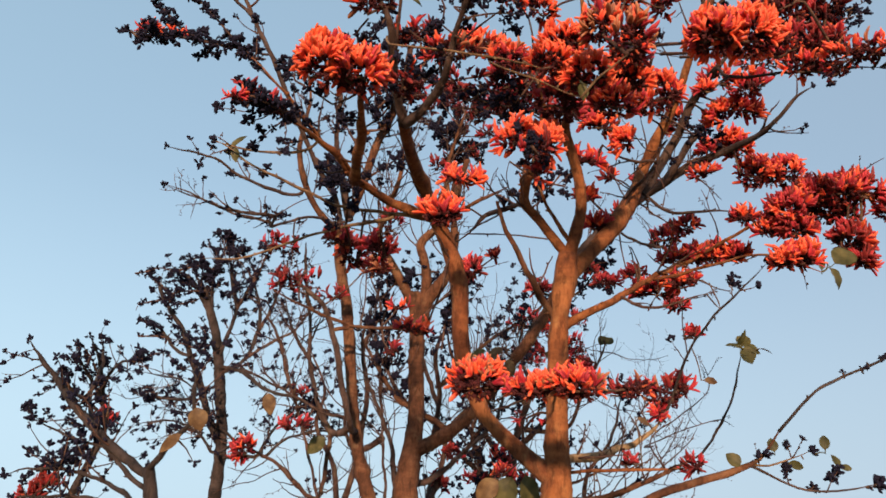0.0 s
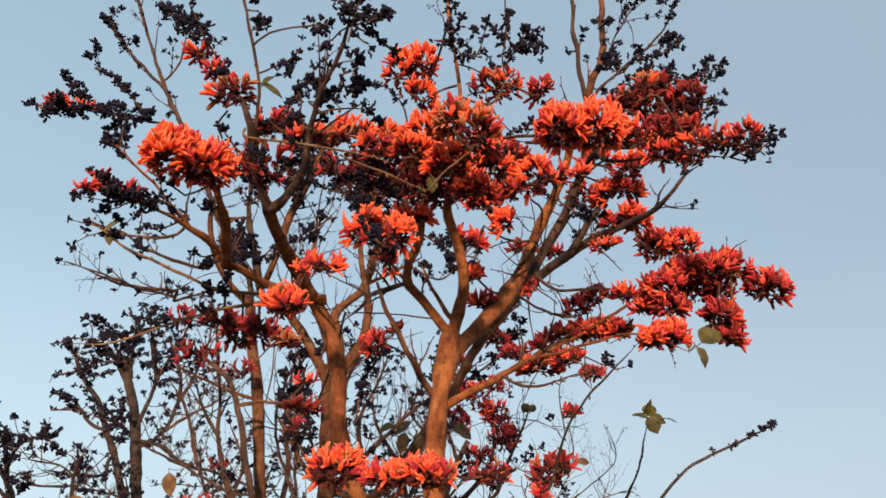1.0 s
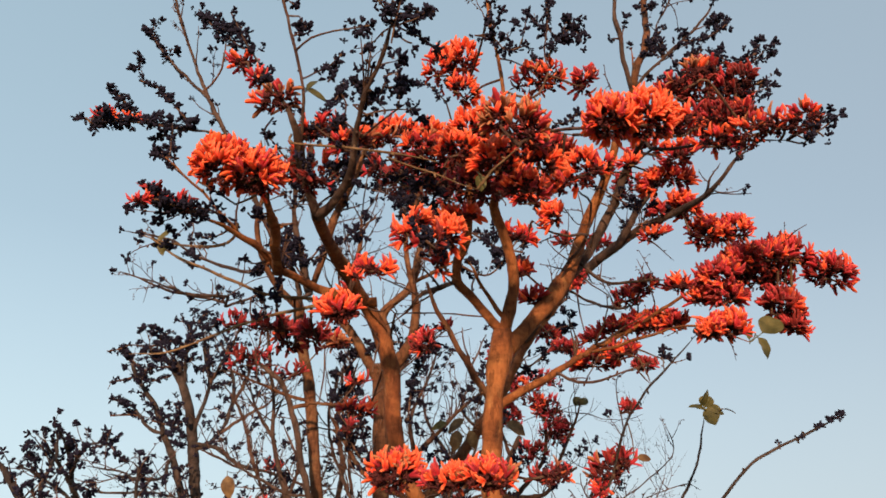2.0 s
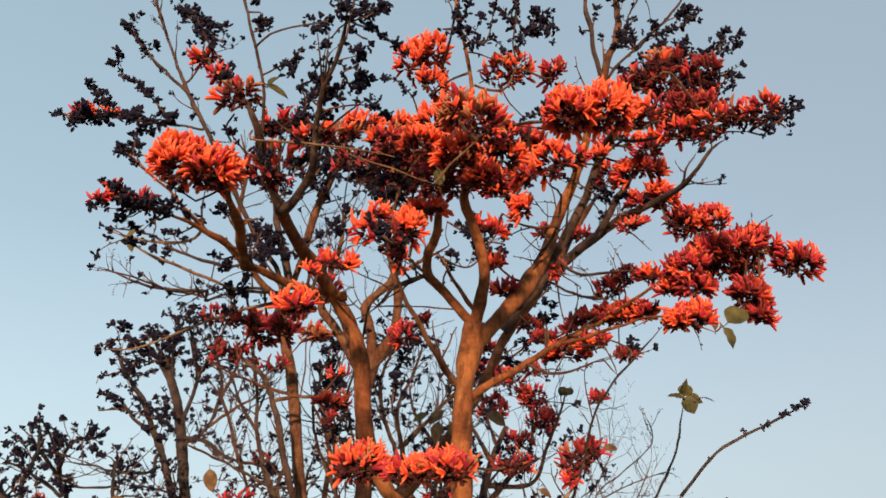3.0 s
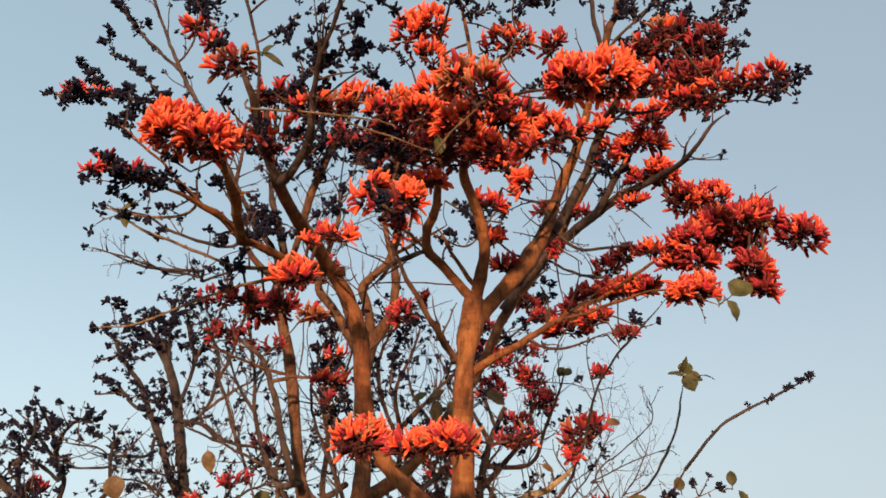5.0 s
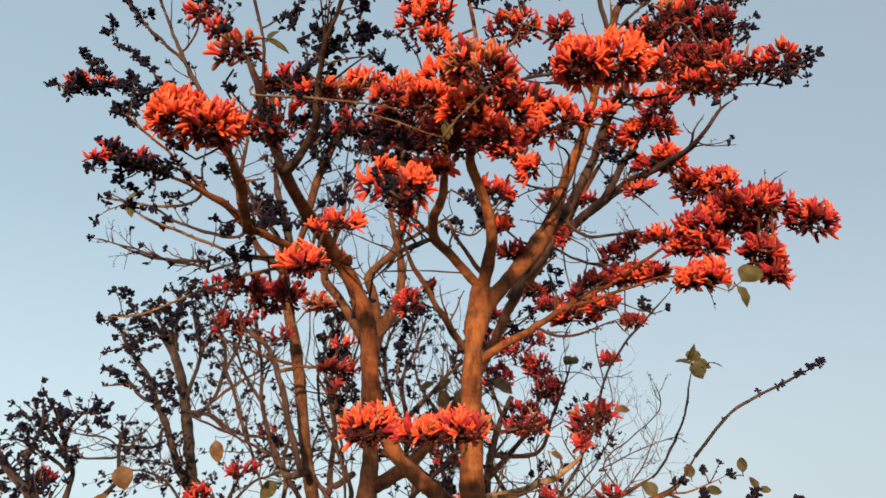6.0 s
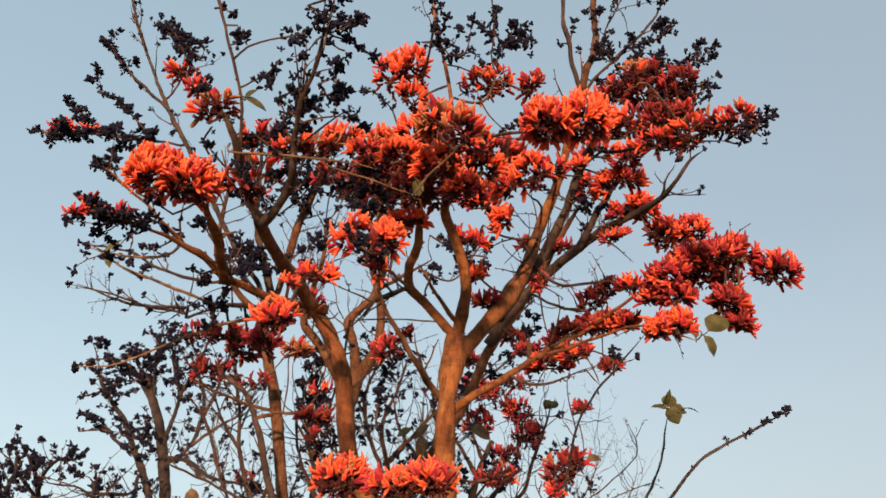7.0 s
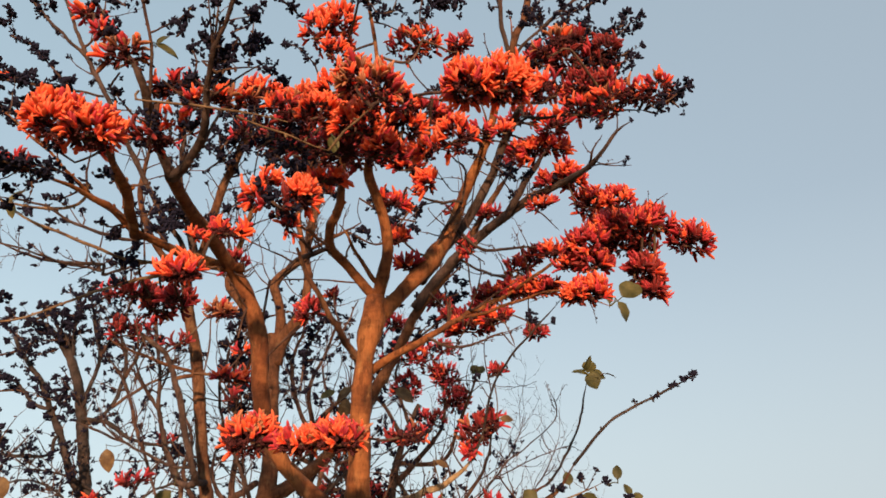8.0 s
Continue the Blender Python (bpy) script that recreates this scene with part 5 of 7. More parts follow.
cluster(near_tree, (-1.049, 2.020, 2.780), 0.050, 0.040, 3, 7.0, -8, 0.5, red=0.90)
cluster(near_tree, (-1.011, 2.120, 2.809), 0.060, 0.035, 3, 8.0, -8, 0.5, red=1.00)
leaf(near_tree, (1.113, 2.800, 2.629), (0.75, -0.10, 0.62), (-0.35, -1.0, 0.30), 0.100, 0.098, LEAF, "olive-green leaf", stalk=(1.055, 2.800, 2.589))
leaf(near_tree, (1.092, 2.800, 2.608), (0.50, 0.05, -0.86), (0.55, -0.8, 0.2), 0.088, 0.075, LEAF, "olive-green leaf", stalk=(1.055, 2.800, 2.589))
leaf(near_tree, (1.057, 2.800, 2.598), (0.10, 0.00, 0.99), (-0.20, -1.00, 0.26), 0.071, 0.027, LEAF, "olive-green leaf")
leaf(near_tree, (-0.105, 3.300, 1.795), (-0.37, 0.00, -0.93), (-0.18, -1.00, 0.13), 0.147, 0.104, LEAF, "olive-green leaf", stalk=(-0.031, 3.105, 1.843))
leaf(near_tree, (-0.046, 3.300, 1.805), (0.24, 0.00, -0.97), (0.40, -1.00, 0.37), 0.142, 0.099, LEAF, "olive-green leaf", stalk=(-0.006, 3.109, 1.820))
leaf(near_tree, (-0.164, 3.300, 1.780), (-0.72, 0.00, -0.69), (-0.15, -1.00, -0.05), 0.118, 0.085, DRY_LEAF, "dry brown leaf", stalk=(-0.056, 3.102, 1.865))
leaf(near_tree, (-0.612, 2.000, 3.192), (0.90, 0.00, -0.43), (0.27, -1.00, 0.35), 0.089, 0.030, LEAF, "olive-green leaf", stalk=(-0.604, 1.953, 3.131))
leaf(near_tree, (-0.602, 2.000, 3.187), (0.46, 0.00, 0.89), (-0.28, -1.00, 0.36), 0.056, 0.034, LEAF, "olive-green leaf", stalk=(-0.605, 1.948, 3.139))
leaf(near_tree, (-0.033, 1.950, 2.825), (0.23, -0.00, -0.97), (0.39, -1.00, -0.04), 0.052, 0.038, LEAF, "olive-green leaf", stalk=(-0.014, 1.907, 2.789))
leaf(near_tree, (-1.317, 2.700, 2.957), (0.54, 0.00, 0.84), (0.05, -1.00, 0.45), 0.100, 0.027, LEAF, "olive-green leaf")
leaf(near_tree, (-1.296, 2.700, 2.962), (0.10, 0.00, -1.00), (-0.14, -1.00, 0.05), 0.059, 0.036, LEAF, "olive-green leaf")
leaf(near_tree, (1.060, 2.970, 1.929), (0.05, 0.00, 1.00), (-0.30, -1.00, 0.36), 0.062, 0.038, LEAF, "olive-green leaf", stalk=(1.016, 2.970, 1.908))
leaf(near_tree, (1.103, 2.970, 1.866), (-0.25, 0.00, 0.97), (0.30, -1.00, 0.21), 0.052, 0.036, LEAF, "olive-green leaf", stalk=(1.063, 2.970, 1.832))
leaf(near_tree, (1.109, 2.970, 1.864), (0.98, 0.00, 0.15), (-0.05, -1.00, 0.31), 0.050, 0.028, LEAF, "olive-green leaf", stalk=(1.063, 2.970, 1.832))
leaf(near_tree, (0.595, 2.900, 2.157), (1.00, 0.00, 0.00), (0.04, -1.00, 0.18), 0.056, 0.030, DRY_LEAF, "dry brown leaf", stalk=(0.608, 3.055, 2.321))
leaf(near_tree, (0.345, 2.950, 2.008), (0.91, 0.00, -0.41), (0.02, -1.00, 0.37), 0.051, 0.026, DRY_LEAF, "dry brown leaf", stalk=(0.383, 3.059, 1.828))
leaf(near_tree, (0.865, 2.970, 1.911), (-0.13, 0.00, 0.99), (-0.23, -1.00, 0.12), 0.055, 0.040, LEAF, "olive-green leaf")
leaf(near_tree, (0.731, 2.970, 1.852), (-0.70, 0.00, 0.71), (-0.05, -1.00, 0.06), 0.064, 0.051, LEAF, "olive-green leaf")
leaf(near_tree, (0.914, 2.970, 1.872), (0.98, 0.00, -0.19), (-0.26, -1.00, 0.03), 0.060, 0.034, LEAF, "olive-green leaf")

# the middle tree
middle_tree = thing("flame_tree", (-0.58, 5.55, 0.0), "many-stemmed flame tree with dark buds and few flowers", "tree", "flame trees")
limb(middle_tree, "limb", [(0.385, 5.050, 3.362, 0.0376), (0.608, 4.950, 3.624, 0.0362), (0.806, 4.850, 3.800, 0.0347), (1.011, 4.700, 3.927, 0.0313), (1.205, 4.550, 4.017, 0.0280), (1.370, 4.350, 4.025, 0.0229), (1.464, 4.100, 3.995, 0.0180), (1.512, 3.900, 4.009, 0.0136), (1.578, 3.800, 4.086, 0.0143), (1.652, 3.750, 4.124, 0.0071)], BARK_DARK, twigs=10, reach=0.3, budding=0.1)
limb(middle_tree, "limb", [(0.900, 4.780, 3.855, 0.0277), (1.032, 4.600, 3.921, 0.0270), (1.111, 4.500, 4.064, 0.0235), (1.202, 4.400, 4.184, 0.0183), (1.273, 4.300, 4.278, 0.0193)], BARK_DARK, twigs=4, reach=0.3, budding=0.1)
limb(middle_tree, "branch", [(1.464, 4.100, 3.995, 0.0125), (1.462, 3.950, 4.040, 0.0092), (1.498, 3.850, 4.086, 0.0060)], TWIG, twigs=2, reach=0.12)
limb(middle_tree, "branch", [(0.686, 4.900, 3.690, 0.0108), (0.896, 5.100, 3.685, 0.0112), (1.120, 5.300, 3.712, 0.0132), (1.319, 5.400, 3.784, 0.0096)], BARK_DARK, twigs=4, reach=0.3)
limb(middle_tree, "branch", [(1.172, 4.580, 4.006, 0.0069), (1.215, 4.550, 3.917, 0.0068), (1.287, 4.500, 3.807, 0.0066), (1.347, 4.500, 3.736, 0.0050)], TWIG)
# stems in a browner, darker bark that holds part of their shade
limb(middle_tree, "trunk", [(-0.550, 5.600, -0.100, 0.2000), (-0.520, 5.550, 0.800, 0.1700), (-0.638, 5.500, 1.729, 0.0934), (-0.634, 5.500, 2.011, 0.0786), (-0.613, 5.500, 2.286, 0.0631), (-0.622, 5.500, 2.611, 0.0571), (-0.645, 5.500, 2.950, 0.0559), (-0.664, 5.500, 3.306, 0.0572)], BARK_BROWN, twigs=4, reach=0.4)
limb(middle_tree, "limb", [(-0.681, 5.500, 3.183, 0.0383), (-0.779, 5.450, 3.362, 0.0385), (-0.886, 5.400, 3.525, 0.0344), (-0.991, 5.400, 3.668, 0.0304), (-0.967, 5.350, 3.811, 0.0218), (-0.913, 5.300, 3.956, 0.0218), (-0.838, 5.200, 4.165, 0.0175), (-0.827, 5.100, 4.408, 0.0131)], BARK_BROWN, twigs=22, reach=0.5)
limb(middle_tree, "limb", [(-0.617, 5.500, 3.074, 0.0465), (-0.578, 5.461, 3.250, 0.0468), (-0.494, 5.422, 3.357, 0.0426), (-0.423, 5.383, 3.479, 0.0385), (-0.396, 5.344, 3.646, 0.0301), (-0.407, 5.306, 3.816, 0.0260), (-0.453, 5.267, 3.989, 0.0218), (-0.485, 5.228, 4.237, 0.0176), (-0.420, 5.189, 4.518, 0.0134), (-0.353, 5.150, 4.755, 0.0136)], BARK_BROWN, twigs=16, reach=0.5)
limb(middle_tree, "branch", [(-0.630, 5.500, 3.183, 0.0383), (-0.598, 5.475, 3.375, 0.0387), (-0.616, 5.450, 3.548, 0.0347), (-0.659, 5.425, 3.677, 0.0349), (-0.578, 5.400, 3.775, 0.0307), (-0.466, 5.375, 3.869, 0.0307), (-0.407, 5.350, 4.027, 0.0310), (-0.383, 5.325, 4.187, 0.0268), (-0.324, 5.300, 4.375, 0.0225)], BARK_BROWN, twigs=8, reach=0.4)
limb(middle_tree, "branch", [(-0.573, 5.500, 3.379, 0.0183), (-0.638, 5.500, 3.586, 0.0172), (-0.619, 5.500, 3.778, 0.0161), (-0.470, 5.400, 3.913, 0.0133), (-0.256, 5.300, 3.999, 0.0154), (-0.004, 5.200, 4.110, 0.0115)], BARK_BROWN, twigs=8, reach=0.4)
limb(middle_tree, "limb", [(-0.627, 5.500, 2.127, 0.0552), (-0.404, 5.450, 2.242, 0.0480), (-0.174, 5.400, 2.445, 0.0410), (0.033, 5.300, 2.726, 0.0362), (0.240, 5.200, 3.021, 0.0339), (0.387, 5.100, 3.316, 0.0338), (0.590, 5.000, 3.579, 0.0315), (0.774, 4.900, 3.822, 0.0268), (0.918, 4.800, 4.067, 0.0219), (1.081, 4.700, 4.290, 0.0159)], BARK_BROWN, twigs=8, reach=0.5, begin=0.6)
limb(middle_tree, "limb", [(-0.346, 5.450, 2.273, 0.0240), (-0.515, 5.600, 2.387, 0.0199), (-0.790, 5.800, 2.576, 0.0182), (-1.116, 6.000, 3.059, 0.0139)], BARK_BROWN, twigs=10, reach=0.6, begin=0.3)
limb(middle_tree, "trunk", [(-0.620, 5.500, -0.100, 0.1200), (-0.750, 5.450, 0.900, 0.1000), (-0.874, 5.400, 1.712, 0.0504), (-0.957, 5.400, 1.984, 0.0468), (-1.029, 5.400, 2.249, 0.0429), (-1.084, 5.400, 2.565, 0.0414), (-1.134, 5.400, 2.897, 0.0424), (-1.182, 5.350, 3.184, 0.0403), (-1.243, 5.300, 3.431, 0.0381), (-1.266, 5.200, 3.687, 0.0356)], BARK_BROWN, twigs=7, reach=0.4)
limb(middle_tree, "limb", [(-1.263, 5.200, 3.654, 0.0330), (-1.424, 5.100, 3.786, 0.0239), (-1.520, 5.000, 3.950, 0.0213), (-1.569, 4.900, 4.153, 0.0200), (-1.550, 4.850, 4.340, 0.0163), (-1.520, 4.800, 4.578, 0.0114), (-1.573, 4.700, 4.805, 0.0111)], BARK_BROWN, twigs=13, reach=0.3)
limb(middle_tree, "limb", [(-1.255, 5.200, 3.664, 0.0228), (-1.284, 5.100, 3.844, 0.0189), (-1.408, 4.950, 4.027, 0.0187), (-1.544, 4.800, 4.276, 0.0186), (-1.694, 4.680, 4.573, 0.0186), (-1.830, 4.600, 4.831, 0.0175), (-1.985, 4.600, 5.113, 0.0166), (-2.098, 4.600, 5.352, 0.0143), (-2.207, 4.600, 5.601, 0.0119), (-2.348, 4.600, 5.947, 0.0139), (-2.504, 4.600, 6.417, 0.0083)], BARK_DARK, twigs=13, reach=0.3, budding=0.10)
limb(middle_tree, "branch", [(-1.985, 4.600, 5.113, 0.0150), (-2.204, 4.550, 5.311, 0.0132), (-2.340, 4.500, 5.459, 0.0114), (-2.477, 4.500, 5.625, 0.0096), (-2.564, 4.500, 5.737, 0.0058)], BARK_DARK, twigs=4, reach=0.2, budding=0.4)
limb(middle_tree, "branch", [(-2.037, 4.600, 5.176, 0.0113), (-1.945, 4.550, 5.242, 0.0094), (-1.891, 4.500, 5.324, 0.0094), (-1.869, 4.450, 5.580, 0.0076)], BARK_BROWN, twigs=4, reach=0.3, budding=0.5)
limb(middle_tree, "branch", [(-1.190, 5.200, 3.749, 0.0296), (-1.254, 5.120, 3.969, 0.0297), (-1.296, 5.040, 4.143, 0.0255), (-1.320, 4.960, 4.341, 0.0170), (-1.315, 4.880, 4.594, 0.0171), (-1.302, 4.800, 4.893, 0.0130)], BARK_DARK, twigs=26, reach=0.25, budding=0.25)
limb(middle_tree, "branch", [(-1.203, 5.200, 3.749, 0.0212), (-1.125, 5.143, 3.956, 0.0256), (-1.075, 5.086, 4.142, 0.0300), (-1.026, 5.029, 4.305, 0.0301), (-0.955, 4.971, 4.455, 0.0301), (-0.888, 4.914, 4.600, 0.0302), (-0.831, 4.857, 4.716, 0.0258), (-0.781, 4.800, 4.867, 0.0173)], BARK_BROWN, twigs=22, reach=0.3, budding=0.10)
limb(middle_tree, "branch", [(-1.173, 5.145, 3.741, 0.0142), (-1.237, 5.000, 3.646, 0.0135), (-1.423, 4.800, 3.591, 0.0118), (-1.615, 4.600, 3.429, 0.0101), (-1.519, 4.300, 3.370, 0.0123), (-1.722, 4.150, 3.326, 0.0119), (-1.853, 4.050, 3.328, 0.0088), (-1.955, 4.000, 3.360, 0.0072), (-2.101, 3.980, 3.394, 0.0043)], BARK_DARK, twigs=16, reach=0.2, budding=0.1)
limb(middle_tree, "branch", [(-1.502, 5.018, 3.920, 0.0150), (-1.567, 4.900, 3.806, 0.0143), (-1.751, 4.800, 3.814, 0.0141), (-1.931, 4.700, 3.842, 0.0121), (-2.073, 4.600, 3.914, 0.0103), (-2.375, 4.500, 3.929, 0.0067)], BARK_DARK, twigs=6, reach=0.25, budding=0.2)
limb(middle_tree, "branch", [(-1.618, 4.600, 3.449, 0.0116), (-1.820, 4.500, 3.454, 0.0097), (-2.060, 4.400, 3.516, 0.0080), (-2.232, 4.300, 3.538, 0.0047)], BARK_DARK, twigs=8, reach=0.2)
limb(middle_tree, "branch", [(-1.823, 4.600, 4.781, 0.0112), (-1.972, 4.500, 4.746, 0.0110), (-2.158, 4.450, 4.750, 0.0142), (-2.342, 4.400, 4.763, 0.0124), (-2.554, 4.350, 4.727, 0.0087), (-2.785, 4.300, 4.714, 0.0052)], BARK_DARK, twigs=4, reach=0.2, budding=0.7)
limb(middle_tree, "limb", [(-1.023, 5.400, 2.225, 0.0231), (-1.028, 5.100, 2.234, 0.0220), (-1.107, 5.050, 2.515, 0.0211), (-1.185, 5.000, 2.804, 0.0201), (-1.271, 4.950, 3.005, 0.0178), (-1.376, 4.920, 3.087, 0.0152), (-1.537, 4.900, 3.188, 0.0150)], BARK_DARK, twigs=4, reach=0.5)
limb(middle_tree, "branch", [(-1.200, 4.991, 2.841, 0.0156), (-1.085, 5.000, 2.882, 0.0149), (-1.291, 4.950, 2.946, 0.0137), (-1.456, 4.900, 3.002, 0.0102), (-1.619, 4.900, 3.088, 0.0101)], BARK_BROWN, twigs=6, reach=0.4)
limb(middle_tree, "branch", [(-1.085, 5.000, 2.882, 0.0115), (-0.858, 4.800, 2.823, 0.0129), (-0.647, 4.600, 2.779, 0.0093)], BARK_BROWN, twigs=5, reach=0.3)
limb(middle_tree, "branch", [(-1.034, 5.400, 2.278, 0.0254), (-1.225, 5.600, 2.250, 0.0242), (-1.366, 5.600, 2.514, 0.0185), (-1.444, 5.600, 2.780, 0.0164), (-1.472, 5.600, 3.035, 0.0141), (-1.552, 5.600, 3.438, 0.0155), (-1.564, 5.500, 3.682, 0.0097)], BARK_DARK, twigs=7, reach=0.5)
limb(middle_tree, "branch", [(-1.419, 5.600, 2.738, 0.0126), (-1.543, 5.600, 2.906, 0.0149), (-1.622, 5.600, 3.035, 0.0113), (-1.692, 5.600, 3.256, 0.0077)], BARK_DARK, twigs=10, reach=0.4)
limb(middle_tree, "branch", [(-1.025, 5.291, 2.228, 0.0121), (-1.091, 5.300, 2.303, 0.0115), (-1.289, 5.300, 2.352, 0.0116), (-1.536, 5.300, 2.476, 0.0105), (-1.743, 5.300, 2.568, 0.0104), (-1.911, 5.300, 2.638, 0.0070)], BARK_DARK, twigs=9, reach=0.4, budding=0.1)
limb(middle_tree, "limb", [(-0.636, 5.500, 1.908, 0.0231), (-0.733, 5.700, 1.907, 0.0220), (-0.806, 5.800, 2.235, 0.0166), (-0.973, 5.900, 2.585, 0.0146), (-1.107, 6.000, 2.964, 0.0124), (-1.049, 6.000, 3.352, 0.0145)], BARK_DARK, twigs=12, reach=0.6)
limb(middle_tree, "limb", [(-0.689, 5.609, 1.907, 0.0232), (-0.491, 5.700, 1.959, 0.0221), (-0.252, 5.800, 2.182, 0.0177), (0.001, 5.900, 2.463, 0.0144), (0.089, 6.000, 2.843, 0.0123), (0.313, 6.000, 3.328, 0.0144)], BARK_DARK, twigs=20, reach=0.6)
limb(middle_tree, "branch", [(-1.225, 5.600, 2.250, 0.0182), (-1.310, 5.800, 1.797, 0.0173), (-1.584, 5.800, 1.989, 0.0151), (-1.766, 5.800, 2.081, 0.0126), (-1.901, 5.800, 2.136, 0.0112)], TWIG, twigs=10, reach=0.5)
limb(middle_tree, "limb", [(-0.500, 5.520, 1.350, 0.0500), (0.060, 5.400, 1.780, 0.0253), (0.597, 5.200, 1.851, 0.0222), (0.947, 5.100, 1.986, 0.0154), (1.236, 5.000, 2.140, 0.0128)], BARK_BROWN, twigs=20, reach=0.4)
limb(middle_tree, "branch", [(1.233, 5.000, 2.136, 0.0108), (1.293, 5.000, 2.194, 0.0108), (1.376, 5.000, 2.309, 0.0109), (1.465, 5.000, 2.470, 0.0092), (1.515, 5.000, 2.598, 0.0093), (1.551, 5.000, 2.729, 0.0075), (1.581, 5.000, 2.843, 0.0076)], BARK_GREY)
limb(middle_tree, "branch", [(-1.310, 5.800, 1.797, 0.0127), (-1.255, 5.700, 1.705, 0.0121), (-1.458, 5.700, 2.298, 0.0113), (-1.594, 5.700, 2.600, 0.0151), (-1.742, 5.700, 2.994, 0.0135), (-1.895, 5.700, 3.193, 0.0078)], TWIG, twigs=14, reach=0.3, budding=0.12, begin=0.1)
limb(middle_tree, "branch", [(-0.733, 5.700, 1.907, 0.0152), (-0.815, 6.200, 1.751, 0.0145), (-0.909, 6.200, 2.403, 0.0123), (-0.962, 6.200, 2.821, 0.0165), (-1.032, 6.100, 3.231, 0.0125), (-0.999, 6.000, 3.605, 0.0084)], TWIG, twigs=12, reach=0.45, budding=0.05, begin=0.1)
limb(middle_tree, "branch", [(1.052, 5.064, 2.042, 0.0068), (0.934, 5.000, 2.224, 0.0065), (1.154, 5.000, 2.403, 0.0050), (1.342, 5.000, 2.588, 0.0051), (1.284, 5.000, 2.822, 0.0034)], TWIG, twigs=7, reach=0.2, budding=0, tuft=0.022)
limb(middle_tree, "branch", [(0.956, 5.012, 2.191, 0.0069), (0.930, 5.100, 2.201, 0.0066), (1.206, 5.100, 2.325, 0.0050), (1.427, 5.100, 2.397, 0.0051), (1.521, 5.100, 2.359, 0.0034)], TWIG, twigs=7, reach=0.2, budding=0, tuft=0.022)
spray(middle_tree, [(-1.130, 4.900, 4.368, 0.0074), (-0.974, 4.900, 4.524, 0.0075), (-0.904, 4.900, 4.728, 0.0076)], tuft=0.05, dense=0.30, width=0.04, shoots=0.4, stem=(-1.342, 4.982, 4.410))
spray(middle_tree, [(-1.439, 4.900, 4.113, 0.0073), (-1.209, 4.900, 3.894, 0.0072), (-1.058, 4.900, 4.040, 0.0073)], tuft=0.05, dense=0.25, width=0.04, shoots=0.4, stem=(-1.457, 4.895, 4.118))
spray(middle_tree, [(-0.615, 4.700, 4.927, 0.0075), (-0.812, 4.700, 4.674, 0.0074), (-1.003, 4.700, 4.431, 0.0072)], tuft=0.055, dense=0.30, width=0.05, shoots=0.3, stem=(-0.512, 4.800, 4.634))
spray(middle_tree, [(-0.688, 4.900, 4.260, 0.0074), (-0.926, 4.900, 4.072, 0.0073), (-1.079, 4.900, 3.935, 0.0072)], tuft=0.05, dense=0.25, width=0.04, shoots=0.35, stem=(-0.765, 4.927, 4.338))
spray(middle_tree, [(-0.017, 5.000, 4.217, 0.0075), (0.193, 5.000, 4.075, 0.0074), (0.402, 5.000, 4.029, 0.0074)], tuft=0.05, dense=0.25, width=0.04, shoots=0.35, stem=(-0.004, 5.200, 4.110))
spray(middle_tree, [(-0.100, 5.000, 3.936, 0.0073), (0.149, 5.000, 3.845, 0.0073), (0.363, 5.000, 4.122, 0.0074)], tuft=0.05, dense=0.25, width=0.04, shoots=0.35, stem=(-0.073, 5.227, 4.080))
spray(middle_tree, [(-0.540, 5.500, 3.496, 0.0077), (-0.797, 5.500, 3.405, 0.0076), (-0.957, 5.500, 3.226, 0.0075)], tuft=0.055, dense=0.28, width=0.05, shoots=0.35, stem=(-0.509, 5.500, 3.487))
spray(middle_tree, [(-0.850, 5.600, 3.346, 0.0077), (-0.919, 5.600, 3.079, 0.0076), (-0.859, 5.600, 2.822, 0.0074)], tuft=0.055, dense=0.28, width=0.05, shoots=0.35, stem=(-0.769, 5.455, 3.366))
spray(middle_tree, [(-0.457, 5.800, 2.953, 0.0077), (-0.422, 5.800, 3.269, 0.0079), (-0.292, 5.800, 3.504, 0.0080)], tuft=0.055, dense=0.28, width=0.05, shoots=0.35, stem=(-0.645, 5.500, 2.950))
spray(middle_tree, [(-0.698, 5.800, 2.525, 0.0075), (-0.884, 5.800, 2.779, 0.0076), (-1.037, 5.800, 3.087, 0.0078)], tuft=0.05, dense=0.17, width=0.05, shoots=0.35, stem=(-0.715, 5.745, 2.524))
spray(middle_tree, [(0.774, 5.400, 3.832, 0.0077), (0.635, 5.400, 3.691, 0.0077), (0.498, 5.400, 3.507, 0.0076)], tuft=0.05, dense=0.5, width=0.05, shoots=0.35, stem=(0.977, 5.173, 3.695))
spray(middle_tree, [(0.361, 5.400, 3.197, 0.0074), (0.578, 5.400, 3.372, 0.0075), (0.715, 5.400, 3.552, 0.0076)], tuft=0.05, dense=0.6, width=0.05, shoots=0.35, stem=(0.307, 5.155, 3.155))
spray(middle_tree, [(-2.707, 4.300, 4.719, 0.0069), (-2.649, 4.320, 4.681, 0.0086), (-2.474, 4.350, 4.727, 0.0087), (-2.298, 4.400, 4.738, 0.0088), (-2.073, 4.450, 4.725, 0.0106)], tuft=0.06, dense=1.6, width=0.055, shoots=0.15)
spray(middle_tree, [(-2.392, 4.400, 4.811, 0.0089), (-2.488, 4.350, 4.897, 0.0088), (-2.589, 4.350, 4.996, 0.0071)], tuft=0.058, dense=1.5, width=0.055, shoots=0.1, stem=(-2.381, 4.391, 4.756))
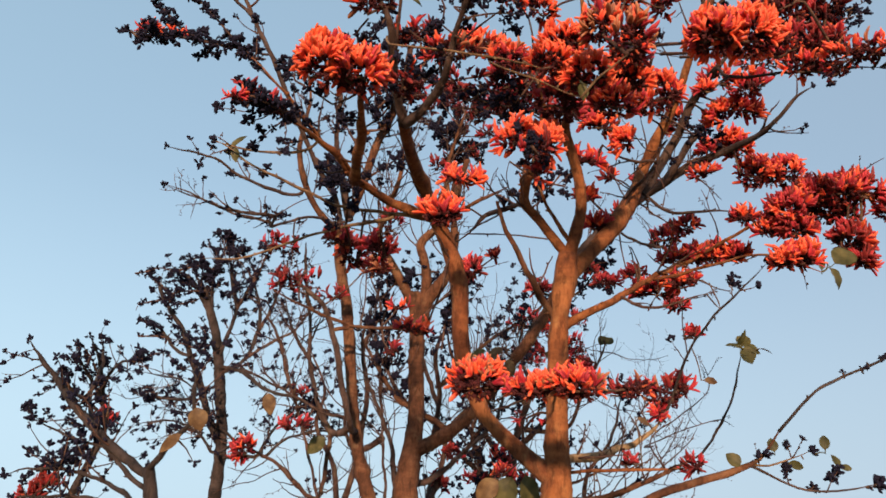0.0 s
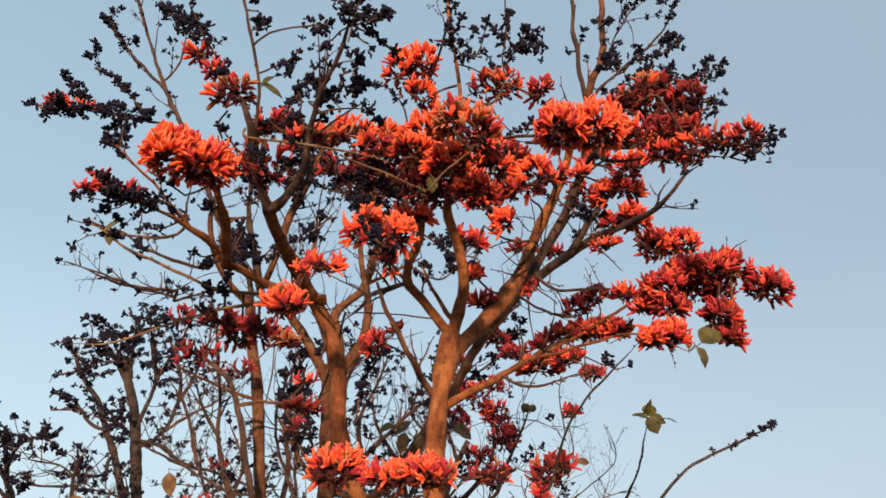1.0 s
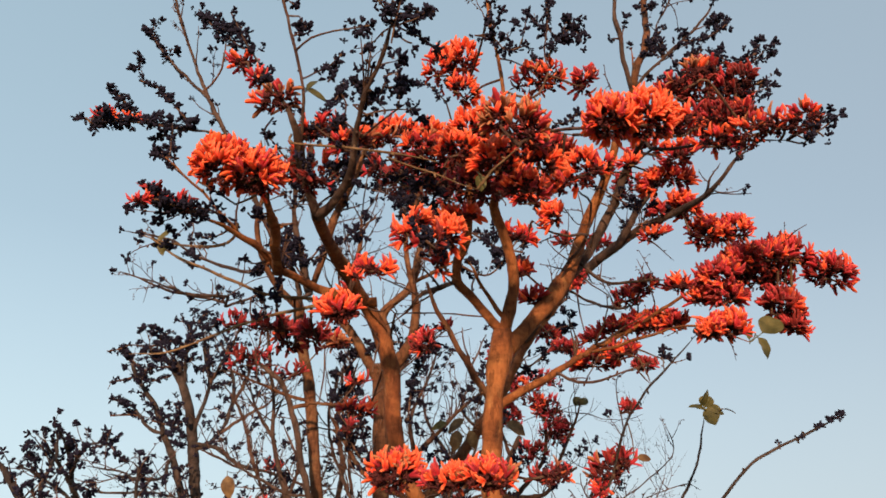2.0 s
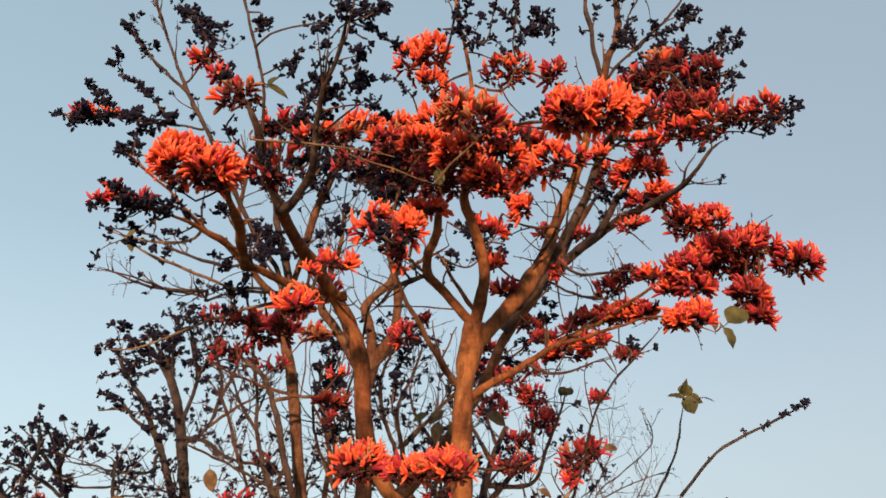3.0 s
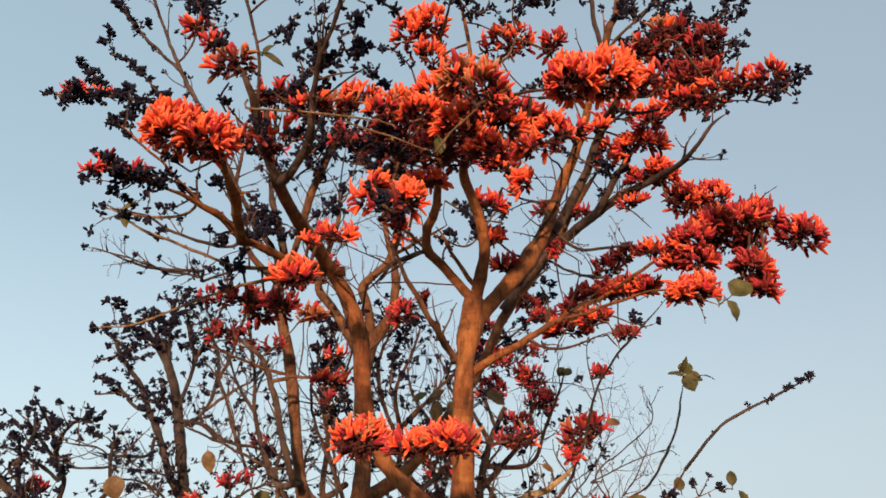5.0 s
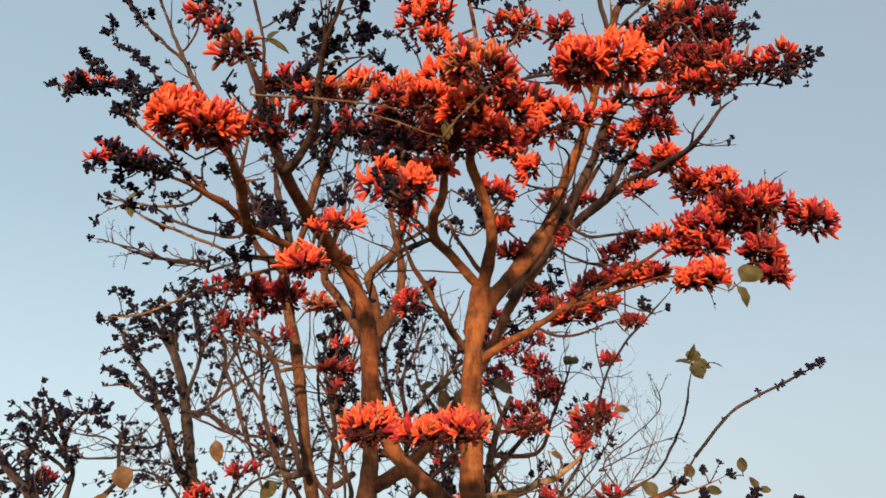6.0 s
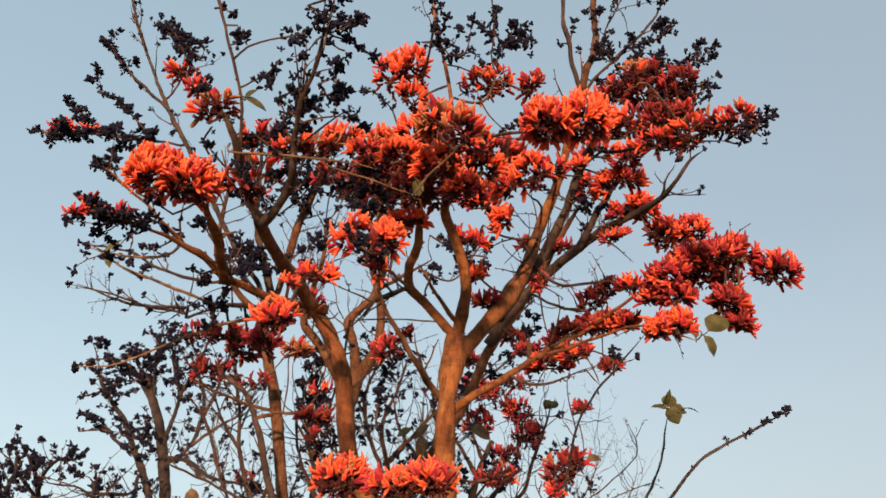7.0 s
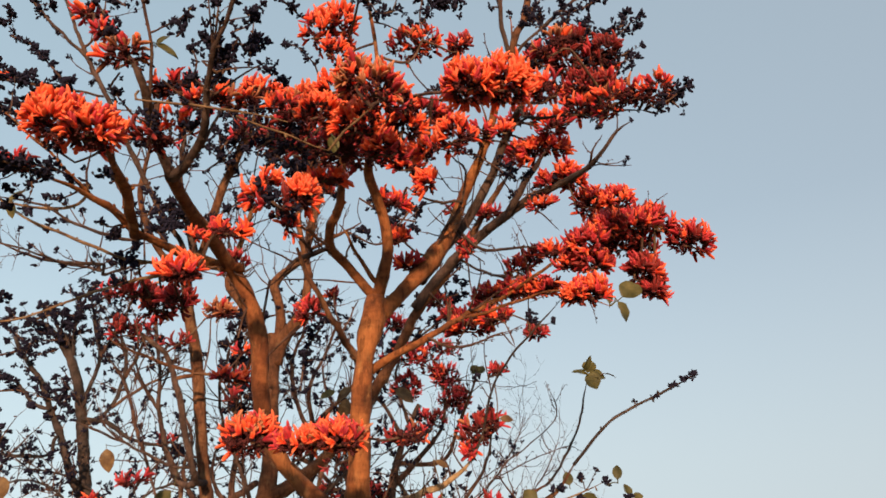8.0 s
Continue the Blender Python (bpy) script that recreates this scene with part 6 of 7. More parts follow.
spray(middle_tree, [(-2.542, 4.500, 5.737, 0.0058), (-2.424, 4.500, 5.569, 0.0076), (-2.309, 4.500, 5.405, 0.0094)], tuft=0.05, dense=0.8, width=0.03, shoots=0.1, stem=(-2.556, 4.500, 5.727))
spray(middle_tree, [(-2.049, 4.460, 4.806, 0.0072), (-2.211, 4.480, 4.995, 0.0073), (-2.347, 4.500, 5.139, 0.0055), (-2.485, 4.500, 5.202, 0.0056)], tuft=0.055, dense=0.7, width=0.03, shoots=0.1, stem=(-2.056, 4.477, 4.748))
spray(middle_tree, [(-1.745, 4.500, 5.514, 0.0076), (-1.890, 4.500, 5.625, 0.0077), (-2.037, 4.550, 5.783, 0.0078), (-2.199, 4.600, 6.006, 0.0060)], tuft=0.06, dense=1.2, width=0.08, shoots=0.15, stem=(-1.875, 4.464, 5.510))
spray(middle_tree, [(-1.158, 4.200, 3.486, 0.0046), (-1.188, 4.200, 3.601, 0.0046), (-1.223, 4.200, 3.759, 0.0047)], tuft=0.06, dense=0.45, width=0.02, shoots=0.1, stem=(-1.519, 4.300, 3.370))
spray(middle_tree, [(-1.182, 4.600, 4.806, 0.0073), (-1.035, 4.600, 5.060, 0.0075), (-0.965, 4.600, 5.271, 0.0076)], tuft=0.06, dense=0.8, width=0.05, shoots=0.2, stem=(-1.299, 4.800, 4.893))
cluster(middle_tree, (1.301, 4.500, 4.108), 0.121, 0.088, 12, 1, 20, 0.6, stem=(1.265, 4.477, 4.020), red=0.45, size=1.25)
cluster(middle_tree, (1.086, 4.500, 4.311), 0.101, 0.097, 10, 1, 40, 0.5, stem=(1.185, 4.418, 4.162), red=0.8, size=1.25)
cluster(middle_tree, (1.246, 4.500, 3.956), 0.120, 0.073, 10, 1.2, 20, 0.5, stem=(1.250, 4.495, 4.019), red=0.45, size=1.25)
cluster(middle_tree, (-1.389, 5.000, 3.200), 0.130, 0.104, 3, 2, 10, 0.4, stem=(-1.434, 4.913, 3.123), red=1.0, size=1.25)
cluster(middle_tree, (1.486, 4.000, 4.519), 0.168, 0.125, 16, 2.2, 10, 0.5, stem=(1.273, 4.300, 4.278), red=0.45, size=1.25)
cluster(middle_tree, (1.422, 4.400, 4.109), 0.147, 0.108, 32, 0.8, -15, 0.8, stem=(1.370, 4.350, 4.025), red=0.45, size=1.25)
cluster(middle_tree, (1.577, 4.420, 3.943), 0.166, 0.122, 40, 0.7, -10, 0.9, stem=(1.378, 4.327, 4.022), red=0.45, size=1.25)
cluster(middle_tree, (1.741, 4.420, 3.961), 0.125, 0.122, 32, 0.5, 0, 0.9, stem=(1.395, 4.282, 4.017), red=0.45, size=1.25)
cluster(middle_tree, (1.240, 5.400, 3.879), 0.154, 0.117, 24, 1, 10, 0.8, stem=(1.283, 5.382, 3.771), red=0.8, size=1.25)
cluster(middle_tree, (1.352, 5.200, 3.888), 0.102, 0.098, 13, 0.8, 0, 0.8, stem=(1.301, 5.391, 3.778), red=0.8, size=1.25)
cluster(middle_tree, (1.462, 6.000, 3.495), 0.104, 0.080, 13, 0.6, 0, 0.7, stem=(1.319, 5.400, 3.784), red=0.8, size=1.25)
cluster(middle_tree, (-2.593, 4.350, 4.785), 0.081, 0.053, 8, 1, 0, 0.6, stem=(-2.596, 4.341, 4.724), red=0.5, size=1.25)
cluster(middle_tree, (-2.418, 4.380, 4.782), 0.081, 0.046, 5, 1.4, 0, 0.6, red=0.8, size=1.25)
cluster(middle_tree, (0.672, 4.800, 4.030), 0.067, 0.054, 6, 0.9, 0, 0.6, stem=(0.853, 4.845, 3.956), red=0.8, size=1.25)
cluster(middle_tree, (-0.737, 4.900, 3.018), 0.084, 0.058, 2, 1, 0, 0.5, stem=(-0.858, 4.800, 2.823), red=0.8, size=1.25)
cluster(middle_tree, (0.255, 5.300, 3.339), 0.092, 0.079, 9, 1.2, 0, 0.5, stem=(0.347, 5.127, 3.236), red=0.8, size=1.25)
cluster(middle_tree, (-0.949, 4.900, 3.310), 0.093, 0.067, 6, 1.6, 0, 0.5, stem=(-1.271, 4.950, 3.005), red=0.8, size=1.25, dry=0.5)
cluster(middle_tree, (0.585, 5.200, 3.480), 0.092, 0.071, 9, 1, 0, 0.5, stem=(0.516, 5.036, 3.483), red=0.8, size=1.25)
cluster(middle_tree, (0.843, 4.900, 3.351), 0.086, 0.074, 10, 0.8, 0, 0.5, stem=(0.781, 4.991, 3.688), red=0.8, size=1.25)
cluster(middle_tree, (0.651, 4.800, 3.255), 0.098, 0.072, 12, 0.9, 0, 0.7, stem=(0.486, 5.005, 3.481), red=0.8, size=1.25)
cluster(middle_tree, (0.725, 4.600, 3.665), 0.063, 0.087, 12, 0.3, 50, 0.3, stem=(0.770, 4.868, 3.768), red=0.8, size=1.25)
cluster(middle_tree, (0.896, 4.700, 3.971), 0.095, 0.068, 10, 1, 0, 0.6, stem=(0.974, 4.727, 3.904), red=0.8, size=1.25)
cluster(middle_tree, (-0.287, 4.300, 3.100), 0.085, 0.091, 13, 1.2, 40, 0.5, stem=(-0.647, 4.600, 2.779), red=0.8, size=1.25)
cluster(middle_tree, (-0.151, 4.300, 3.173), 0.045, 0.035, 3, 0.5, 0, 0.5, stem=(-0.647, 4.600, 2.779), red=0.8, size=1.25)
cluster(middle_tree, (-1.523, 4.900, 3.168), 0.113, 0.102, 12, 1.0, 0, 0.6, red=1.0, size=1.25)
cluster(middle_tree, (-0.909, 4.900, 3.289), 0.143, 0.059, 8, 1.6, 0, 0.5, stem=(-1.003, 4.927, 2.860), red=0.8, size=1.25, dry=0.6)
cluster(middle_tree, (-0.760, 4.600, 2.638), 0.077, 0.059, 2, 4, 0, 0.5, stem=(-0.685, 4.636, 2.787), red=1.0, size=1.25)
cluster(middle_tree, (-1.387, 5.000, 2.222), 0.113, 0.075, 7, 1.2, 20, 0.5, stem=(-1.311, 5.300, 2.363), red=1.0, size=1.25)
cluster(middle_tree, (-1.248, 5.100, 3.149), 0.110, 0.076, 3, 1.4, 0, 0.4, stem=(-1.299, 4.942, 3.027), red=1.0, size=1.25)
cluster(middle_tree, (-0.860, 4.900, 3.623), 0.110, 0.114, 5, 1.8, 0, 0.5, stem=(-1.094, 5.100, 3.767), red=0.9, size=1.25)
cluster(middle_tree, (-1.602, 4.900, 3.452), 0.160, 0.090, 8, 2.0, 0, 0.4, stem=(-1.493, 4.727, 3.532), red=1.0, size=1.25)
cluster(middle_tree, (-1.849, 5.600, 2.114), 0.098, 0.093, 16, 0.6, 60, 0.5, stem=(-1.852, 5.800, 2.116), red=0.8, size=1.25)
cluster(middle_tree, (0.032, 5.600, 2.036), 0.089, 0.069, 10, 0.7, 0, 0.5, stem=(0.060, 5.400, 1.780), red=0.8, size=1.25)
cluster(middle_tree, (-0.687, 5.500, 4.997), 0.11, 0.09, 7, 2.4, 24, 0.5, stem=(-0.826, 5.110, 4.374), red=1.0, size=1.25)
cluster(middle_tree, (-0.450, 5.400, 5.064), 0.12, 0.09, 8, 2.2, 10, 0.5, stem=(-0.365, 5.160, 4.708), red=1.0, size=1.25)
cluster(middle_tree, (-0.250, 5.500, 4.913), 0.11, 0.09, 7, 2.4, 4, 0.5, stem=(-0.365, 5.160, 4.708), red=1.0, size=1.25)
cluster(middle_tree, (-0.057, 5.400, 5.030), 0.11, 0.09, 7, 2.0, -16, 0.5, stem=(-0.365, 5.160, 4.708), red=1.0, size=1.25)
cluster(middle_tree, (-0.391, 5.500, 4.791), 0.10, 0.08, 6, 2.4, -6, 0.5, stem=(-0.420, 5.190, 4.519), red=1.0, size=1.25)
cluster(middle_tree, (-0.589, 5.500, 5.227), 0.11, 0.08, 6, 2.6, 28, 0.5, stem=(-0.365, 5.160, 4.708), red=1.0, size=1.25)
cluster(middle_tree, (-0.793, 5.400, 5.030), 0.10, 0.07, 5, 2.4, 6, 0.5, stem=(-0.826, 5.110, 4.374), red=1.0, size=1.25)
cluster(middle_tree, (-0.171, 5.500, 4.758), 0.10, 0.08, 6, 2.2, 16, 0.5, stem=(-0.420, 5.190, 4.519), red=1.0, size=1.25)
cluster(middle_tree, (-0.440, 5.500, 4.500), 0.10, 0.08, 6, 2.2, 10, 0.5, stem=(-0.420, 5.190, 4.519), red=1.0, size=1.25)
cluster(middle_tree, (-0.291, 5.500, 4.553), 0.09, 0.07, 5, 2.2, -16, 0.5, stem=(-0.420, 5.190, 4.519), red=1.0, size=1.25)
cluster(middle_tree, (-0.577, 5.500, 4.427), 0.10, 0.08, 5, 2.2, 0, 0.5, stem=(-0.420, 5.190, 4.519), red=1.0, size=1.25)
spray(middle_tree, [(-0.382, 5.200, 4.732, 0.006), (-0.552, 5.500, 5.026, 0.006), (-0.749, 5.500, 5.082, 0.006), (-0.910, 5.500, 5.014, 0.006)], tuft=0.05, dense=0.5, width=0.06, shoots=0.5)
spray(middle_tree, [(-0.421, 5.200, 4.524, 0.006), (-0.566, 5.500, 4.747, 0.006), (-0.701, 5.600, 4.872, 0.006), (-0.824, 5.600, 4.905, 0.006)], tuft=0.05, dense=0.5, width=0.06, shoots=0.5)
spray(middle_tree, [(-0.368, 5.200, 4.732, 0.006), (-0.212, 5.500, 4.969, 0.006), (-0.019, 5.500, 4.913, 0.006)], tuft=0.05, dense=0.5, width=0.06, shoots=0.5)
spray(middle_tree, [(-0.420, 5.200, 4.499, 0.006), (-0.323, 5.500, 4.521, 0.006), (-0.201, 5.600, 4.596, 0.006)], tuft=0.05, dense=0.5, width=0.06, shoots=0.5)
leaf(middle_tree, (1.554, 5.000, 2.897), (0.62, -0.1, 0.75), (0.75, -0.55, -0.4), 0.13, 0.095, LEAF, "olive-green leaf", curl=0.15)
leaf(middle_tree, (1.592, 5.020, 2.887), (0.42, 0.2, 0.88), (-0.3, -1.0, 0.3), 0.105, 0.10, LEAF, "olive-green leaf", curl=0.1)
leaf(middle_tree, (1.592, 4.980, 2.857), (-0.93, -0.1, 0.33), (0.2, -0.6, 0.9), 0.125, 0.10, LEAF, "olive-green leaf", curl=0.2)
leaf(middle_tree, (1.575, 4.970, 2.862), (0.55, -0.25, -0.8), (0.1, -1.0, 0.35), 0.115, 0.13, LEAF, "olive-green leaf", curl=0.3)
leaf(middle_tree, (1.600, 5.000, 2.874), (0.98, -0.05, -0.1), (0.1, -0.8, 0.6), 0.12, 0.11, LEAF, "olive-green leaf", curl=0.25)
leaf(middle_tree, (1.687, 5.000, 2.866), (0.85, 0.0, 0.5), (-0.5, -0.3, 0.8), 0.085, 0.04, DRY_LEAF, "dry curled brown leaf", curl=0.9)
leaf(middle_tree, (-1.586, 5.050, 2.406), (0.20, 0.00, -0.98), (0.02, -1.00, 0.32), 0.133, 0.089, DRY_LEAF, "dry brown leaf", stalk=(-1.555, 5.300, 2.484))
leaf(middle_tree, (-1.217, 5.300, 2.167), (-0.74, 0.00, -0.67), (0.26, -1.00, 0.47), 0.140, 0.109, LEAF, "olive-green leaf", stalk=(-1.181, 5.300, 2.325))
leaf(middle_tree, (-0.034, 5.000, 2.785), (-0.83, 0.00, -0.56), (-0.37, -1.00, 0.44), 0.136, 0.076, DRY_LEAF, "dry brown leaf", stalk=(0.089, 5.273, 2.807))
leaf(middle_tree, (-0.072, 5.000, 2.710), (-0.19, 0.00, -0.98), (0.03, -1.00, 0.45), 0.128, 0.083, DRY_LEAF, "dry brown leaf", stalk=(0.033, 5.300, 2.726))
leaf(middle_tree, (0.004, 5.000, 2.710), (0.29, 0.00, -0.96), (-0.13, -1.00, 0.29), 0.113, 0.068, DRY_LEAF, "dry brown leaf", stalk=(0.070, 5.282, 2.780))
leaf(middle_tree, (-0.148, 5.000, 2.759), (-0.96, 0.00, -0.30), (-0.01, -1.00, 0.51), 0.106, 0.061, LEAF, "olive-green leaf", stalk=(0.033, 5.300, 2.726))
leaf(middle_tree, (0.250, 5.000, 2.766), (0.90, 0.00, -0.43), (0.31, -1.00, 0.39), 0.151, 0.098, DRY_LEAF, "dry brown leaf", stalk=(0.165, 5.236, 2.914))

# the low tree
low_tree = thing("flame_tree", (-2.0, 4.7, 0.0), "low crooked tree with dark buds and few red flowers", "tree", "flame trees")
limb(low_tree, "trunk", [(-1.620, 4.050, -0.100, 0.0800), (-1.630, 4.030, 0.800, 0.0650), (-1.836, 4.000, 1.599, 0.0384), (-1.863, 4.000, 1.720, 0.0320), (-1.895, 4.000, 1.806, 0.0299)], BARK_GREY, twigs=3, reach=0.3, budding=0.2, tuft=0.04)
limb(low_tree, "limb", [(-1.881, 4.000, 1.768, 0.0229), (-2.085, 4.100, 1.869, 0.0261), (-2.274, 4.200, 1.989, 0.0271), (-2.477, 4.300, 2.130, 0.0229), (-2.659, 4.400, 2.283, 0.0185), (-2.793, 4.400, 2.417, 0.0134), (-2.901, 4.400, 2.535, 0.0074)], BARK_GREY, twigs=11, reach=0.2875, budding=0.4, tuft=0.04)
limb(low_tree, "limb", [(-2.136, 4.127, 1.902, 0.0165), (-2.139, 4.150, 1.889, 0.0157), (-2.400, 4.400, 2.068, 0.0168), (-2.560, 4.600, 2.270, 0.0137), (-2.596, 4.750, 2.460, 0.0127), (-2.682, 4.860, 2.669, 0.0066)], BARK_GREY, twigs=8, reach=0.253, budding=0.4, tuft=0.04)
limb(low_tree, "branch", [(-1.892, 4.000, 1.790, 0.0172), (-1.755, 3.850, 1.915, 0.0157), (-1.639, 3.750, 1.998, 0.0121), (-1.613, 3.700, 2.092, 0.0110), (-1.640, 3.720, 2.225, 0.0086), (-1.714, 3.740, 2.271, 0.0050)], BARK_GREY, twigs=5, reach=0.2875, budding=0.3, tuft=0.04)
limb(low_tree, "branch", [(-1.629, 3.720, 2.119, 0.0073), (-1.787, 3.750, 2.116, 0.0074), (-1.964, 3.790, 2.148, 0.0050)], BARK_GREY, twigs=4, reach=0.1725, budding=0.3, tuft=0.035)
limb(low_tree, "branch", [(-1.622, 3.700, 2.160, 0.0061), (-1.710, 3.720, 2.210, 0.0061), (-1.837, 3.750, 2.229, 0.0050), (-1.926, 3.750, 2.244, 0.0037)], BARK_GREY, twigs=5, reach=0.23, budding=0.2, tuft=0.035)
spray(low_tree, [(-1.709, 3.740, 2.264, 0.0035), (-1.768, 3.740, 2.297, 0.0035), (-1.801, 3.740, 2.338, 0.0035), (-1.852, 3.740, 2.341, 0.0035), (-1.893, 3.740, 2.324, 0.0035)], tuft=0.034, dense=0.7, width=0.015, shoots=0)
limb(low_tree, "branch", [(-1.858, 4.000, 1.698, 0.0155), (-1.884, 4.000, 1.697, 0.0148), (-2.071, 4.100, 1.806, 0.0142), (-2.209, 4.200, 1.906, 0.0110), (-2.488, 4.300, 1.974, 0.0083), (-2.726, 4.350, 2.062, 0.0056)], BARK_GREY, twigs=8, reach=0.345, budding=0.4, tuft=0.04)
limb(low_tree, "branch", [(-1.844, 4.000, 1.632, 0.0154), (-1.892, 4.000, 1.623, 0.0147), (-2.204, 4.200, 1.745, 0.0132), (-2.444, 4.300, 1.794, 0.0109), (-2.715, 4.400, 1.795, 0.0084), (-2.833, 4.400, 1.758, 0.0056)], BARK_GREY, twigs=10, reach=0.345, budding=0.5, tuft=0.045)
limb(low_tree, "branch", [(-1.921, 4.018, 1.634, 0.0154), (-1.929, 4.000, 1.595, 0.0147), (-2.274, 4.200, 1.656, 0.0131), (-2.533, 4.300, 1.648, 0.0107), (-2.770, 4.400, 1.641, 0.0082)], BARK_GREY, twigs=10, reach=0.345, budding=0.5, tuft=0.045)
cluster(low_tree, (-2.684, 4.400, 1.676), 0.086, 0.048, 6, 1.2, 0, 0.4, stem=(-2.705, 4.373, 1.643), red=1.0, size=1.25)
cluster(low_tree, (-2.590, 4.400, 1.741), 0.099, 0.042, 8, 1, 5, 0.4, stem=(-2.617, 4.364, 1.795), red=1.0, size=1.25)
cluster(low_tree, (-2.444, 4.600, 2.140), 0.094, 0.065, 6, 1.3, 0, 0.4, stem=(-2.487, 4.509, 2.178), red=1.0, size=1.25)
leaf(low_tree, (-1.683, 3.780, 1.956), (-0.73, 0.00, -0.68), (0.33, -1.00, 0.23), 0.122, 0.055, DRY_LEAF, "dry brown leaf")
leaf(low_tree, (-1.604, 3.700, 2.073), (0.33, 0.00, -0.94), (0.20, -1.00, 0.31), 0.104, 0.093, DRY_LEAF, "dry brown leaf")

# the far tree
far_tree = thing("flame_tree", (-2.6, 8.2, 0.0), "slender bare tree with knobbly dark-budded twigs", "tree", "flame trees")
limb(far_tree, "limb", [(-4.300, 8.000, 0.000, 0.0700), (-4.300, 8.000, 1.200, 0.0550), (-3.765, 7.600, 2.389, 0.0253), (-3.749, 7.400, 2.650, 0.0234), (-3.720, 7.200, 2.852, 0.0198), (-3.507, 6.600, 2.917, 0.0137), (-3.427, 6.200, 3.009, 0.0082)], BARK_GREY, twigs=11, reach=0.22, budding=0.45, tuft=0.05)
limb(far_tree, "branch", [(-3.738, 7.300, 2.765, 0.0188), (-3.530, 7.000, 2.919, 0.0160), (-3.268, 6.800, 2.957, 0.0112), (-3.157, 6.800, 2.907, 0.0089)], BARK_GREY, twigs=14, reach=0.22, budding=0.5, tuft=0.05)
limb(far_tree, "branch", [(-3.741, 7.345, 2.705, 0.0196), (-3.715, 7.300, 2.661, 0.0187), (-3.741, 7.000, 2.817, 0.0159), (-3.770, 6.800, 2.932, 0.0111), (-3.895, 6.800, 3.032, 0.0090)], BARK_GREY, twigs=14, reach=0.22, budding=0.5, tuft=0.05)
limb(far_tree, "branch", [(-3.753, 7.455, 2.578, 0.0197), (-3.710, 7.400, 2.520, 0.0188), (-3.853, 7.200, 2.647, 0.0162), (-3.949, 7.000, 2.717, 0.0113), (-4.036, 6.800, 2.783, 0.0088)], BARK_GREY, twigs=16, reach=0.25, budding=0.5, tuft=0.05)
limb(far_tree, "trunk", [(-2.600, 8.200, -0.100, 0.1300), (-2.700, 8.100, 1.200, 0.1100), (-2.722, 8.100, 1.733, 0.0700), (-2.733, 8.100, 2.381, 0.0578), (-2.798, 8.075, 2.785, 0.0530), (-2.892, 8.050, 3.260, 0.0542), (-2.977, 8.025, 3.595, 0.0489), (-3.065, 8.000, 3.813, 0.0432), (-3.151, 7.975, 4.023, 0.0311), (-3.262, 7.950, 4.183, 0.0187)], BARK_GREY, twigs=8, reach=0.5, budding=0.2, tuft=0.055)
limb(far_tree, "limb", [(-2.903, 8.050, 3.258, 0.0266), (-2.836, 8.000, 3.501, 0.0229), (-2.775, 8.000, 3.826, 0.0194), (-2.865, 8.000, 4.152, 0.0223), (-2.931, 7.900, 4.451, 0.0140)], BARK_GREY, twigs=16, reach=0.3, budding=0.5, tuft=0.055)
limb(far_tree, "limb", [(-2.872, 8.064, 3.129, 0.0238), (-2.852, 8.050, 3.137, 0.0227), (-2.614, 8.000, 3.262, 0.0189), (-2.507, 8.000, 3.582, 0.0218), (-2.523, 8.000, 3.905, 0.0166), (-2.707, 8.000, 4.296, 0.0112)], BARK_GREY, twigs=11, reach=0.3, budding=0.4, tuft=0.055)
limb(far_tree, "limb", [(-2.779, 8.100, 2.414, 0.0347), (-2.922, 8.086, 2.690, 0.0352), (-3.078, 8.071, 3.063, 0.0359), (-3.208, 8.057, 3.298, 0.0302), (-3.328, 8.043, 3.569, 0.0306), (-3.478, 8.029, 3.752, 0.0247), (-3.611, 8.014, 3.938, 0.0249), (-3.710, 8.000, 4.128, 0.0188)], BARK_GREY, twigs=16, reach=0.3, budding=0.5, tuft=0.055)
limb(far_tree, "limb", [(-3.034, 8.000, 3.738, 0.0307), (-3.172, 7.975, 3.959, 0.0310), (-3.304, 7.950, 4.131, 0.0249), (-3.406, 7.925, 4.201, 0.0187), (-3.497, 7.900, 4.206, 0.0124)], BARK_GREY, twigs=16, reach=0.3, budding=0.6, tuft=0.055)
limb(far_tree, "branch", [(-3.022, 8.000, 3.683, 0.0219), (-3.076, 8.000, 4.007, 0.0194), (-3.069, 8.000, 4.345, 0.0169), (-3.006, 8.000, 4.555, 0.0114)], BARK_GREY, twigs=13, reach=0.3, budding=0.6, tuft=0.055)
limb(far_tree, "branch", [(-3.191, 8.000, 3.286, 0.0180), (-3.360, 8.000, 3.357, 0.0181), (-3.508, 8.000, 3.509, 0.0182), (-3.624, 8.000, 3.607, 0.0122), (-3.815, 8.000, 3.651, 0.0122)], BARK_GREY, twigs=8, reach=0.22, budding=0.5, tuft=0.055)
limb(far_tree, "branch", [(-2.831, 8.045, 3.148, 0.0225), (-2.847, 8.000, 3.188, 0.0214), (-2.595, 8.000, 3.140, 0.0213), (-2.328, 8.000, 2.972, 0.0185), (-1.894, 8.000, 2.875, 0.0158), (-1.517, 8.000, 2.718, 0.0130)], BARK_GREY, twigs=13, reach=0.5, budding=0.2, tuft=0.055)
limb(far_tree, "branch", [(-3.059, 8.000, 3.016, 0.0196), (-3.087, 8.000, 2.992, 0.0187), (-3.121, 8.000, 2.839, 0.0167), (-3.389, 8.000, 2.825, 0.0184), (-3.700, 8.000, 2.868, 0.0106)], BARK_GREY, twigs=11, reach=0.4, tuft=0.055)
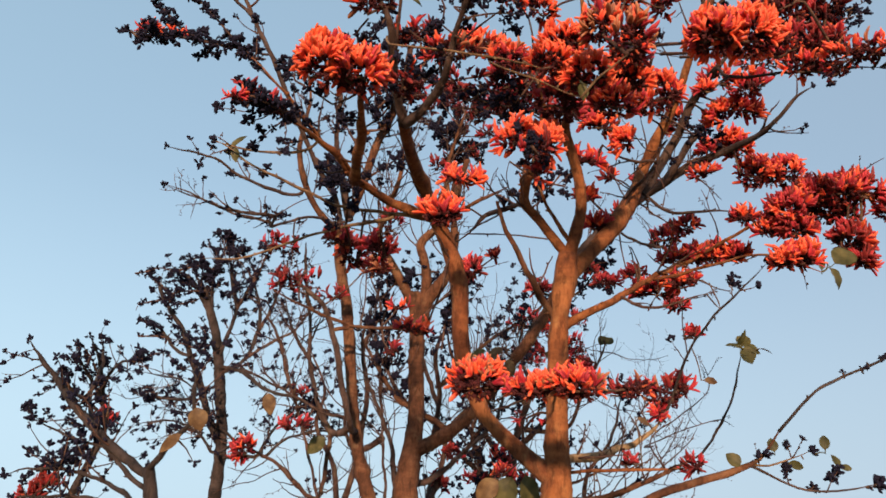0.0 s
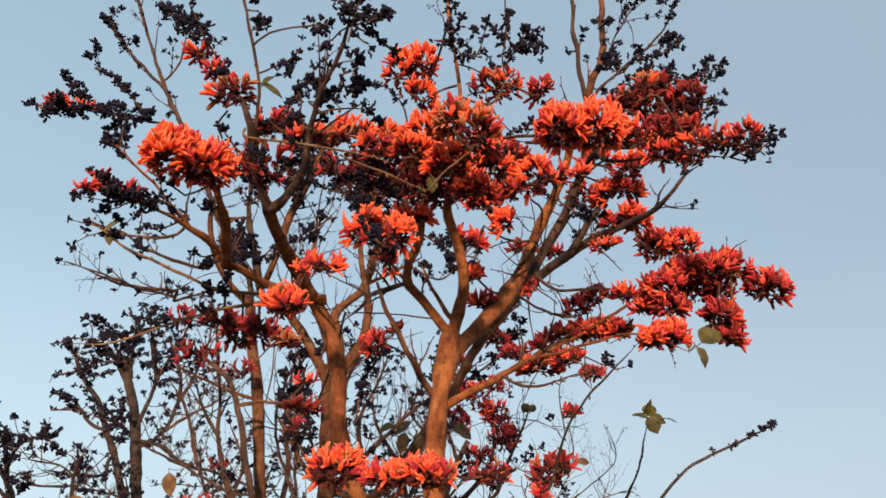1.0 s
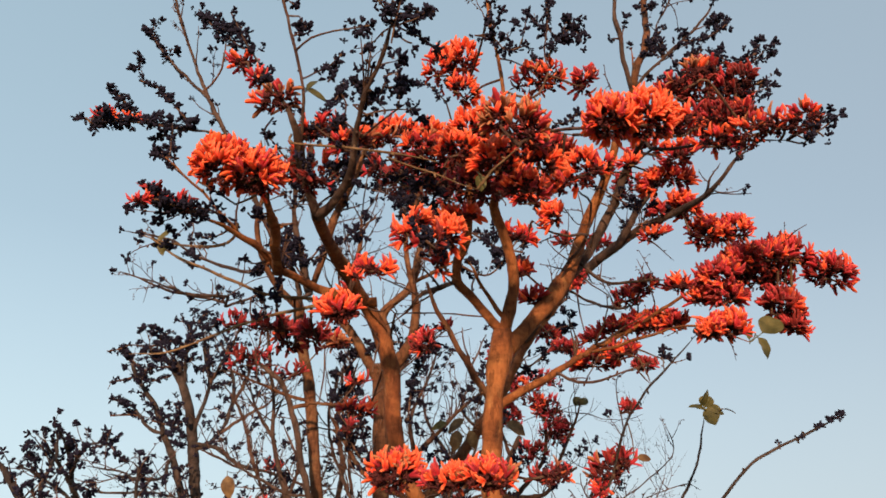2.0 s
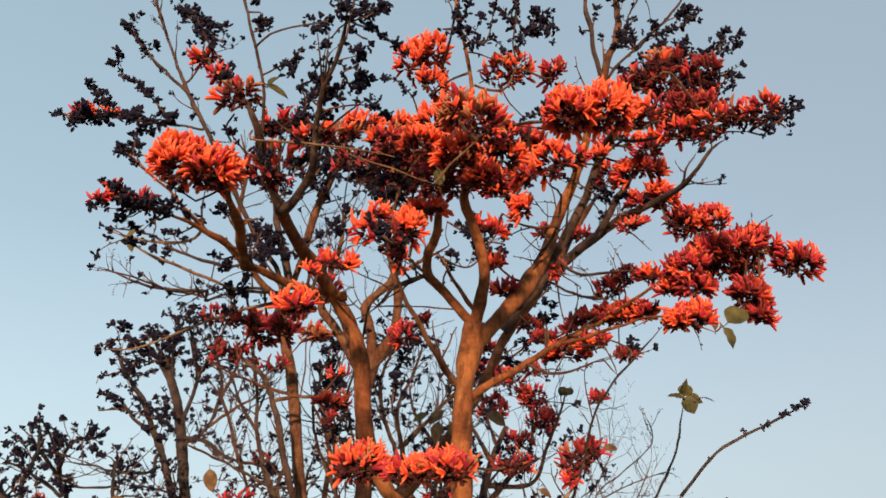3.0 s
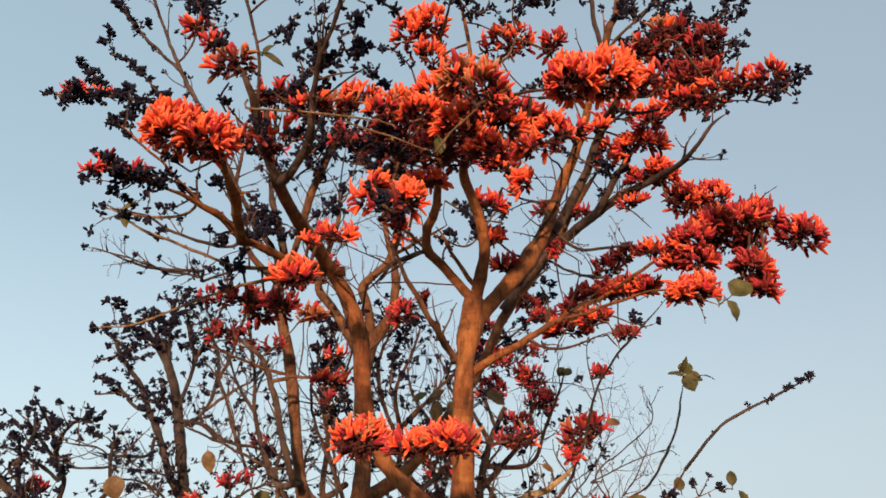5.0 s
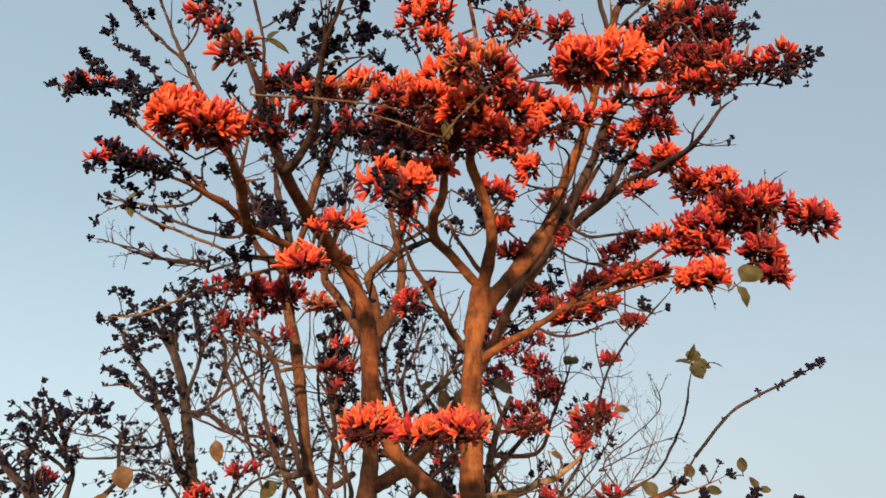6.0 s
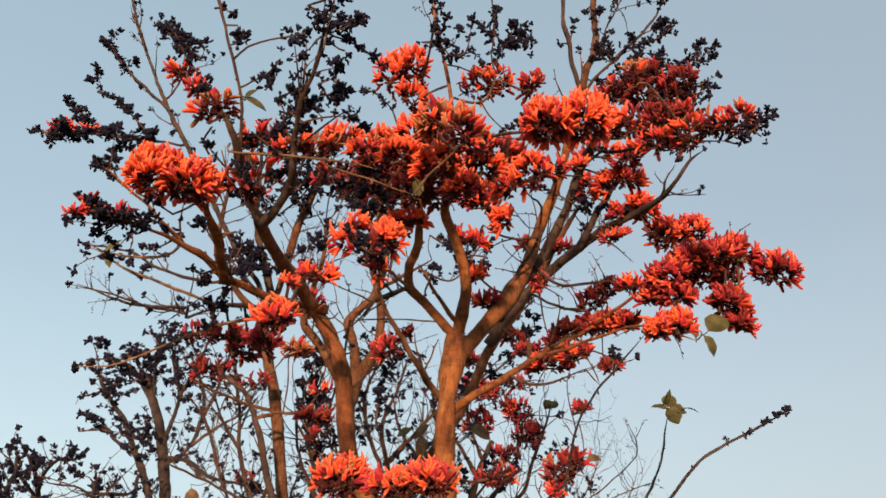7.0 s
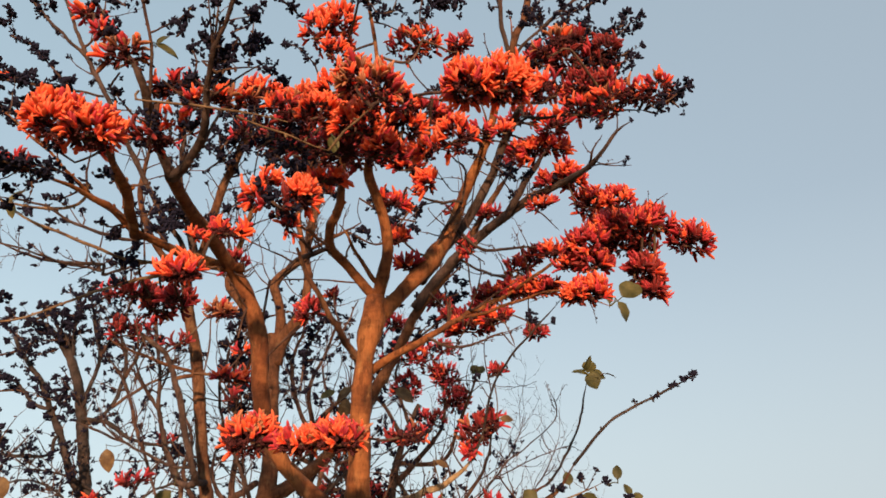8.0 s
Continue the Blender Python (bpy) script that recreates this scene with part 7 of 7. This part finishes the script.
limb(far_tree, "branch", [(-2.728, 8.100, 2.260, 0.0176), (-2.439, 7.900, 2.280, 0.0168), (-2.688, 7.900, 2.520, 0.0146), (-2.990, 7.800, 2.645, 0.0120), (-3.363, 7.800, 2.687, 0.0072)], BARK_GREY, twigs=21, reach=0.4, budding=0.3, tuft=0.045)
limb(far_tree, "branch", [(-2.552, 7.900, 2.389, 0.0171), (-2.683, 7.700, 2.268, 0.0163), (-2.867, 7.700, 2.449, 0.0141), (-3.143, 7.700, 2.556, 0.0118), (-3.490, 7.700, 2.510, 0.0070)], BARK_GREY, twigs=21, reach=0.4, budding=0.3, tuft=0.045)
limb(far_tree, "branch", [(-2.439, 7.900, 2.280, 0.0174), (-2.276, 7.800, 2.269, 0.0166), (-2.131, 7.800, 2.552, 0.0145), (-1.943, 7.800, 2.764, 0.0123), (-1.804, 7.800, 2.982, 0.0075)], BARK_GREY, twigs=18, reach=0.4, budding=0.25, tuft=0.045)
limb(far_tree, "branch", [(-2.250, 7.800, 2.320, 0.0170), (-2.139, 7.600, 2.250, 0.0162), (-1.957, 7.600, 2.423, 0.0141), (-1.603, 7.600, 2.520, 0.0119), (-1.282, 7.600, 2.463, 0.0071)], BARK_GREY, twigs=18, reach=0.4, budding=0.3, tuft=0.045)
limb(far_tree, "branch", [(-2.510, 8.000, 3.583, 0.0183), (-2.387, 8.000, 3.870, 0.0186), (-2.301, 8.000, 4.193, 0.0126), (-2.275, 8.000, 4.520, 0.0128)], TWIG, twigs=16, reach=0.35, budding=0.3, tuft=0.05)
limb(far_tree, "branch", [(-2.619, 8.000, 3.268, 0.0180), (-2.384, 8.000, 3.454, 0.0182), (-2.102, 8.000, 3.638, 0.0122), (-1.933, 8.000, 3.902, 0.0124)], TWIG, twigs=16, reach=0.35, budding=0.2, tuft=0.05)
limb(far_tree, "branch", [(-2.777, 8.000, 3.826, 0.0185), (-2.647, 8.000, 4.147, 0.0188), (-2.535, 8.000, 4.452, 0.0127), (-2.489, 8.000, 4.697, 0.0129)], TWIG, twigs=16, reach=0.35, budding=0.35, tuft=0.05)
spray(far_tree, [(-3.872, 8.000, 3.844, 0.0109), (-3.692, 8.000, 3.886, 0.0109), (-3.522, 8.000, 3.922, 0.0110)], tuft=0.06, dense=0.8, width=0.03, shoots=0, stem=(-3.885, 8.000, 3.766))
spray(far_tree, [(-3.615, 8.000, 3.607, 0.0108), (-3.811, 8.000, 3.672, 0.0108)], tuft=0.06, dense=0.8, width=0.03, shoots=0, stem=(-3.622, 8.000, 3.592))
spray(far_tree, [(-3.402, 8.000, 3.419, 0.0107), (-3.535, 8.000, 3.488, 0.0107), (-3.797, 8.000, 3.479, 0.0107)], tuft=0.055, dense=0.5, width=0.02, shoots=0, stem=(-3.364, 8.000, 3.439))
spray(far_tree, [(-3.485, 8.000, 3.967, 0.0110), (-3.645, 8.000, 4.066, 0.0110), (-3.806, 8.000, 4.200, 0.0111)], tuft=0.06, dense=1, width=0.05, shoots=0, stem=(-3.391, 7.905, 4.079))
spray(far_tree, [(-3.228, 8.000, 3.918, 0.0110), (-3.437, 8.000, 3.857, 0.0109)], tuft=0.055, dense=0.8, width=0.03, shoots=0.1, stem=(-3.186, 7.959, 3.940))
spray(far_tree, [(-3.343, 8.000, 3.431, 0.0107), (-3.059, 8.000, 3.366, 0.0107), (-3.076, 8.000, 3.489, 0.0107)], tuft=0.06, dense=0.9, width=0.06, shoots=0.15, stem=(-3.357, 8.000, 3.445))
spray(far_tree, [(-2.759, 8.000, 3.152, 0.0105), (-2.674, 8.000, 3.193, 0.0106), (-2.547, 8.000, 3.239, 0.0106)], tuft=0.06, dense=1.2, width=0.03, shoots=0, stem=(-2.755, 8.000, 3.170))
spray(far_tree, [(-3.455, 7.900, 4.228, 0.0110), (-3.213, 7.900, 4.290, 0.0110), (-2.952, 7.900, 4.221, 0.0110)], tuft=0.06, dense=0.9, width=0.06, shoots=0.2, stem=(-3.497, 7.900, 4.193))
spray(far_tree, [(-2.823, 8.000, 3.926, 0.0109), (-2.643, 8.000, 3.988, 0.0110), (-2.451, 8.000, 3.953, 0.0110)], tuft=0.06, dense=0.7, width=0.05, shoots=0.2, stem=(-2.808, 8.000, 3.945))
spray(far_tree, [(-3.497, 7.900, 4.206, 0.0080), (-3.673, 7.900, 4.245, 0.0080), (-3.806, 7.900, 4.193, 0.0080), (-3.938, 7.900, 4.167, 0.0080)], tuft=0.06, dense=0.6, width=0.03, shoots=0)
spray(far_tree, [(-3.386, 7.900, 4.212, 0.0080), (-3.358, 7.900, 4.337, 0.0080), (-3.233, 7.900, 4.416, 0.0080)], tuft=0.06, dense=1.2, width=0.05, shoots=0)
spray(far_tree, [(-3.063, 8.000, 4.325, 0.0080), (-3.119, 8.000, 4.520, 0.0080), (-3.282, 8.000, 4.581, 0.0080)], tuft=0.06, dense=0.9, width=0.03, shoots=0)
spray(far_tree, [(-2.937, 7.900, 4.456, 0.0080), (-2.971, 7.900, 4.557, 0.0080), (-2.857, 7.900, 4.645, 0.0080)], tuft=0.06, dense=1.4, width=0.05, shoots=0)
spray(far_tree, [(-3.122, 7.900, 4.000, 0.0080), (-3.347, 7.900, 3.987, 0.0080), (-3.510, 7.900, 3.936, 0.0080)], tuft=0.06, dense=0.9, width=0.04, shoots=0.1)
spray(far_tree, [(-2.998, 8.000, 3.315, 0.0080), (-3.083, 8.000, 3.357, 0.0080), (-3.151, 8.000, 3.406, 0.0080)], tuft=0.06, dense=2.0, width=0.05, shoots=0)

# the back tree
back_tree = thing("flame_tree", (-0.2, 8.0, 0.0), "thin twiggy flame tree with small dark-red flower clusters", "tree", "flame trees")
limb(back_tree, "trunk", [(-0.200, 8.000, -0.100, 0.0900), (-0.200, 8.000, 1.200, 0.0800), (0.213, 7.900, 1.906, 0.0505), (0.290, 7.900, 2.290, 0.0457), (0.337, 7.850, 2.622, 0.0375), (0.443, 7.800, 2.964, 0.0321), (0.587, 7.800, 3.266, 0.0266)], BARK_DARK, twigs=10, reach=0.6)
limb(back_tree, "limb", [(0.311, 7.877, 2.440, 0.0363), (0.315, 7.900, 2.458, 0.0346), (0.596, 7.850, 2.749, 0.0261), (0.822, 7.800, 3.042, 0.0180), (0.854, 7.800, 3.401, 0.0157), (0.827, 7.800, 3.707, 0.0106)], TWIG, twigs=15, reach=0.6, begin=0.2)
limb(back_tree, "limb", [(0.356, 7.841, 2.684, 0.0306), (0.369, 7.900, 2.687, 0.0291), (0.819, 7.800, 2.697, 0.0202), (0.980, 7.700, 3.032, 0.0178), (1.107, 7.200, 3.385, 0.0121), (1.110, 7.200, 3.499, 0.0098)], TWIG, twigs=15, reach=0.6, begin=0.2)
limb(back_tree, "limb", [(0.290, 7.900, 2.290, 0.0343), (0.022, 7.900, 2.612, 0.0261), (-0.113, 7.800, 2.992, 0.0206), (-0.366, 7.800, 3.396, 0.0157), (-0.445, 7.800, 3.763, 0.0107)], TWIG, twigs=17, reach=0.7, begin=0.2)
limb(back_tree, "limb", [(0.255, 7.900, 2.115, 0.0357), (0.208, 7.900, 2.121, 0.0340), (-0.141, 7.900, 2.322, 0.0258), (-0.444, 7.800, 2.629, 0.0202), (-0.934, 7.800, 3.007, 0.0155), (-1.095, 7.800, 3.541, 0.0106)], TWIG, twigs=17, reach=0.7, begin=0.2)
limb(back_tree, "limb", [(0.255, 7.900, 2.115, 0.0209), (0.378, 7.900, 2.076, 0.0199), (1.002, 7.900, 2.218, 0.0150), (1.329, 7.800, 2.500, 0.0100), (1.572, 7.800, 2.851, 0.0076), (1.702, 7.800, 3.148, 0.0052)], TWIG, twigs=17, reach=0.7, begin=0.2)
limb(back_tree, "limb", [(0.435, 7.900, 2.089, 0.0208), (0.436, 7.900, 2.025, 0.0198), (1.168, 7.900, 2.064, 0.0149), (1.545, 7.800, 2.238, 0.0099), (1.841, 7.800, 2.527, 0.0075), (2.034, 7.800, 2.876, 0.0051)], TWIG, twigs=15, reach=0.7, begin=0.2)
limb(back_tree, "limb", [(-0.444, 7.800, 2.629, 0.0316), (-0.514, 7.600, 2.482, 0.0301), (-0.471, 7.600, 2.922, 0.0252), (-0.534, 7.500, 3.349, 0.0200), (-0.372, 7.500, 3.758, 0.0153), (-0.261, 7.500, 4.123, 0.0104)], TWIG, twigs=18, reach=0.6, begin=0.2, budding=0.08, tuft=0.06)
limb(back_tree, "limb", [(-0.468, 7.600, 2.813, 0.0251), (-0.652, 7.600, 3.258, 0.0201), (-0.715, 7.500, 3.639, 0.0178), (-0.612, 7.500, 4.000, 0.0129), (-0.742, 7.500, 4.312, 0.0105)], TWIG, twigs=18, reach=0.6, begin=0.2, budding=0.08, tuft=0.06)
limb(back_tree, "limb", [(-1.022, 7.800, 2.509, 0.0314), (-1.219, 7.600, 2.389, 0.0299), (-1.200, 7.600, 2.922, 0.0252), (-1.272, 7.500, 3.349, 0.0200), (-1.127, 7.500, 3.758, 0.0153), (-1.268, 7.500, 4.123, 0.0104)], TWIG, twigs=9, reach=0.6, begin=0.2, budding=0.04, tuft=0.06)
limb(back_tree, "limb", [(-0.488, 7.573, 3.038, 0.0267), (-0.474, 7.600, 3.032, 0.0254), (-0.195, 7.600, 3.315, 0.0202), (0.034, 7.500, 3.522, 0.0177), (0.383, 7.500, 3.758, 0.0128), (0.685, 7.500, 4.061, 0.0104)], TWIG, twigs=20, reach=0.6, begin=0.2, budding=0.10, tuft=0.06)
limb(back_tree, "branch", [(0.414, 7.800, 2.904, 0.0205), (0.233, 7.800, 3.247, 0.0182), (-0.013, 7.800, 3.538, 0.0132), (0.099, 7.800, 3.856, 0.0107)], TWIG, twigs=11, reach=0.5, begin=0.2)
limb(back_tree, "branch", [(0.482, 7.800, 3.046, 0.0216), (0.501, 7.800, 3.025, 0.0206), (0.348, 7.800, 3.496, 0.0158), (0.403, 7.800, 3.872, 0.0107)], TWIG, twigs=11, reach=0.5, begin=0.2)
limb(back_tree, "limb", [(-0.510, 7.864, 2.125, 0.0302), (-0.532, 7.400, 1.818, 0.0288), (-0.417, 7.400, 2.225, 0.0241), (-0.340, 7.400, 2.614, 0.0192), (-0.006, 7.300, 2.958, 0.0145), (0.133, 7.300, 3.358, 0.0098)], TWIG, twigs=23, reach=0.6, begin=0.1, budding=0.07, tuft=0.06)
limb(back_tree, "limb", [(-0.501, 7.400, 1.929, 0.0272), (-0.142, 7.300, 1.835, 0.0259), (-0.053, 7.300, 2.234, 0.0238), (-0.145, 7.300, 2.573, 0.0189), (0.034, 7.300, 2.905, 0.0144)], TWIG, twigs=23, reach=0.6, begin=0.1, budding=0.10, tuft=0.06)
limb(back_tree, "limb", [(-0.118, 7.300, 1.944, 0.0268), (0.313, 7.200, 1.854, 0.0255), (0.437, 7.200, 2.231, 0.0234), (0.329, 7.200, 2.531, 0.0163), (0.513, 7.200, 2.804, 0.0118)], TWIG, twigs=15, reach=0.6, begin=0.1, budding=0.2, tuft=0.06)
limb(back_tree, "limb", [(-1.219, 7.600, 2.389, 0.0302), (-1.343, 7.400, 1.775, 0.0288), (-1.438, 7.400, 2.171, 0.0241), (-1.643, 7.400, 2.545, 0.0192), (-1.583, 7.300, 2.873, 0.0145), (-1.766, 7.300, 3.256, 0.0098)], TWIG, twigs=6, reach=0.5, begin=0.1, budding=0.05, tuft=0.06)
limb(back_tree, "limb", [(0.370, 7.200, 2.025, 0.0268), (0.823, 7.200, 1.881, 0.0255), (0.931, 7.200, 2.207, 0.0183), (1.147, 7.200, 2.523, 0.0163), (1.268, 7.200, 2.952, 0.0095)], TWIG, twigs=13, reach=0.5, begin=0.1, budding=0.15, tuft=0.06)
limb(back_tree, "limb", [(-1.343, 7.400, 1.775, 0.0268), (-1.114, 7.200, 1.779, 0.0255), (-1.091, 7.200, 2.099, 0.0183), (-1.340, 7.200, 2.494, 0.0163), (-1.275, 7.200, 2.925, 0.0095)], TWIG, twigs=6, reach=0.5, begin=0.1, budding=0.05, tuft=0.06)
cluster(back_tree, (0.462, 7.800, 3.491), 0.190, 0.142, 27, 0.9, 0, 0.6, stem=(0.361, 7.800, 3.453), red=0.95, size=1.45)
cluster(back_tree, (0.852, 7.750, 3.574), 0.142, 0.201, 29, 0.7, 70, 0.6, stem=(0.839, 7.800, 3.568), red=0.9, size=1.45)
cluster(back_tree, (0.969, 7.750, 3.320), 0.163, 0.175, 32, 0.7, -40, 0.6, stem=(0.849, 7.800, 3.336), red=0.95, size=1.45)
cluster(back_tree, (0.704, 7.800, 3.139), 0.198, 0.140, 18, 1.6, 0, 0.5, stem=(0.831, 7.800, 3.140), red=0.95, size=1.45)
cluster(back_tree, (0.378, 7.400, 3.729), 0.206, 0.138, 10, 1.4, 0, 0.4, stem=(0.352, 7.500, 3.737), red=0.8, size=1.45)
cluster(back_tree, (0.605, 7.400, 3.671), 0.206, 0.171, 13, 1.2, 0, 0.4, stem=(0.438, 7.500, 3.813), red=0.8, size=1.45)
cluster(back_tree, (-0.322, 7.400, 2.365), 0.151, 0.108, 10, 1.6, 0, 0.4, stem=(-0.389, 7.400, 2.367), red=0.95, size=1.45)
cluster(back_tree, (-0.076, 7.300, 2.152), 0.158, 0.105, 10, 1.8, 0, 0.4, red=0.95, size=1.45)
cluster(back_tree, (0.137, 7.400, 2.364), 0.140, 0.119, 10, 1.6, 0, 0.4, stem=(-0.069, 7.300, 2.296), red=0.95, size=1.45)
cluster(back_tree, (-0.442, 7.400, 2.100), 0.138, 0.106, 8, 1.8, 0, 0.4, red=0.95, size=1.45)
cluster(back_tree, (0.292, 7.300, 2.131), 0.137, 0.116, 10, 1.6, 0, 0.4, stem=(0.392, 7.200, 2.094), red=0.95, size=1.45)
cluster(back_tree, (-1.849, 7.400, 2.879), 0.111, 0.089, 5, 1.6, 0, 0.4, stem=(-1.633, 7.300, 2.978), red=0.95, size=1.45)
cluster(back_tree, (0.839, 7.400, 3.788), 0.172, 0.103, 8, 1.2, 0, 0.5, stem=(0.630, 7.500, 4.006), red=0.8, size=1.45)
leaf(back_tree, (1.134, 7.200, 3.445), (-0.25, 0.00, 0.97), (-0.13, -1.00, 0.52), 0.088, 0.088, LEAF, "olive-green leaf")
leaf(back_tree, (1.128, 7.200, 3.524), (-0.58, 0.00, -0.81), (-0.33, -1.00, 0.02), 0.100, 0.094, LEAF, "olive-green leaf", stalk=(1.110, 7.200, 3.499))
leaf(back_tree, (1.145, 7.200, 3.445), (0.53, 0.00, 0.85), (-0.28, -1.00, -0.01), 0.088, 0.083, LEAF, "olive-green leaf", stalk=(1.109, 7.200, 3.447))
